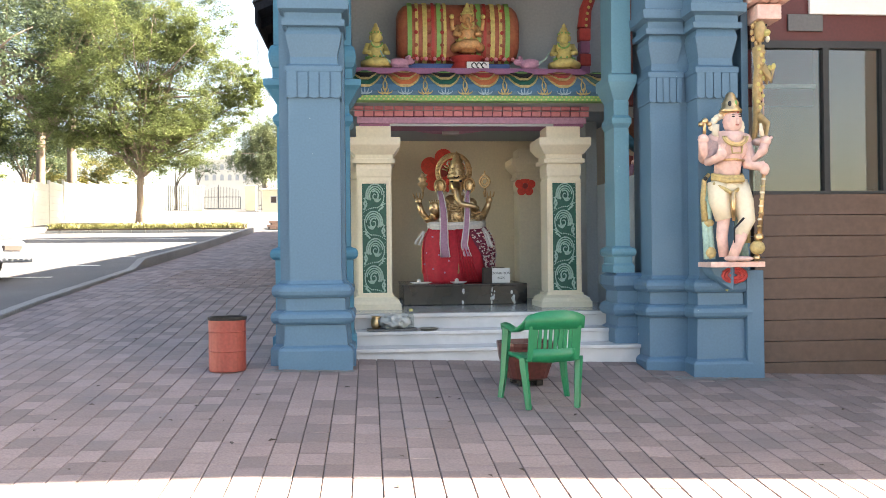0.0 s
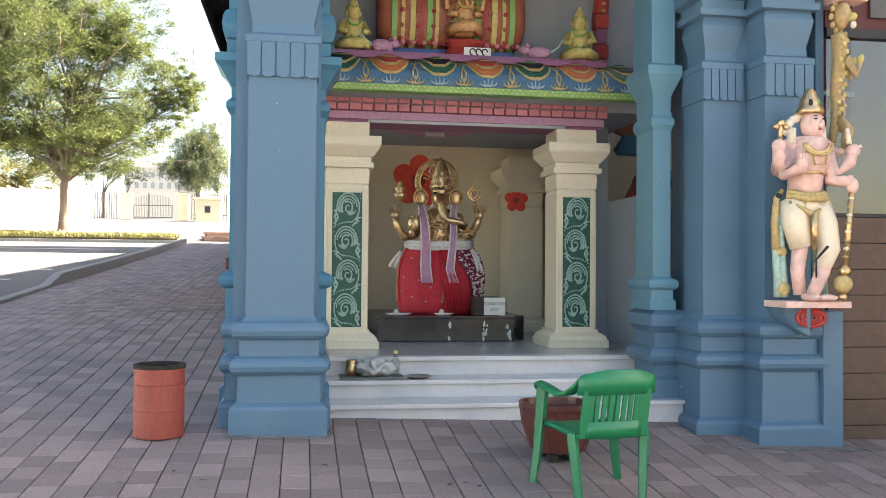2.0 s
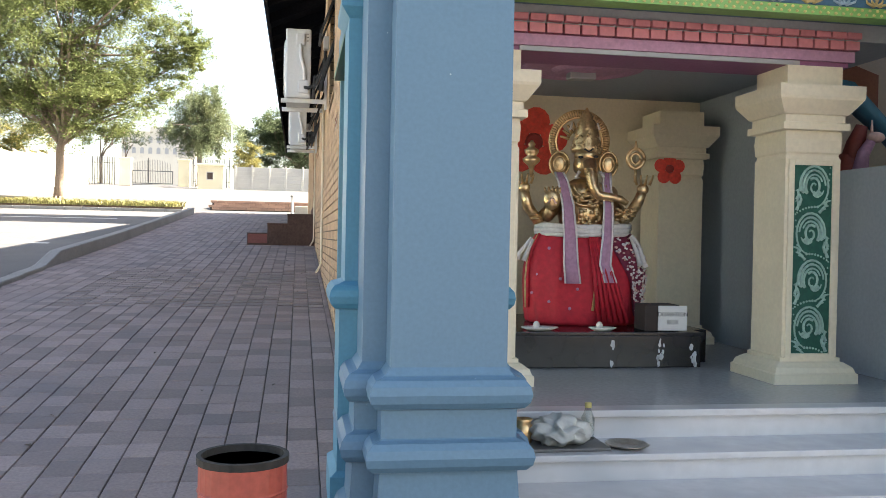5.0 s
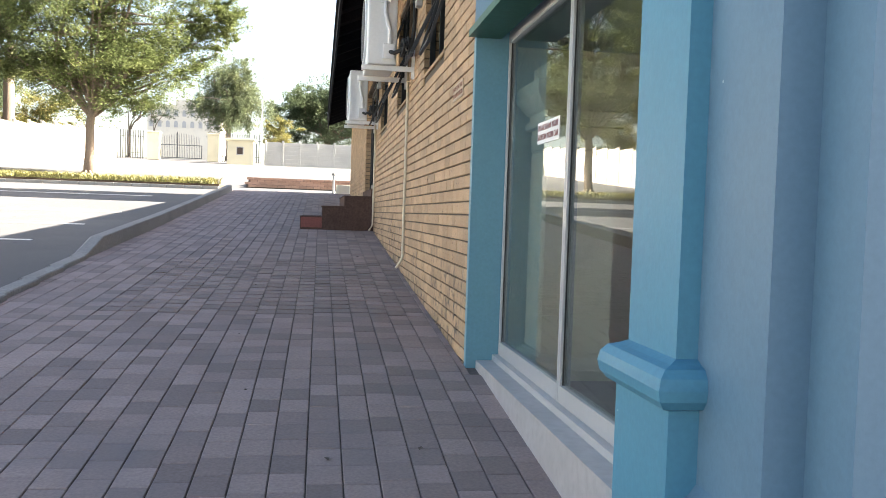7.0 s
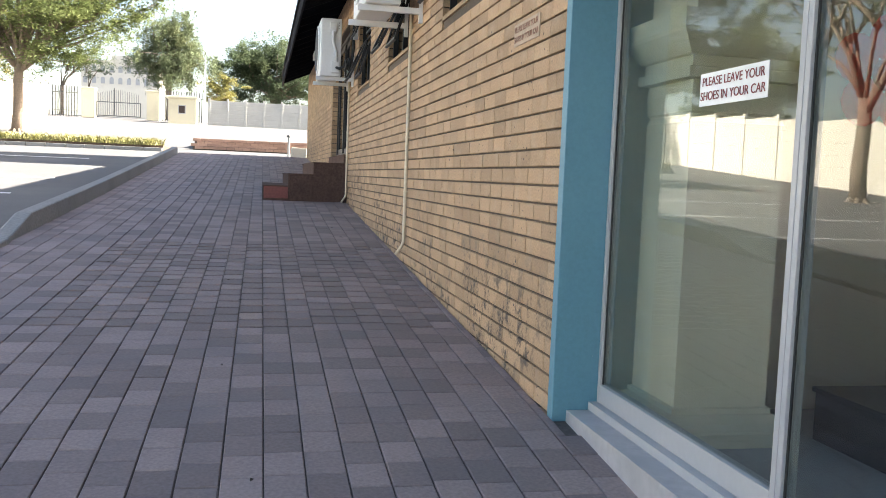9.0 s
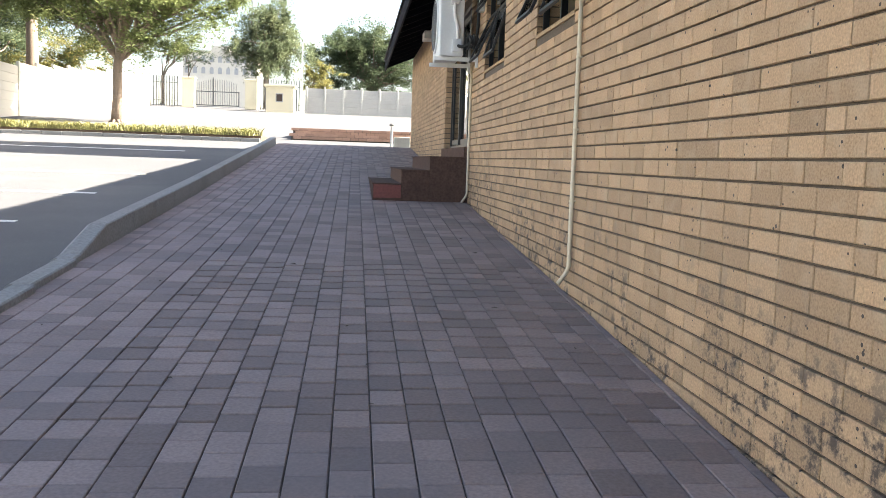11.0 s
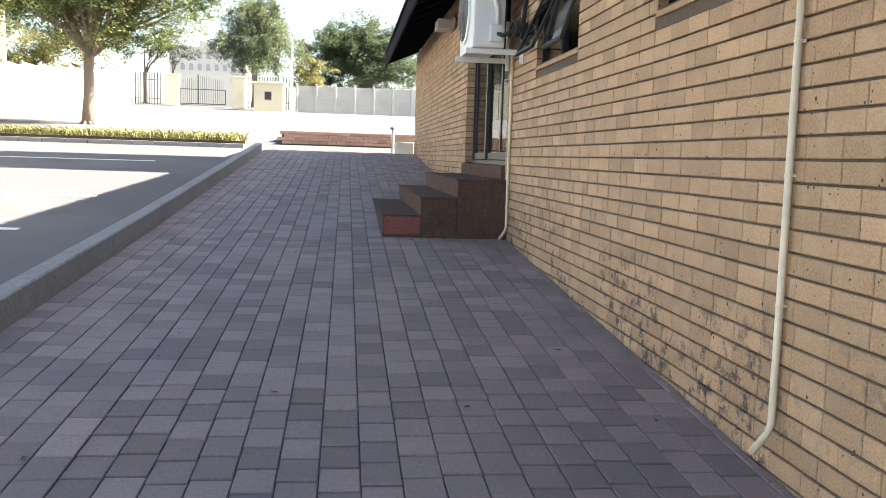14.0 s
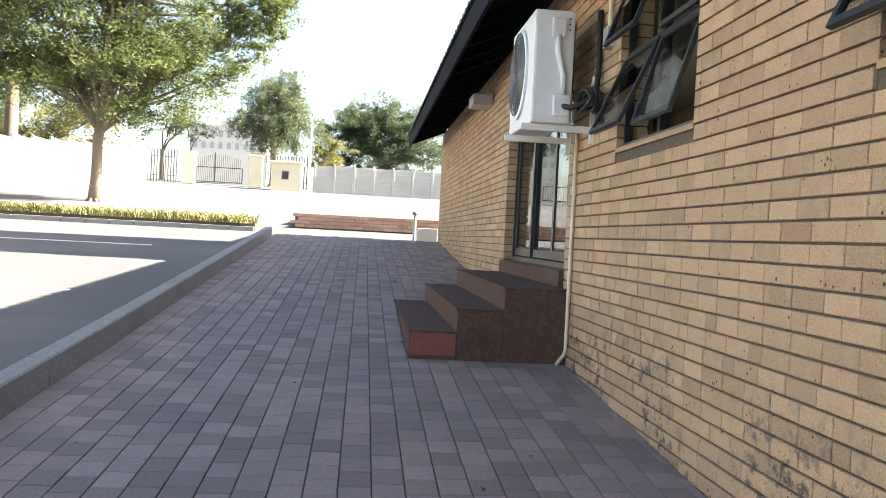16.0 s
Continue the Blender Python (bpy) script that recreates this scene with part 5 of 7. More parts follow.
for rr in (.075, .105, .135):
    g.limb("gold", [(Q(285, 0)[0] + rr * math.cos(a), -.165 - .015 * math.sin(a) ** 2, Q(0, 345)[2] + rr * 1.05 * math.sin(a)) for a in [math.pi + math.pi * j / 12 for j in range(13)]], .010, .010, 6)
for j in range(70):
    a, f = rng.uniform(-2.5, -.65), rng.random()
    g.blob("gold", (Q(285, 0)[0] + .165 * math.cos(a), -.03 + .165 * math.sin(a), Q(0, 490 - 115 * f)[2]), rng.uniform(.009, .018), (1, .8, 1))
for pts, w in ((((192, 300, -.10), (205, 335, -.16), (222, 420, -.215), (230, 530, -.27), (232, 620, -.315), (240, 700, -.325)), .044), (((366, 300, -.10), (362, 340, -.16), (366, 430, -.21), (362, 530, -.265), (352, 630, -.315), (372, 695, -.315)), .034)):
    rings = []
    for k, (px, py, yy) in enumerate(pts):
        x, y, z = Q(px, py, yy)
        ww = w * (.62 + .10 * k)
        rings.append([(x - ww, y + .004, z), (x - ww * .6, y - .014, z), (x - ww * .2, y - .002, z), (x + ww * .2, y - .016, z), (x + ww * .6, y - .003, z), (x + ww, y - .008, z), (x + ww, y + .012, z), (x - ww, y + .014, z)])
    g.add("pinkcloth", loft, rings)
    for sd in (-1, 1):
        g.limb("whitecloth", [(Q(*p)[0] + sd * w * (.62 + .10 * k), Q(*p)[1] - .006, Q(*p)[2]) for k, p in enumerate(pts)], .008, .006, 6)
idol = g.finish("seated_idol", "brass elephant-headed idol in red satin with mauve scarves", "statue", (1.62, -1.08, 0.224), -13)

ped = thing("idol_pedestal", "low black veined marble pedestal under the idol", "pedestal", (0, 0, 0))
part("block", boxes((0.99, 2.20, -1.72, -0.45, 0.002, 0.20), bevel=0.006), M["black"], ped)
part("top_slab", boxes((0.98, 2.21, -1.73, -0.44, 0.20, 0.222), bevel=0.004), M["black"], ped)
part("side_block", boxes((2.205, 2.34, -1.50, -0.45, 0.002, 0.215), bevel=0.004), M["black"], ped)
rg = random.Random(17)
for px, n in ((1.62, 3), (1.93, 9), (2.14, 6)):            # chipped white veins
    for j in range(n):
        x, z, a = px + rg.uniform(-.025, .025), rg.uniform(.02, .18), rg.uniform(.006, .02)
        bm = bmesh.new()
        loft(bm, [[(x + a * rg.uniform(.4, 1) * math.cos(q), y, z + 1.7 * a * rg.uniform(.4, 1) * math.sin(q)) for q in [2 * math.pi * k / 9 for k in range(9)]] for y in (-1.7225, -1.7215)])
        part("white_vein", bm, M["marble"], ped)

don = thing("donation_box", "dark donation box with a white lettered card", "box", (2.02, -1.64, 0.223))
part("case", boxes((-0.17, 0.06, -0.02, 0.16, 0.0, 0.165), bevel=0.006), M["interior"], don)
card = part("card", boxes((-0.085, 0.105, -0.032, -0.024, 0.005, 0.160)), M["paperwhite"], don, "white card with dark lettering")
text_on("DONATION", 0.037, M["ink"], pose(0.01, -0.034, 0.105, 90, 0, 0), card)
text_on("BOX", 0.037, M["ink"], pose(0.01, -0.034, 0.055, 90, 0, 0), card)

for name, label, x, y, z, w in (("offering_tray", "white saucer with small offerings on the pedestal", 1.18, -1.62, .223, .12), ("offering_dish", "small white dish of offerings on the pedestal", 1.58, -1.64, .223, .09)):
    t = thing(name, label, "dish", (x, y, z))
    bm = bmesh.new()
    turned(bm, 0, 0, [(w * .6, 0), (w, .018), (w * .98, .022), (w * .6, .008)], 18, .6)
    part("plate", bm, M["paperwhite"], t, smooth=True)
    bm = bmesh.new()
    ball(bm, (-.02, 0, .03), .022, 10, (1, 1, 1.3))
    part("offering", bm, M["whitecloth"], t, smooth=True)


def red_flower(x, y, z, r, n, name="flower_decoration", first=.3):
    f = thing(name, "red paper flower decoration stuck to the plaster", "decoration", (x, y, z), "red flowers")
    for j in range(n):
        a = 2 * math.pi * j / n + first
        bm = bmesh.new()
        turned(bm, 0, 0, [(r * .36, 0), (r * .37, .006), (r * .15, .012)], 14)
        bmesh.ops.transform(bm, matrix=pose(r * .55 * math.cos(a), -.001 * j, r * .55 * math.sin(a), 90, 0, 0), verts=bm.verts)
        part("petal", bm, M["redflower"], f)
    bm = bmesh.new()
    turned(bm, 0, 0, [(r * .25, 0), (r * .2, .02), (r * .05, .025)], 12)
    bmesh.ops.transform(bm, matrix=pose(0, -.006, 0, 90, 0, 0), verts=bm.verts)
    part("flower_centre", bm, M["redpaint"], f)


red_flower(1.56, 0.018, 1.57, 0.31, 5, first=1.48)
red_flower(2.52, -0.444, 1.35, 0.14, 5)


# roof figures above the cornice
def sitting_figure(key, accent, label, at, turn=0, scale=1.0, arms=2):
    g = Figure(key, accent, "ink")
    g.limb(key, [(-.13, -.02, .05), (-.06, -.13, .06), (.06, -.13, .05)], .05, .035).limb(key, [(.13, -.02, .05), (.06, -.14, .07), (-.06, -.13, .08)], .05, .035)
    g.blob(key, (0, 0, .07), .11, (1.2, 1, .65)).blob(key, (0, -.02, .17), .09, (1, .9, 1.05)).blob(key, (0, 0, .25), .085, (1.15, .8, .7)).blob(key, (0, -.02, .345), .058, (1, 1, 1.15))
    g.add(accent if arms > 2 else key, turned, 0, -.01, [(.056, .375), (.062, .388), (.050, .402), (.052, .418), (.034, .432), (.038, .448), (.018, .470), (.022, .482), (.006, .505)], 14)
    for q in range(10):
        aa = 2 * math.pi * q / 10
        g.blob(accent, (.060 * math.cos(aa), -.01 + .060 * math.sin(aa), .395), .010)
        g.blob(accent, (.105 * math.cos(aa), -.01 + .085 * math.sin(aa), .13), .014)
    for s in (-1, 1):
        g.limb(key, [(s * .085, 0, .27), (s * .125, -.04, .18), (s * .075, -.11, .17)], .03, .022)
        if arms > 2:
            g.limb(key, [(s * .09, .01, .27), (s * .15, -.02, .24), (s * .155, -.04, .33)], .026, .02).blob(accent, (s * .155, -.04, .36), .026)
        g.blob(key, (s * .06, -.01, .345), .028, (.5, .5, 1.1))
    g.limb(accent, [(.06 * math.cos(a), -.085, .285 + .055 * math.sin(a)) for a in [math.pi + math.pi * j / 8 for j in range(9)]], .009)
    g.limb(accent, [(-.10, -.05, .115), (0, -.10, .105), (.10, -.05, .115)], .014)
    if arms > 2:
        g.limb(key, [(0, -.07, .33), (0, -.105, .28), (.02, -.11, .22)], .022, .012)
    return g.finish("ledge_figure", label, "statue", at, turn, scale)


sitting_figure("yellow", "leafgreen", "yellow-green kneeling plaster figure on the purple ledge", (0.72, -2.28, 2.350), 8, 0.92)
sitting_figure("yellow", "leafgreen", "yellow-green kneeling plaster figure with raised hands on the ledge", (2.60, -2.28, 2.350), -14, 0.95)
throne = thing("lotus_throne", "red-striped lotus throne with a black and white plaque", "pedestal", (1.63, -2.24, 2.350))
bm = bmesh.new()
loft(bm, [[(r * math.cos(a), r * .6 * math.sin(a), z) for a in [2 * math.pi * j / 24 for j in range(24)]] for r, z in ((.15, 0), (.17, .03), (.13, .09), (.17, .13), (.16, .15))])
part("seat", bm, M["redpaint"], throne)
part("plaque", boxes((-0.02, 0.20, -0.125, -0.115, 0.0, 0.075)), M["paperwhite"], throne, "white plaque with black ornament")
for k in range(3):
    bm = bmesh.new()
    tube(bm, [(.05 + .05 * k + .022 * math.cos(a), -.128, .038 + .026 * math.sin(a)) for a in [j * .6 for j in range(9)]], .006, 5)
    part("ornament", bm, M["ink"], throne)
sitting_figure("tanorange", "yellow", "orange four-armed elephant-headed plaster figure on a throne", (1.63, -2.24, 2.53), 0, 1.0, 4)


def mouse_figure(x, turn, label):
    g = Figure("pinkcloth", "greenlight", "ink")
    g.blob("pinkcloth", (0, 0, .06), .06, (1.7, .9, .95)).blob("pinkcloth", (.11, 0, .09), .04, (1.3, .9, .9)).blob("pinkcloth", (.09, .03, .125), .02).blob("pinkcloth", (.09, -.03, .125), .02)
    g.limb("greenlight", [(-.09, 0, .06), (-.16, .0, .10), (-.20, 0, .17)], .014, .006).blob("ink", (.14, -.03, .1), .007)
    for a in (-.06, .05):
        g.blob("pinkcloth", (a, -.04, .02), .022, (1.4, 1, .8))
    g.finish("mouse_figure", label, "statue", (x, -2.33, 2.350), turn)


mouse_figure(0.95, 20, "small pink plaster mouse figure facing the throne")
mouse_figure(2.24, 160, "small pink plaster mouse figure with its tail raised")
vault = thing("roof_vault", "orange-red barrel-shaped roof ornament with banded ribs", "ornament", (1.55, -2.06, 2.350))
part("base", boxes((-.52, .52, -.10, .2, 0, .10), bevel=.01), mat("deep_blue_paint", (0.04, 0.10, 0.30), 0.5), vault)
def vault_ring(x, grow=0.0):
    return [(x, -(.17 + grow) * math.sin(math.pi * j / 10) * 1.0, .10 - grow + (.62 + 2 * grow) * (1 - math.cos(math.pi * j / 10)) / 2) for j in range(11)] + [(x, .20, .72 + grow), (x, .20, .10 - grow)]
bm = bmesh.new()
loft(bm, [[(x, y * f, .41 + (z - .41) * f) for x, y, z in vault_ring(xx)] for xx, f in ((-.62, .55), (-.60, .75), (-.55, .92), (-.48, 1), (.48, 1), (.55, .92), (.60, .75), (.62, .55))])
part("barrel", bm, M["vaultred"], vault, smooth=True)
for k, (xa, w, key) in enumerate([(x * s, .045 if i % 2 else .03, ("yellow", "leafgreen", "redpaint", "yellow")[i % 4]) for s in (-1, 1) for i, x in enumerate((.14, .20, .26, .34, .42, .49))]):
    bm = bmesh.new()
    loft(bm, [vault_ring(xa - w / 2, .012), vault_ring(xa + w / 2, .012)])
    part("rib", bm, M[key], vault)
for s in (-1, 1):
    for i in range(3):
        for j in range(5):
            xx = s * (.17 + .13 * i)
            a = math.pi * (.22 + .13 * j)
            part("boss", ball(bmesh.new(), (xx, -.185 * math.sin(a), .10 + .62 * (1 - math.cos(a)) / 2), .020, 10, (1, .6, 1)), M["vaultred" if (i + j) % 2 else "redpaint"], vault)
for j in range(26):
    bm = bmesh.new()
    ball(bm, (-.55 + 1.1 * j / 25, -.12, .14), .024, 8, (1, .7, 1))
    part("petal", bm, M["pink" if j % 2 else "redpaint"], vault)

arch = thing("side_arch", "dark red carved arch rising beside the ledge", "arch", (2.86, -2.05, 2.32))
for k in range(4):
    part("arch_block", boxes((-.05 - .01 * (k % 2), .05 + .01 * (k % 2), -.06, .06, .13 * k, .13 * k + .125), bevel=.012), M["redpaint" if k % 2 else "purple"], arch)
bm = bmesh.new()
tube(bm, [(0, 0, .52), (.02, 0, .72), (.10, 0, .92), (.22, 0, 1.05)], .07, 10, .05)
part("arch_band", bm, M["redpaint"], arch)
bm = bmesh.new()
for j in range(9):
    t = j / 8
    ball(bm, (.01 + .20 * t * t, -.06, .54 + .50 * t), .02, 8)
part("arch_beads", bm, M["yellow"], arch)

# a teal-winged mount behind the screen wall
g = Figure("turq", "tin", "pinkcloth", "flesh")
g.add("turq", loft, [[(x - w * .5, y0, z + w * .6), (x + w * .5, y0, z - w * .6), (x + w * .5, y0 + .16, z - w * .6), (x - w * .5, y0 + .16, z + w * .6)] for x, z, w, y0 in ((-.52, .78, .04, 0), (-.38, .84, .16, -.02), (-.22, .74, .30, -.03), (-.07, .59, .36, -.03), (.08, .46, .32, -.02), (.24, .38, .20, 0), (.42, .35, .06, 0))])
g.blob("tin", (-.36, .02, .22), .16, (.8, .8, 1.5)).limb("tin", [(-.36, .02, .3), (-.33, .0, .50), (-.30, -.02, .62)], .09, .04)
g.blob("pinkcloth", (-.36, -.10, .20), .09, (.8, .7, 1.7)).limb("pinkcloth", [(-.36, -.10, .30), (-.34, -.10, .42), (-.28, -.11, .52)], .055, .03).blob("flesh", (-.26, -.12, .53), .05, (1.3, .8, .8)).limb("flesh", [(-.28, -.10, .56), (-.28, -.1, .65)], .012, .005)
g.finish("winged_mount_statue", "teal-winged mount statue with a pinkish body behind the low wall", "statue", (3.86, -1.28, 1.0))
bm = bmesh.new()
loft(bm, [[(3.30, y, 2.20), (3.42, y, 2.15), (3.82, y, 2.02), (3.82, y, 1.77), (3.56, y, 1.90), (3.30, y, 2.02)] for y in (-1.10, -1.02)])
tagged(link("wall_stair_flank", bm, mat("terracotta_plaster", (0.34, 0.15, 0.10), 0.7)), "terracotta flank of the stair behind the screen wall", "wall", kind="structure")
tagged(link("mount_plinth", boxes((3.4, 4.9, -1.75, -0.85, -0.5, 0.998)), M["greywall"]), "grey plinth under the winged mount", "plinth")

# ---------------------------------------------------------------- hall front beside the porch
hall = thing("wall_hall_front", "brown boarded dado under dark framed hall glazing", "wall", kind="structure")
for k in range(9):
    part("board", boxes((3.80, 6.4, -3.93 - 0.004 * (k % 2), -3.85, -0.56 + 0.174 * k, -0.56 + 0.174 * k + 0.170), bevel=0.004), mat("brown_board", (0.105, 0.062, 0.045), 0.5, vary=0.15, grain=20) if k == 0 else bpy.data.materials["brown_board"], hall)
part("transom", boxes((3.80, 6.4, -3.92, -3.84, 2.22, 2.28), (3.80, 6.4, -3.92, -3.84, 1.006, 1.03)), M["darksteel"], hall)
part("fascia", boxes((3.80, 6.4, -3.90, -3.82, 2.282, 3.6)), mat("maroon_fascia", (0.10, 0.022, 0.02), 0.5), hall)
for xx, w in ((4.42, .05), (4.93, .12), (6.0, .05)):
    part("mullion", boxes((xx, xx + w, -3.92, -3.84, 1.03, 2.22)), M["darksteel"], hall)
for a, b in ((3.82, 4.42), (4.47, 4.93), (5.05, 6.0), (6.05, 6.4)):
    part("pane", boxes((a, b, -3.885, -3.878, 1.03, 2.22)), GLASS, hall)
sg = thing("fascia_sign", "white sign board on the maroon fascia", "sign", (0, 0, 0))
part("board", boxes((4.30, 6.4, -3.94, -3.905, 2.50, 3.0), bevel=.005), M["paperwhite"], sg)
vt = thing("wall_vent", "small grey vent plate on the fascia", "vent", (0, 0, 0))
part("plate", boxes((4.12, 4.42, -3.925, -3.902, 2.36, 2.50), bevel=.004), M["steel"], vt)
tagged(link("floor_hall", boxes((5.8, 16, -3.84, 0.0, 0.9, 1.0)), M["stair"]), "dark hall floor", "floor", kind="structure")
tagged(link("wall_hall_end", boxes((15.8, 16, -3.84, 0.0, -0.6, 3.9)), M["beige"]), "plain hall end wall", "wall", kind="structure")

# gilt lion bracket beside the pillar
g = Figure("tan", "yellow", "flesh", "cream", "ink")
g.limb("tan", [(-.02, .02, 0), (.01, -.03, .22), (-.01, -.05, .42), (.02, -.07, .62), (.01, -.07, .80)], .035, .075, 12)
g.blob("tan", (.02, -.10, .92), .085, (.9, 1, 1.1)).blob("yellow", (.06, -.17, .89), .045, (1, 1.2, .7)).blob("cream", (.06, -.19, .835), .028).blob("ink", (.05, -.175, .955), .012)
for s in (-1, 1):
    g.limb("tan", [(.03, -.1 + .04 * s, .62), (.12, -.14 + .04 * s, .50), (.10, -.19 + .04 * s, .58)], .036, .024).blob("yellow", (.10, -.20 + .04 * s, .60), .028)
    g.limb("tan", [(.0, -.04 + .03 * s, .22), (.09, -.10 + .03 * s, .14), (.05, -.10 + .03 * s, .02)], .04, .026)
g.limb("flesh", [(.11, -.02, .02), (.09, -.05, .3), (.07, -.06, .5)], .012, .008).blob("flesh", (0, -.05, .0), .07, (1.2, .8, .5))
for j in range(10):
    a = 2 * math.pi * j / 10
    g.blob("tan", (.01 + .085 * math.cos(a), -.06, .92 + .095 * math.sin(a)), .026)
for j in range(22):
    g.blob("yellow" if j % 2 else "tan", (-.03 + .035 * (j % 3), -.10 - .002 * j, .26 + .024 * j), .022, (1.2, .6, .9))
lion = g.finish("lion_bracket", "gilded lion bracket figure on the pillar's side", "statue", (3.79, -4.0, 1.42), scale=0.92)
lion.matrix_basis = lion.matrix_basis @ Matrix.Diagonal((.62, 1, 1.05, 1))
cb = thing("pink_corbel", "pink stepped corbel with petal edge above the lion bracket", "corbel", (3.86, -4.0, 2.40))
part("block", boxes((-.10, .10, -.14, .10, 0, .12), bevel=.008), M["flesh"], cb)
for j in range(4):
    part("petal", boxes((-.16 + .08 * j + .003, -.16 + .08 * j + .077, -.20, .10, .135, .26), bevel=.02), M["flesh"], cb)

# ---------------------------------------------------------------- loose things before the porch
def drum_bin(x, y):
    z = ground_z(x, y) - 0.002
    b = thing("drum_bin", "rust-red painted steel drum used as a bin", "bin", (x, y, z))
    r, h = .142, .415
    bm = bmesh.new()
    k = 28
    rows = [(r * .985, 0), (r, .01), (r, .15), (r + .004, .155), (r, .16), (r, .30), (r + .004, .305), (r, .31), (r, h - .01), (r + .005, h - .005), (r + .004, h), (r - .006, h), (r - .008, h - .02), (r - .008, .06), (.01, .055)]
    turned(bm, 0, 0, rows, k)
    body = part("drum", bm, M["tin"], b, smooth=False)
    bm = bmesh.new()
    turned(bm, 0, 0, [(r - .0095, .07), (r - .0095, h - .025), (r - .013, h - .025), (r - .013, .07)], k)
    part("sooty_lining", bm, M["soot"], body, "soot-blackened inside")
    bm = bmesh.new()
    turned(bm, 0, 0, [(r + .0062, h - .022), (r + .0064, h + .0015), (r - .010, h + .0015), (r - .010, h - .022)], k)
    part("scorched_rim", bm, M["soot"], body, "scorched dark rim")
    bm = bmesh.new()
    rg = random.Random(3)
    for j in range(14):
        a, q = rg.random() * 6.3, rg.random() * .09
        ball(bm, (q * math.cos(a), q * math.sin(a), .30 + rg.random() * .03), .03, 6, (1, 1, .5))
    part("rubbish", bm, M["soot"], body)


drum_bin(-0.47, -3.99)


def plastic_chair(x, y, turn):
    """A monobloc armchair; it faces local -y."""
    z = ground_z(x, y)
    c = thing("plastic_chair", "green moulded plastic garden armchair on the paving", "chair", (x, y, z - .004), turn=turn)
    m = M["plastic"]
    part("seat", loft(bmesh.new(), [[(-.19 * w, yy, zz + .012), (-.10 * w, yy, zz), (.10 * w, yy, zz), (.19 * w, yy, zz + .012), (.19 * w, yy, zz - .012), (0, yy, zz - .022), (-.19 * w, yy, zz - .012)] for yy, zz, w in ((-.20, .315, 1), (-.19, .335, 1.04), (-.05, .335, 1.04), (.12, .325, 1), (.19, .325, .96))]), m, c, smooth=True)
    for s in (-1, 1):
        for yy, top, out in ((-.18, .53, .055), (.17, .34, -.025)):
            bm = bmesh.new()
            rings = []
            for zz, f in ((0, 1.0), (.16, .55), (top * .8, .15), (top, 0)):
                cx, cy = s * (.195 + out * f), yy + (.03 if yy > 0 else -.015) * f
                w = .020 + .012 * zz / .47
                rings.append([(cx - w, cy - .016, zz), (cx + w, cy - .016, zz), (cx + w, cy - .004, zz), (cx, cy + .018, zz), (cx - w, cy - .004, zz)])
            part("leg", loft(bm, rings), m, c)
        bm = bmesh.new()
        rings = []
        for yy, zz, w in ((-.225, .515, .028), (-.20, .540, .036), (-.08, .525, .036), (.04, .512, .034), (.12, .53, .034), (.19, .58, .036), (.225, .62, .032)):
            cx = s * (.205 if yy < .1 else .205 - .05 * (yy - .1) / .12)
            rings.append([(cx - w, yy, zz), (cx, yy, zz + .012), (cx + w, yy, zz), (cx + w * .8, yy, zz - .014), (cx - w * .8, yy, zz - .014)])
        part("armrest", loft(bm, rings), m, c, smooth=True)
    def back_y(zz):
        return .185 + (zz - .33) * .22
    bm = bmesh.new()
    rings = []
    for j in range(13):
        q = -1 + 2 * j / 12
        xx = .205 * q
        top = .655 - .045 * abs(q) ** 3
        bow = .03 * (1 - q * q)
        rings.append([(xx, back_y(.53) + bow, .53), (xx, back_y(top) + bow, top), (xx, back_y(top) + bow + .014, top), (xx, back_y(.53) + bow + .014, .53)])
    part("top_rail", loft(bm, rings), m, c, smooth=True)
    for j in range(7):
        xx = -.105 + .035 * j
        bow = .03 * (1 - (xx / .2) ** 2)
        part("slat", loft(bmesh.new(), [[(xx - .011, back_y(zz) + bow, zz), (xx + .011, back_y(zz) + bow, zz), (xx + .011, back_y(zz) + bow + .010, zz), (xx - .011, back_y(zz) + bow + .010, zz)] for zz in (.385, .46, .535)]), m, c)
    bm = bmesh.new()
    rings = []
    for j in range(9):
        q = -1 + 2 * j / 8
        xx, bow = .15 * q, .03 * (1 - (.75 * q) ** 2)
        rings.append([(xx, back_y(.32) + bow, .315), (xx, back_y(.40) + bow, .40), (xx, back_y(.40) + bow + .012, .40), (xx, back_y(.32) + bow + .012, .315)])
    part("lower_back", loft(bm, rings), m, c, smooth=True)
    for s in (-1, 1):
        part("back_post", loft(bmesh.new(), [[(s * .15 - .03, back_y(zz) + .012, zz), (s * .15 + .04 * s * 0 + .03, back_y(zz) + .012, zz), (s * .15 + .03, back_y(zz) + .026, zz), (s * .15 - .03, back_y(zz) + .026, zz)] for zz in (.32, .45, .55)]), m, c)
    return c


plastic_chair(1.81, -5.02, -172)


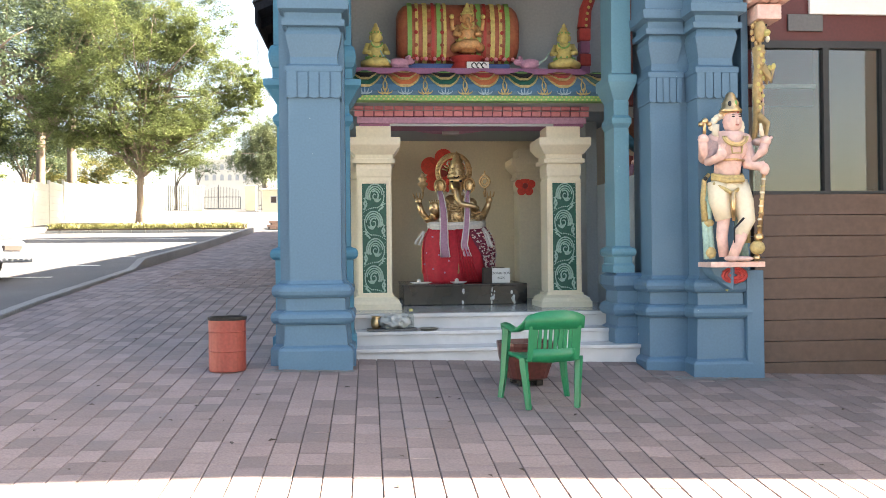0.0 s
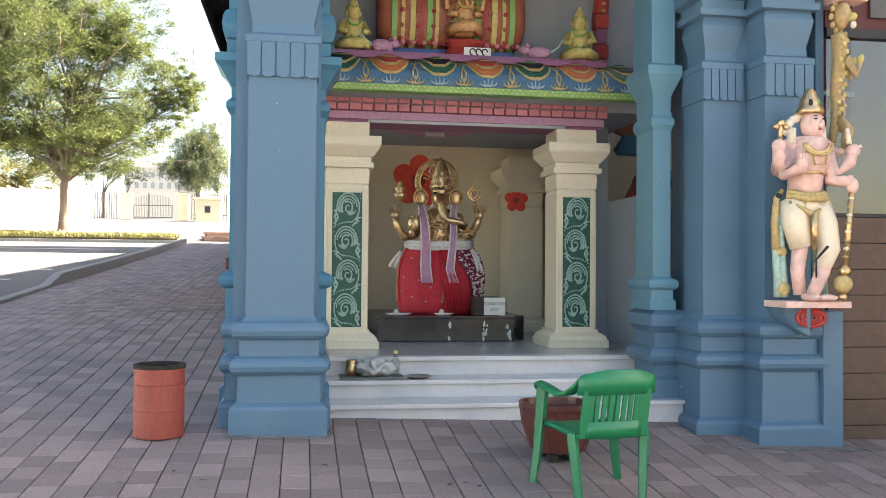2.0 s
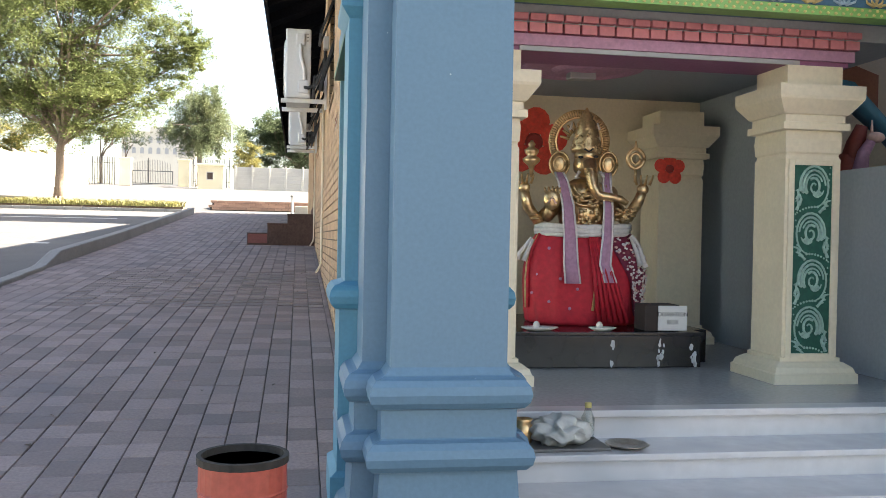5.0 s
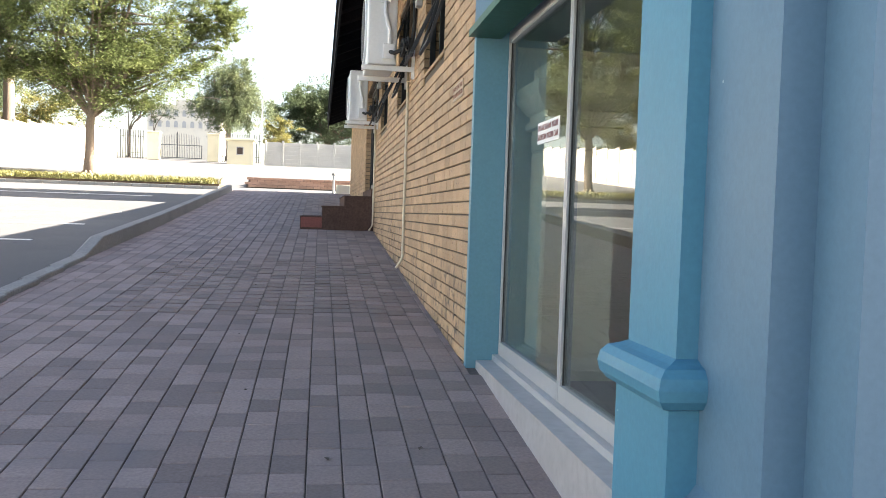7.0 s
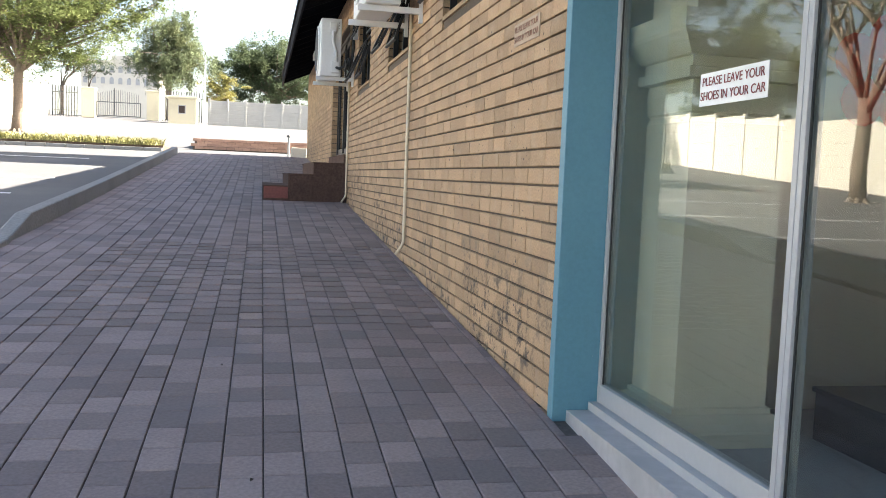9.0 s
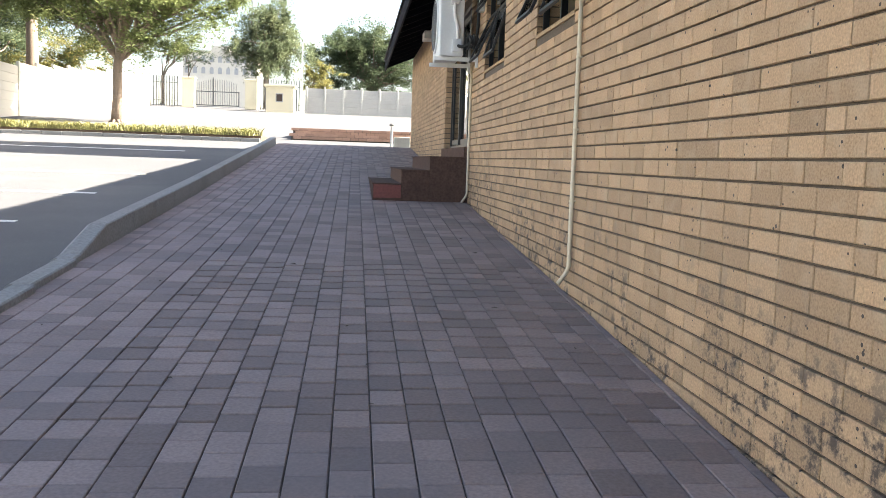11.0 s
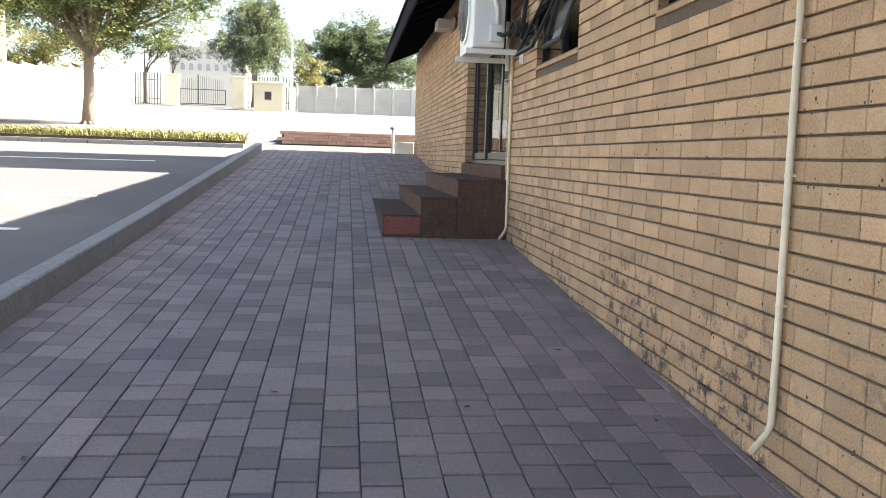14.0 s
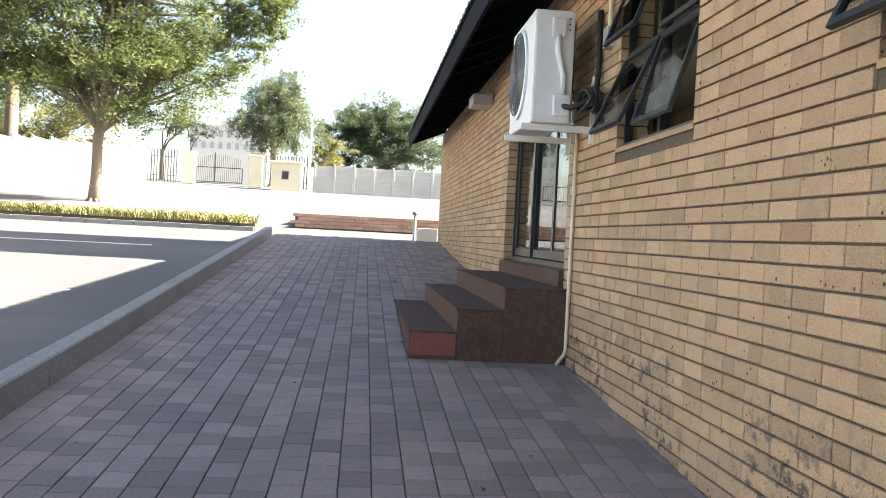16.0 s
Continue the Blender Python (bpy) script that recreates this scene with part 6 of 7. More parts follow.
def planter(x, y, turn):
    z = ground_z(x, y)
    p = thing("planter", "brown glazed square pot with dark rim standing on feet", "pot", (x, y, z - .003), turn=turn)
    def ring(r, zz, k=24):
        out = []
        for j in range(k):
            a = 2 * math.pi * j / k
            ca, sa = math.cos(a), math.sin(a)
            q = r / (abs(ca) ** 3.2 + abs(sa) ** 3.2) ** (1 / 3.2)
            out.append((q * ca, q * sa, zz))
        return out
    body = part("bowl", loft(bmesh.new(), [ring(.12, .045), ring(.145, .06), ring(.19, .20), ring(.20, .28), ring(.205, .30), ring(.205, .325), ring(.185, .325), ring(.18, .28), ring(.02, .22)]), mat("brown_glaze", (0.10, 0.03, 0.024), 0.3, vary=.2), p, smooth=False)
    part("soil", loft(bmesh.new(), [ring(.178, .255), ring(.175, .27), ring(.02, .275)]), M["soot"], body)
    for a in range(4):
        part("foot", boxes((.10 * math.cos(a * 1.571 + .78) - .025, .10 * math.cos(a * 1.571 + .78) + .025, .10 * math.sin(a * 1.571 + .78) - .025, .10 * math.sin(a * 1.571 + .78) + .025, 0, .05), bevel=.006), M["soot"], p)


planter(1.80, -4.42, 12)

# offerings left on the marble step
tr = thing("offering_board", "dark tray with a crumpled grey cloth bag on the marble step", "tray", (0.83, -3.17, -0.129))
part("board", boxes((-.22, .22, -.10, .12, 0, .014), bevel=.004), M["steel"], tr)
bag = bmesh.new()
bmesh.ops.create_icosphere(bag, subdivisions=4, radius=1, matrix=Matrix.Diagonal((.125, .085, .062, 1)))
for v in bag.verts:
    n1 = (.25 - abs(noise.noise(v.co * 17))) * .085 + (.25 - abs(noise.noise(v.co * 41))) * .030
    v.co += v.co.normalized() * n1
    v.co.z = max(v.co.z + .055, .0)
cl = tagged(link("cloth_bag", bag, mat("grey_cloth", (0.40, 0.41, 0.39), 0.4, vary=.2, grain=18, bump=.5, bump_dist=.01), smooth=True), "crumpled grey cloth bag lying on the tray", "bag")
cl.matrix_basis = pose(0.85, -3.17, -0.114)
for x, y, z, name, label in ((0.69, -3.14, -0.114, "brass_pot", "small brass water pot on the tray"),):
    t = thing(name, label, "pot", (x, y, z))
    bm = bmesh.new()
    turned(bm, 0, 0, [(.035, 0), (.045, .03), (.045, .07), (.032, .09), (.042, .105), (.038, .107), (.028, .09)], 18)
    part("vessel", bm, M["gold"], t, smooth=True)
bt = thing("water_bottle", "clear plastic water bottle with yellow cap beside the bag", "bottle", (1.00, -3.10, -0.115))
bm = bmesh.new()
turned(bm, 0, 0, [(.025, 0), (.03, .01), (.03, .10), (.014, .135), (.013, .15)], 16)
part("bottle", bm, GLASS, bt, smooth=True)
bm = bmesh.new()
turned(bm, 0, 0, [(.0155, .145), (.0155, .165), (.012, .168)], 14)
part("cap", bm, M["yellow"], bt)
pl = thing("metal_plate", "shallow steel plate lying on the marble step", "plate", (1.15, -3.20, -0.129))
bm = bmesh.new()
turned(bm, 0, 0, [(.06, 0), (.095, .014), (.098, .016), (.094, .018), (.058, .005)], 24)
part("plate", bm, mat("tarnished_steel", (0.30, 0.27, 0.22), 0.3, metal=.8, vary=.3), pl, smooth=True)

# sticker on the side glass
sk = thing("glass_notice", "white notice with dark red lettering on the glass", "sign", (GX - 0.006, -1.01, 1.345))
part("sheet", boxes((-.001, .0015, -.21, .21, -.055, .055)), M["paperwhite"], sk)
for k, s in enumerate(("PLEASE LEAVE YOUR", "SHOES IN YOUR CAR")):
    text_on(s, 0.042, M["inkred"], pose(-0.003, 0, 0.024 - 0.048 * k, 90, 0, -90), sk)

# ---------------------------------------------------------------- yard, walls, gate
def parking_line(x0, x1, y, w=0.10):
    bm = bmesh.new()
    n = 6
    rows = []
    for k in range(n + 1):
        x = x0 + (x1 - x0) * k / n
        rows.append([(x, y - w / 2, ground_z(x, y - w / 2) - .064), (x, y + w / 2, ground_z(x, y + w / 2) - .064), (x, y + w / 2, ground_z(x, y) - .075), (x, y - w / 2, ground_z(x, y) - .075)])
    loft(bm, rows)
    tagged(link("road_marking", bm, M["linepaint"]), "worn white painted parking line", "road marking", "parking lines", kind="structure")


for y in (-6.3, -3.6, -0.85, 1.9, 4.6, 7.3, 10.0, 12.75):
    parking_line(-9.6, -4.75, y)
parking_line(-13.4, -5.2, 18.4)

# planted bed with strappy plants along the yard's end
bed = thing("flower_bed", "raised bed edged with brick holding strappy yellow-green plants", "bed", kind="structure")
BX0, BX1, BY0, BY1 = -11.2, -4.0, 22.7, 25.0
for a in range(14):
    x = BX0 + (BX1 - BX0) * a / 14
    part("edging", boxes((x + .005, x + .505, BY0 - .08, BY0 + .08, ground_z(x, BY0) - .2, ground_z(x, BY0) + .03), bevel=.01), M["kerb"], bed)
part("soil", boxes((BX0, BX1, BY0 + .08, BY1, 1.2, ground_z(-6, BY0) + .10)), mat("soil", (0.09, 0.06, 0.04), .95, vary=.3), bed)
rg = random.Random(11)
verts, faces = [], []
for j in range(4200):
    x, y = BX0 + (BX1 - BX0 - .1) * rg.random(), BY0 + .05 + (BY1 - BY0 - .9) * rg.random() ** 1.5
    z = ground_z(x, BY0) + .09
    a, ln, lean = rg.random() * 6.28, .16 + .22 * rg.random(), .10 + .24 * rg.random()
    dx, dy = math.cos(a), math.sin(a)
    w = .010
    i = len(verts)
    for t, ww in ((0, 1), (.55, 1), (1, .25)):
        px, py, pz = x + dx * lean * t * t, y + dy * lean * t * t, z + ln * (t - .35 * t * t)
        verts += [(px - dy * w * ww, py + dx * w * ww, pz), (px + dy * w * ww, py - dx * w * ww, pz)]
    faces += [(i, i + 1, i + 3, i + 2), (i + 2, i + 3, i + 5, i + 4)]
me = bpy.data.meshes.new("bed_plants")
me.from_pydata(verts, [], faces)
me.materials.append(mat("strappy_leaf", (0.25, 0.24, 0.09), .6, vary=.3, grain=4, random_vary=.4, island=True))
tagged(new("bed_plants", me), "strappy yellow-green plants crowding the bed", "plants", kind="stuff")

# low red brick planter wall and bollard at the end of the paving
lw = thing("low_brick_wall", "low two-tier red brick planter wall in the sun", "wall", kind="structure")
rg = random.Random(4)
for tier, (y0, zt) in enumerate(((24.3, .12), (25.1, .30))):
    for row in range(2 if tier == 0 else 3):
        for k in range(16):
            x = -3.35 + k * .235 + (.1175 if row % 2 else 0)
            z = ground_z(-1, 24.5) + zt - .085 * (row + 1)
            part("brick", boxes((x, x + .225, y0, y0 + .105, z, z + .077)), mat("red_brick", (0.38, 0.24, 0.18), .85, vary=.2, random_vary=.2) if "red_brick" not in bpy.data.materials else bpy.data.materials["red_brick"], lw)
part("backing", boxes((-3.3, .5, 24.36, 25.1, 1.3, ground_z(-1, 24.5) + .07), (-3.3, .5, 25.16, 26.6, 1.3, ground_z(-1, 24.5) + .25)), M["joint"], lw)
bo = thing("bollard", "slim white steel bollard at the end of the paving", "bollard", (-0.50, 21.9, ground_z(-.5, 21.9) - .07))
bm = bmesh.new()
turned(bm, 0, 0, [(.035, 0), (.035, .58), (.02, .60)], 12)
part("post", bm, M["frame"], bo)
bm = bmesh.new()
turned(bm, 0, 0, [(.06, .60), (.07, .62), (.05, .66)], 12)
part("cap", bm, M["steel"], bo)
tagged(link("wall_stub", boxes((-0.42, 0.0, 21.9, 22.4, 1.2, 1.72), bevel=.01), M["wallwhite"]), "low white plastered stub wall at the corner", "wall", kind="structure")


def precast_wall(name, p0, p1, height, material, label, bay=2.0, slabs=6):
    w = thing(name, label, "wall", kind="structure")
    d = Vector((p1[0] - p0[0], p1[1] - p0[1], 0))
    n = max(1, round(d.length / bay))
    ang = math.degrees(math.atan2(d.y, d.x))
    L = d.length / n
    sm = None
    pm = None
    for k in range(n + 1):
        x, y = p0[0] + d.x * k / n, p0[1] + d.y * k / n
        z = ground_z(x, y) - .15
        if pm is None:
            ob = part("post", boxes((-.06, .06, -.06, .06, 0, height + .23), bevel=.012), material, w)
            pm = ob.data
        else:
            ob = new("post", pm)
            ob.parent = w
        ob.matrix_basis = pose(x, y, z, 0, 0, ang)
        if k < n:
            if sm is None:
                bm = bmesh.new()
                for s in range(slabs):
                    h = (height + .12) / slabs
                    box(bm, .065, L - .065, -.02, .02, s * h + .006, (s + 1) * h - .006, bevel=.008)
                    box(bm, .065, L - .065, -.012, .012, s * h - .004, s * h + .004)
                ob = part("panel", bm, material, w)
                sm = ob.data
            else:
                ob = new("panel", sm)
                ob.parent = w
            ob.matrix_basis = pose(x, y, (z + ground_z(x + d.x / n, y + d.y / n) - .15) / 2, 0, 0, ang)
    return w


precast_wall("wall_boundary_west", (-14.2, -24), (-14.2, 55.5), 1.90, M["wallwhite"], "sunlit white precast concrete boundary wall")
precast_wall("wall_boundary_north", (-4.4, 52), (14, 52), 1.45, M["wallgrey"], "weathered grey precast concrete boundary wall", 1.1)
precast_wall("wall_boundary_south", (-14.2, -24), (30, -24), 2.3, M["wallwhite"], "white precast boundary wall across the street side")

GY = 55.5
def gz_(x):
    return ground_z(x, GY) - .07
gt = thing("entrance_gate", "grey steel bar gate between pale yellow pillars", "gate", (0, GY, gz_(-10)))
fr = part("gate_frame", boxes((-11.45, -8.75, -.03, .03, .15, .21), (-11.45, -8.75, -.03, .03, 1.0, 1.05), (-11.45, -11.39, -.03, .03, .21, 1.0), (-8.81, -8.75, -.03, .03, .21, 1.0), (-10.4, -10.34, -.03, .03, .21, 1.9)), M["steel"], gt)
for k in range(23):
    bm = bmesh.new()
    x = -11.3 + k * .108
    tube(bm, [(x, 0, .18), (x, 0, 1.55 + .25 * math.sin(math.pi * k / 22))], .012, 6)
    part("bar", bm, M["steel"], gt)
for x in (-11.85, -8.0):
    p = thing("gate_pillar", "pale yellow plastered gate pillar", "pillar", (x, GY, gz_(x)), "gate pillars")
    part("shaft", boxes((-.38, .38, -.3, .3, 0, 1.75), bevel=.02), M["yellowwall"], p)
    part("cap", boxes((-.43, .43, -.36, .36, 1.75, 1.86), bevel=.02), M["yellowwall"], p)
for x0, x1 in ((-14.1, -12.6), (-7.5, -4.8)):
    f = thing("palisade_fence", "grey steel palisade fence beside the gate", "fence", (0, GY + .4, gz_(x0)), "palisade fences")
    part("rail", boxes((x0, x1, -.02, .02, .4, .45)), M["steel"], f)
    part("rail", boxes((x0, x1, -.02, .02, 1.5, 1.55)), M["steel"], f)
    k = 0
    while x0 + k * .16 < x1:
        part("pale", boxes((x0 + k * .16, x0 + k * .16 + .06, -.035, -.021, .05, 1.95)), M["steel"], f)
        k += 1
gh_ = thing("guard_house", "small pale yellow guard house with a dark window", "hut", (-5.95, 52.5, ground_z(-5.95, 52.5) - .18))
part("wall", boxes((-.80, .80, -.6, .9, 0, 1.55)), M["yellowwall"], gh_)
part("roof", boxes((-.92, .92, -.75, 1.0, 1.55, 1.70), bevel=.03), M["yellowwall"], gh_)
wn_ = part("window", boxes((-.24, .20, -.625, -.60, .66, 1.18)), M["frame"], gh_)
part("pane", boxes((-.19, .15, -.635, -.626, .71, 1.13)), M["interior"], wn_)
gp = thing("lamp_pole", "slim grey lamp pole beside the guard house", "pole", (-4.75, 53.4, ground_z(-4.75, 53.4) - .1))
bm = bmesh.new()
tube(bm, [(0, 0, 0), (0, 0, 4.2)], .05, 8, .03)
part("pole", bm, M["frame"], gp)
mast = thing("radio_mast", "thin far-off lattice radio mast", "mast", (-26, 210, 8))
bm = bmesh.new()
for s in ((-.6, -.6), (.6, -.6), (0, .7)):
    tube(bm, [(s[0], s[1], 0), (s[0] * .2, s[1] * .2, 46)], .10, 5, .04)
for k in range(22):
    z, f = k * 2.1, 1 - .8 * k / 22
    tube(bm, [(-.6 * f, -.6 * f, z), (.6 * f, -.6 * f, z + 1), (0, .7 * f, z + 1.6), (-.6 * f, -.6 * f, z + 2.1)], .05, 4)
part("lattice", bm, M["steel"], mast)

# white building beyond the gate
# distance haze is put into this colour: the far windows are pale grey
M["farwindow"] = mat("hazy_far_window", (0.36, 0.37, 0.38), .6)
vb = thing("villa", "large cream three-storey building with arched windows far off", "building", (-24.0, 150, 13.6))
vb.matrix_basis = vb.matrix_basis @ Matrix.Scale(.64, 4)
part("wall", boxes((-9.5, 9.5, 0, 14, -12, 6.3)), M["wallwhite"], vb)
part("parapet", boxes((-9.8, 9.8, -.3, 14.3, 6.3, 6.9), (-2.2, 2.2, -.4, 4, 6.9, 8.2)), M["wallwhite"], vb)
for r in range(2):
    for k in range(9):
        x = -8.4 + k * 2.1
        bm = bmesh.new()
        pts = [(x - .5, 1.0 + 2.9 * r), (x + .5, 1.0 + 2.9 * r), (x + .5, 2.2 + 2.9 * r)] + [(x + .5 * math.cos(a), 2.2 + 2.9 * r + .5 * math.sin(a)) for a in [math.pi * j / 6 for j in range(1, 6)]] + [(x - .5, 2.2 + 2.9 * r)]
        loft(bm, [[(a, y, z) for a, z in pts] for y in (-.12, -.02)])
        part("window", bm, M["farwindow"], vb)


# ---------------------------------------------------------------- trees
def tree(x, y, trunk_h, crown, leaves, leaf, size, label, trunk_r=.17, seed=1, lean=(0, 0), limbs=9, droop=0.0, base=None):
    """A tapered trunk with forking limbs and a crown of many small leaves in uneven clumps.
    crown: rows (dx, dy, z, radius) of the masses above the foot."""
    rg = random.Random(seed)
    z0 = (ground_z(x, y) if base is None else base) - .12
    t = thing("tree", label, "tree", (x, y, z0), "yard trees")
    bm = bmesh.new()
    top = Vector((lean[0], lean[1], trunk_h))
    tube(bm, [(0, 0, 0), (lean[0] * .2 + .03, lean[1] * .2, trunk_h * .35), (lean[0] * .6 - .03, lean[1] * .6, trunk_h * .7), top], trunk_r, 10, trunk_r * .75)
    for k in range(7):
        a = 2 * math.pi * k / 7
        tube(bm, [(0, 0, .25), (trunk_r * 1.1 * math.cos(a), trunk_r * 1.1 * math.sin(a), .05), (trunk_r * 2.0 * math.cos(a), trunk_r * 2.0 * math.sin(a), -.08)], trunk_r * .45, 6, trunk_r * .15)
    centres = []
    for dx, dy, cz, r in crown:
        for k in range(max(5, int(r * limbs))):
            v = Vector((rg.gauss(0, 1), rg.gauss(0, 1), rg.gauss(0, 1))).normalized() * r * rg.uniform(.35, 1.0)
            c = Vector((dx, dy, cz)) + Vector((v.x, v.y, v.z * .8))
            if c.z < trunk_h * .9:
                c.z = trunk_h * .9 + rg.random() * .5
            centres.append((c, r))
    for k, (c, r) in enumerate(centres):
        if k % 4 == 0:
            start = top * rg.uniform(.8, 1.0) if k % 8 else Vector((centres[k // 2][0] + top) * .5)
            mid = (start + c) * .5 + Vector((rg.uniform(-.25, .25), rg.uniform(-.25, .25), rg.uniform(-.1, .3))) * r * .4
            bend = (mid + c) * .5 + Vector((rg.uniform(-.3, .3), rg.uniform(-.3, .3), rg.uniform(-.25, .25))) * r * .3
            tube(bm, [start, (start + mid) * .5 + Vector((0, 0, .12 * r)), mid, bend, c], trunk_r * rg.uniform(.22, .5), 6, .012)
    part("trunk", bm, M["bark"], t, smooth=True)
    verts, faces = [], []
    per = leaves // len(centres)
    for c, r in centres:
        cr = r * rg.uniform(.22, .42)
        tufts = [c + Vector((rg.gauss(0, .62), rg.gauss(0, .62), rg.gauss(0, .42))) * cr for k in range(8)]
        for k in range(int(per * rg.uniform(.5, 1.4))):
            p = tufts[k % 8] + Vector((rg.gauss(0, .24), rg.gauss(0, .24), rg.gauss(0, .15))) * cr
            if droop:
                p.z -= droop * rg.random() ** 2 * r
            a, b2 = rg.random() * 6.28, rg.uniform(-.9, .9)
            u = Vector((math.cos(a), math.sin(a), b2 - droop)).normalized() * size * rg.uniform(.6, 1.3)
            w = u.cross(Vector((rg.uniform(-1, 1), rg.uniform(-1, 1), 1))).normalized() * size * .34
            i = len(verts)
            verts += [p - u * .5, p + w * .5 + Vector((0, 0, size * .06)), p + u * .5, p - w * .5]
            faces.append((i, i + 1, i + 2, i + 3))
    me = bpy.data.meshes.new("crown")
    me.from_pydata([tuple(v) for v in verts], [], faces)
    me.materials.append(M[leaf])
    ob = new("crown", me)
    ob.parent = t
    return t


yard_crown = [(0, 0, 4.6, 3.0), (-1.8, .8, 3.9, 1.9), (1.9, -.6, 3.9, 1.9), (-2.0, .3, 6.4, 3.1), (2.1, 0, 5.6, 2.7), (.2, -.2, 8.1, 2.9), (3.9, .2, 5.0, 1.7), (-3.5, 0, 5.2, 2.2), (1.1, 0, 9.1, 2.1), (-1.5, 0, 8.9, 2.1), (4.1, 0, 6.9, 1.7), (2.8, 0, 8.4, 1.8), (5.0, 0, 6.0, 1.0)]
tree(-10.0, 31.3, 2.7, yard_crown, 165000, "leaf", .135, "leafy green tree with a forking trunk behind the bed", .19, 2, (.12, 0), 10)
tree(-16.9, 38, 5.2, [(0, 0, 8.8, 3.4), (3.4, -1, 10.2, 3.2), (-3, 0, 8.9, 3.4), (1.5, 1, 12.0, 3.6), (5.6, -1, 12.0, 2.8), (-3, 0, 12, 3.4), (6.0, 0, 9.4, 1.8), (8.6, 0, 13.4, 2.6)], 90000, "leafdark", .17, "tall dark tree spreading over the boundary wall", .26, 3, (.2, 0), 9)
tree(-15.5, 38.8, 5.6, [(0, 0, 9.2, 2.4), (-2, 0, 10.4, 2.8)], 20000, "leafdark", .17, "tall dark tree standing behind the white wall", .28, 4, (.1, 0), 8)
tree(-7.5, 60, 3.0, [(0, 0, 5.6, 2.0), (-1.3, 0, 4.2, 1.7), (1.3, 0, 4.4, 1.8), (0, 0, 3.2, 1.7), (.4, 0, 6.6, 1.3)], 46000, "leafblue", .17, "drooping grey-green tree beyond the gate", .22, 5, (0, 0), 10, .5)
tree(-0.4, 66, 1.8, [(0, 0, 4.0, 3.2), (-2.8, 0, 3.6, 2.6), (3.0, 0, 3.6, 2.8), (0.8, 0, 5.4, 2.6), (-1.8, 0, 4.8, 2.0)], 80000, "leafdark", .20, "broad dark green tree behind the grey wall", .3, 6, (0, 0), 10)
tree(-4.2, 60, .8, [(0, 0, 1.9, 1.3), (.8, 0, 2.5, 1.1)], 9000, "leafyellow", .14, "yellowing shrub-like tree by the fence", .1, 7)
tree(-14.4, 60, 2.0, [(0, 0, 4.4, 2.0), (1.2, 0, 3.6, 1.5), (-1.1, 0, 4.0, 1.5)], 8000, "leaf", .16, "small half-bare tree beyond the fence", .14, 8)
tree(-12.9, 61, 2.0, [(0, 0, 3.6, 1.2), (.8, 0, 3.2, 1.0)], 1500, "leafdark", .14, "bare twiggy tree near the gate", .10, 9)
tree(-17.0, 46, 1.0, [(0, 0, 3.0, 1.9), (2, 0, 2.7, 1.6), (-2, 0, 2.9, 1.7)], 22000, "leafyellow", .16, "yellow-green tree behind the white wall", .14, 10)
tree(-21.0, 34, 1.0, [(0, 0, 3.2, 2.1), (1.5, 1, 2.8, 1.7)], 14000, "leaf", .17, "bright green shrub behind the white wall", .14, 12)
tree(-18.2, 30.5, 1.6, [(0, 0, 3.4, 2.2), (1.0, 1.8, 4.4, 2.0), (0, -1.6, 3.8, 1.9), (.4, .4, 5.4, 1.7)], 26000, "leaf", .18, "green tree standing behind the boundary wall", .2, 15)
tree(-18.6, 41, 1.6, [(0, 0, 4.0, 2.4), (.8, 2.2, 4.4, 2.0), (0, -2.2, 4.6, 2.0)], 20000, "leafdark", .19, "dark green tree standing behind the boundary wall", .2, 16)
tree(-11.6, 14.2, 2.4, [(0, 0, 5.4, 2.0), (.8, 1.8, 5.6, 1.9), (.2, -1.6, 5.4, 1.9), (1.4, .6, 6.6, 1.8)], 6000, "leafdark", .16, "dark spreading tree inside the boundary wall", .2, 14)


# dry leaves blown over the paving
rg = random.Random(31)
verts, faces = [], []
for j in range(150):
    x, y = rg.uniform(-3.3, -.1), rg.uniform(-9, 20)
    if j % 3 == 0:
        x, y = rg.uniform(-3, 4), rg.uniform(-8, -4.4)
    z, a, s = ground_z(x, y) + .004, rg.random() * 6.28, rg.uniform(.012, .030)
    i = len(verts)
    for u, v, h in ((-1, 0, .002), (-.2, .45, .012), (1, 0, .006), (-.2, -.45, .010)):
        verts.append((x + s * (u * math.cos(a) - v * math.sin(a)), y + s * (u * math.sin(a) + v * math.cos(a)), z + h * rg.uniform(.3, 1)))
    faces.append((i, i + 1, i + 2, i + 3))
me = bpy.data.meshes.new("fallen_leaves")
me.from_pydata(verts, [], faces)
me.materials.append(mat("dry_leaf", (0.07, 0.05, 0.035), .8, vary=.3))
tagged(new("fallen_leaves", me), "scattered dry brown leaves on the paving", "leaves", kind="stuff")


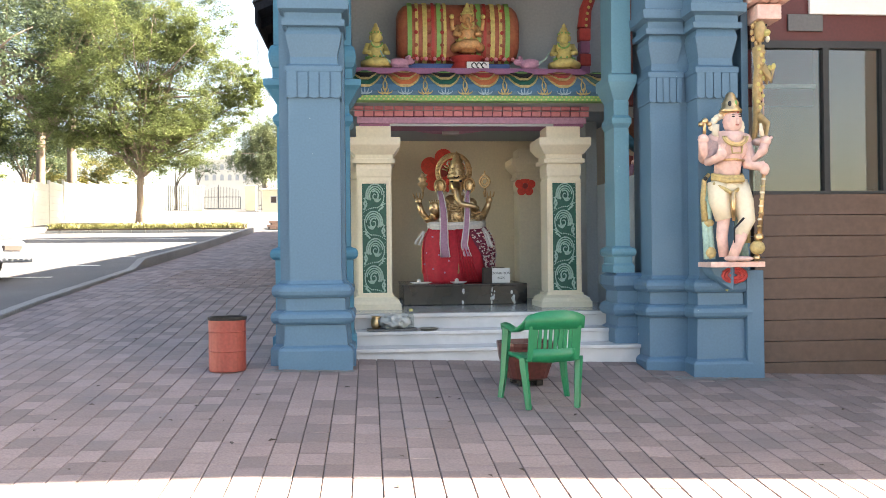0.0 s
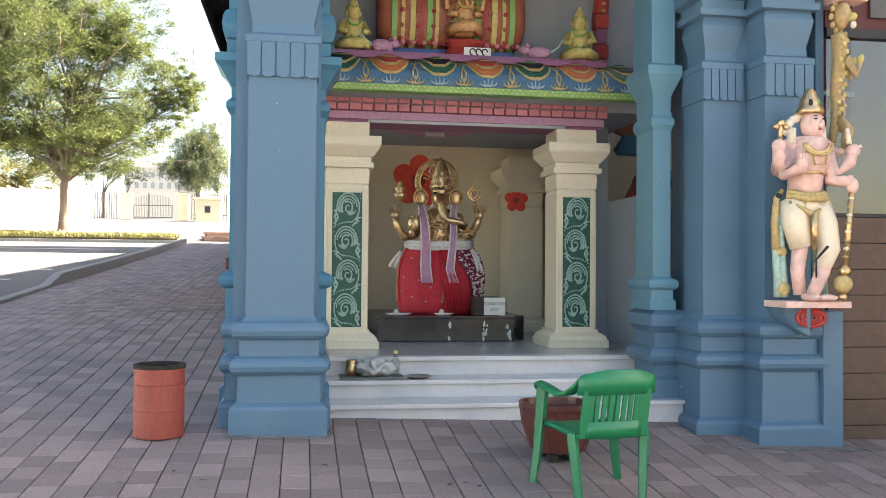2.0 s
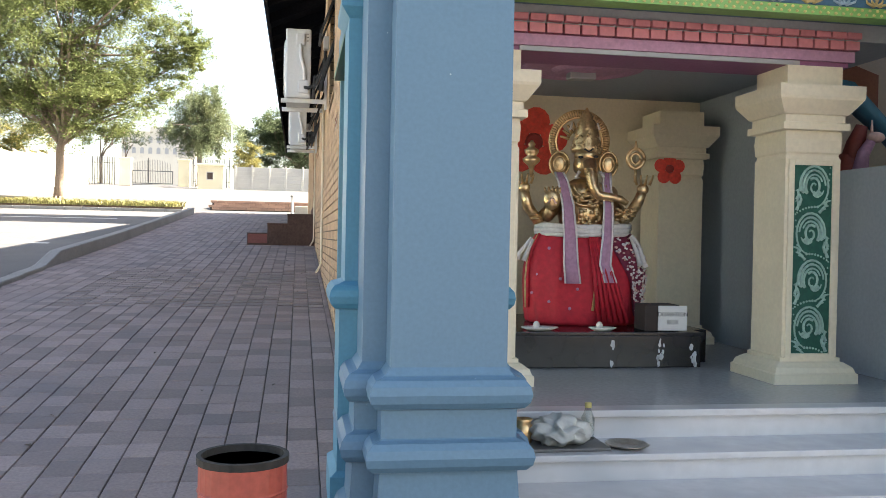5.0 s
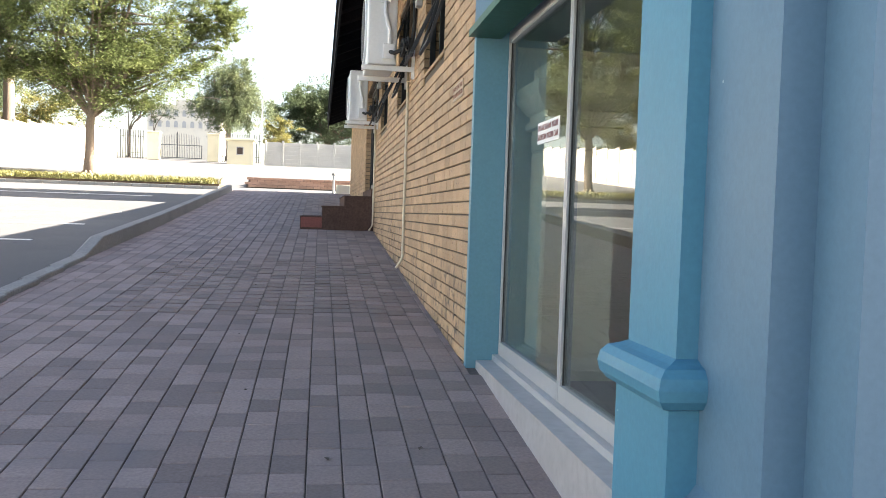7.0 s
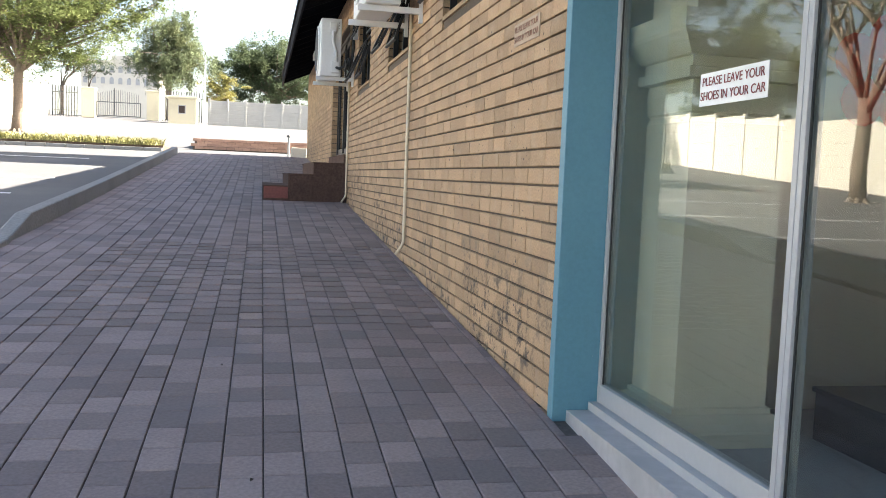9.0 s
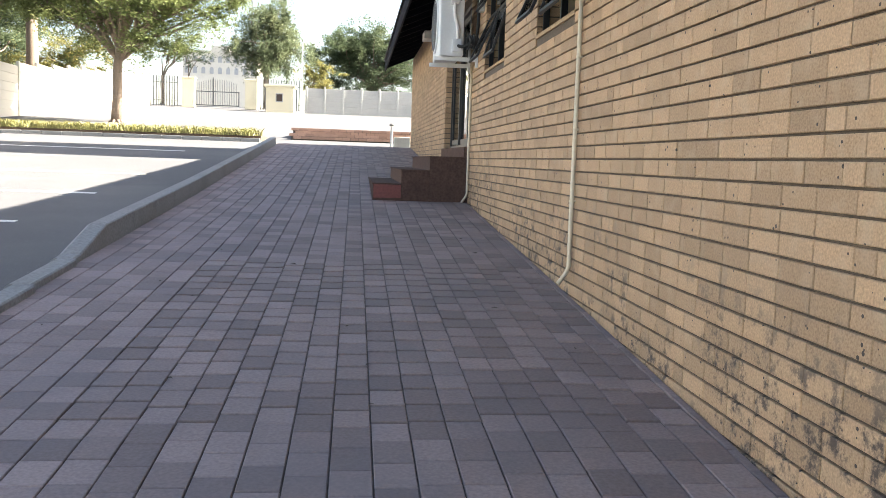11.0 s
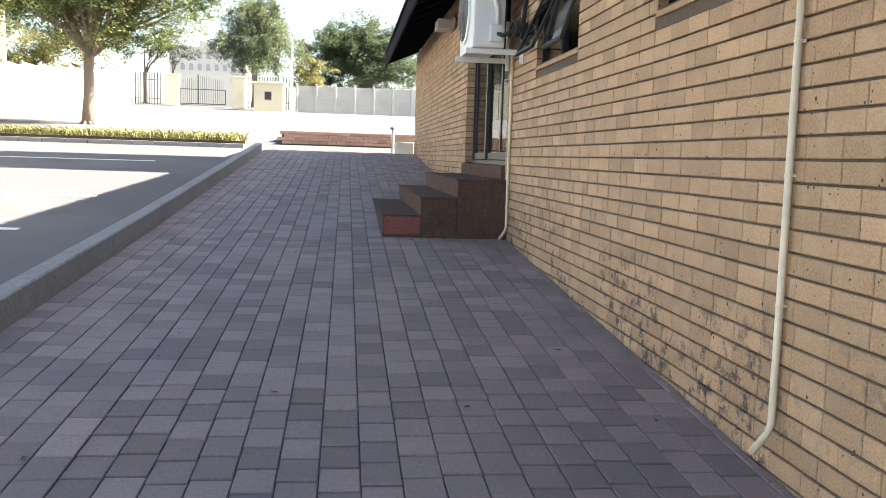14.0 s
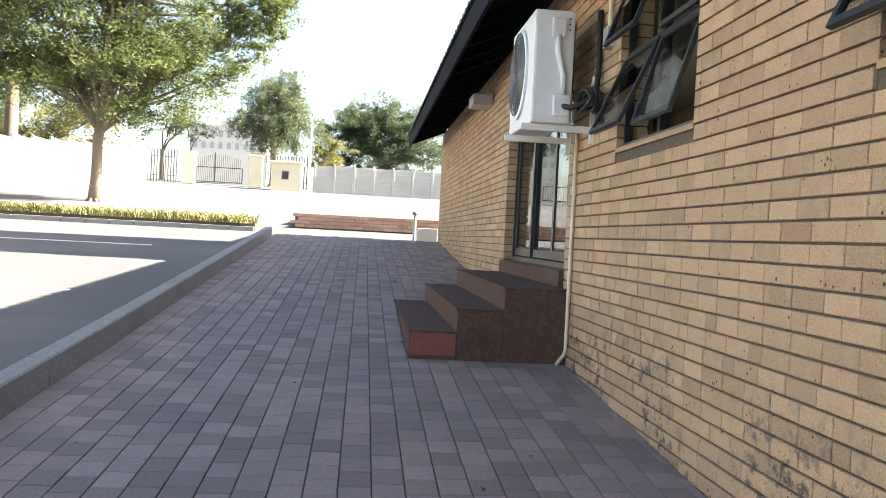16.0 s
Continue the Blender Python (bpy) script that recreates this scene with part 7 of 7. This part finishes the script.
# ---------------------------------------------------------------- parked car
def car(nose_x, y, z):
    c = thing("parked_car", "silver-grey hatchback parked on the asphalt", "car", (nose_x, y, z))
    prof = [(0, .30), (-.02, .52), (-.10, .66), (-.55, .80), (-1.05, .88), (-1.75, 1.36), (-2.2, 1.44), (-3.1, 1.42), (-3.75, 1.05), (-4.05, .95), (-4.12, .6), (-4.08, .30)]
    bm = bmesh.new()
    rings = []
    for yy, sx, dz in ((-.84, .94, .0), (-.80, .985, .0), (-.55, 1, .0), (.55, 1, 0), (.80, .985, 0), (.84, .94, 0)):
        rings.append([(-2.05 + (x + 2.05) * sx, yy * (1 if zz < .95 else .82), zz) for x, zz in prof])
    loft(bm, rings)
    body = part("body", bm, M["carpaint"], c)
    part("windscreen", loft(bmesh.new(), [[(-1.10, yy, .915), (-1.72, yy * .86, 1.345), (-1.74, yy * .86, 1.36), (-1.14, yy, .93)] for yy in (-.62, .62)]), M["interior"], body)
    for s in (-1, 1):
        part("side_window", loft(bmesh.new(), [[(-1.35, s * .70, .95), (-1.80, s * .695, 1.32), (-3.1, s * .695, 1.33), (-3.5, s * .70, 1.0)], [(-1.35, s * .715, .95), (-1.80, s * .705, 1.32), (-3.1, s * .705, 1.33), (-3.5, s * .715, 1.0)]]), M["interior"], body)
        bm = bmesh.new()
        ball(bm, (-.16, s * .62, .60), .16, 10, (.75, .9, .55))
        part("headlight", bm, M["frame"], body)
    part("bumper", boxes((-.10, .03, -.78, .78, .30, .46), bevel=.03), M["carpaint"], body)
    part("number_plate", boxes((.03, .04, -.26, .26, .36, .45)), M["paperwhite"], body)
    part("grille", boxes((-.03, .012, -.35, .35, .50, .58)), M["interior"], body)
    for x in (-.80, -3.30):
        for s in (-1, 1):
            bm = bmesh.new()
            turned(bm, 0, 0, [(.22, -.09), (.30, -.08), (.30, .08), (.22, .09)], 20)
            bmesh.ops.transform(bm, matrix=pose(x, s * .78, .30, 90, 0, 0), verts=bm.verts)
            w = part("wheel", bm, M["rubber"], c)
            bm = bmesh.new()
            turned(bm, 0, 0, [(.20, -.095), (.19, .095)], 16)
            bmesh.ops.transform(bm, matrix=pose(x, s * .78, .30, 90, 0, 0), verts=bm.verts)
            part("rim", bm, M["frame"], w)


car(-5.12, 3.9, ground_z(-6, 3.9) - .07)


# ---------------------------------------------------------------- pieces of the paving and the brickwork
def share(name, me, parent, m):
    ob = new(name, me)
    ob.parent = parent
    ob.matrix_basis = m
    return ob


def piece_mesh(name, lx, ly, lz, bevel, material):
    bm = bmesh.new()
    rings = []
    for d, z in ((0, -lz), (0, -bevel), (bevel, 0)):
        rings.append([(d, d, z), (lx - d, d, z), (lx - d, ly - d, z), (d, ly - d, z)])
    loft(bm, rings)
    me = bpy.data.meshes.new(name)
    bmesh.ops.recalc_face_normals(bm, faces=bm.faces)
    bm.to_mesh(me)
    bm.free()
    me.materials.append(material)
    return me


def add_piece(verts, faces, corner, ax, ay, up, lx, ly, lz, bevel):
    """Appends one bevelled block: its face spans ax and ay, and looks along up."""
    i = len(verts)
    for d, h in ((0, -lz), (0, -bevel), (bevel, 0)):
        for u, v in ((d, d), (lx - d, d), (lx - d, ly - d), (d, ly - d)):
            verts.append((corner[0] + ax[0] * u + ay[0] * v + up[0] * h, corner[1] + ax[1] * u + ay[1] * v + up[1] * h, corner[2] + ax[2] * u + ay[2] * v + up[2] * h))
    for r in (0, 4):
        for k in range(4):
            faces.append((i + r + k, i + r + (k + 1) % 4, i + r + 4 + (k + 1) % 4, i + r + 4 + k))
    faces.append((i + 8, i + 9, i + 10, i + 11))


PW, PL, GAP = 0.147, 0.200, 0.005
rg = random.Random(21)
paver_me = piece_mesh("paver", PW - GAP, PL - GAP, .012, .0035, M["paver"])
verts, faces, count = [], [], 0
ncol = int((9.0 - (KERB_X + .004)) / PW)
for ci in range(ncol):
    x = KERB_X + .004 + ci * PW
    y = -13.0 + rg.random() * PL
    if x > 0.06 and x < 3.9:
        ymax = -3.4
    elif x >= 3.9:
        ymax = -3.75
    else:
        ymax = PAVE_END - .2
    while y < ymax:
        if x > -.035 and y + PL > (-.07 if x < .06 else -3.3):
            break
        w = -.005 - x if y + PL > -.07 and x + PW > -.005 else PW - GAP
        zc, zx, zy = ground_z(x, y), ground_z(x + PW, y), ground_z(x, y + PL)
        lift = rg.uniform(-.0015, .0015)
        sx, sy = (zx - zc) / PW, (zy - zc) / PL
        if -2.55 < x < -0.15 and 1.4 < y < 4.9 and count < 300:
            m = Matrix(((1, 0, 0, x), (0, 1, 0, y), (sx, sy, 1, zc + lift), (0, 0, 0, 1)))
            share("paver", paver_me, pavement, m)
            count += 1
        else:
            add_piece(verts, faces, (x, y, zc + lift), (1, 0, sx), (0, 1, sy), (0, 0, 1), w, PL - GAP, .012, .0035)
        y += PL
me = bpy.data.meshes.new("pavers")
me.from_pydata(verts, [], faces)
me.materials.append(M["paver_rest"])
rest = new("pavers", me)
rest.parent = pavement
tagged(rest, "plum-brown paving bricks", kind="stuff")

CH, BL = 0.083, 0.232
BH = CH - 0.010
brick_mes = [piece_mesh("brick", BL - .004, BH, .03, .003, M["brick"]), piece_mesh("half_brick", BL / 2 - .004, BH, .03, .003, M["brick"])]
FACE = Matrix(((0, 0, -1, 0), (1, 0, 0, 0), (0, 1, 0, 0), (0, 0, 0, 1)))   # local x along the wall, y up, z outwards
verts, faces, count = [], [], 0
z_first = 1.417 - 25 * CH
course = 0
while z_first + course * CH < WALL_TOP - .02:
    z = z_first + course * CH
    y = 0.004 - (rg.choice((0, .116)) if course % 2 else 0) - rg.random() * .03
    while y < FAR_END - .01:
        ln = BL
        if rg.random() < .06:
            ln = BL / 2
        a, b = max(y, .004), min(y + ln - .004, FAR_END - .004)
        y += ln
        if b - a < .02:
            continue
        pieces = [(a, b)]
        for c0, c1, z0, z1 in cuts:
            if z + BH > z0 - .02 and z < z1:
                out = []
                for p, q in pieces:
                    if q <= c0 or p >= c1:
                        out.append((p, q))
                    else:
                        if p < c0 - .02:
                            out.append((p, c0))
                        if q > c1 + .02:
                            out.append((c1, q))
                pieces = out
        for p, q in pieces:
            if z + BH < ground_z(0, p) - .03:
                continue
            proud = rg.uniform(-.0015, .002)
            if 2.9 < p < 6.6 and .25 < z < 1.95 and abs(q - p - (BL - .004)) < .002 and count < 300:
                share("brick", brick_mes[0], wall_west, Matrix.Translation((-proud, p, z)) @ FACE)
                count += 1
            else:
                add_piece(verts, faces, (-proud, p, z), (0, 1, 0), (0, 0, 1), (-1, 0, 0), q - p, BH, .03, .003)
    course += 1
# the courses return round the far end and the reveals
for c0, c1, z0, z1 in cuts:
    k = 0
    while z0 + k * CH < z1:
        z = z_first + round((z0 - z_first) / CH + k) * CH
        if z + BH < z1:
            add_piece(verts, faces, (.0, c1 - .012, z), (1, 0, 0), (0, 0, 1), (0, -1, 0), .21, BH, .02, .003)
            add_piece(verts, faces, (.0, c0 + .012, z), (1, 0, 0), (0, 0, 1), (0, 1, 0), .21, BH, .02, .003)
        k += 1
me = bpy.data.meshes.new("bricks")
me.from_pydata(verts, [], faces)
me.materials.append(M["brick_rest"])
rest = new("bricks", me)
rest.parent = wall_west
tagged(rest, "buff face bricks with small dark specks", kind="stuff")
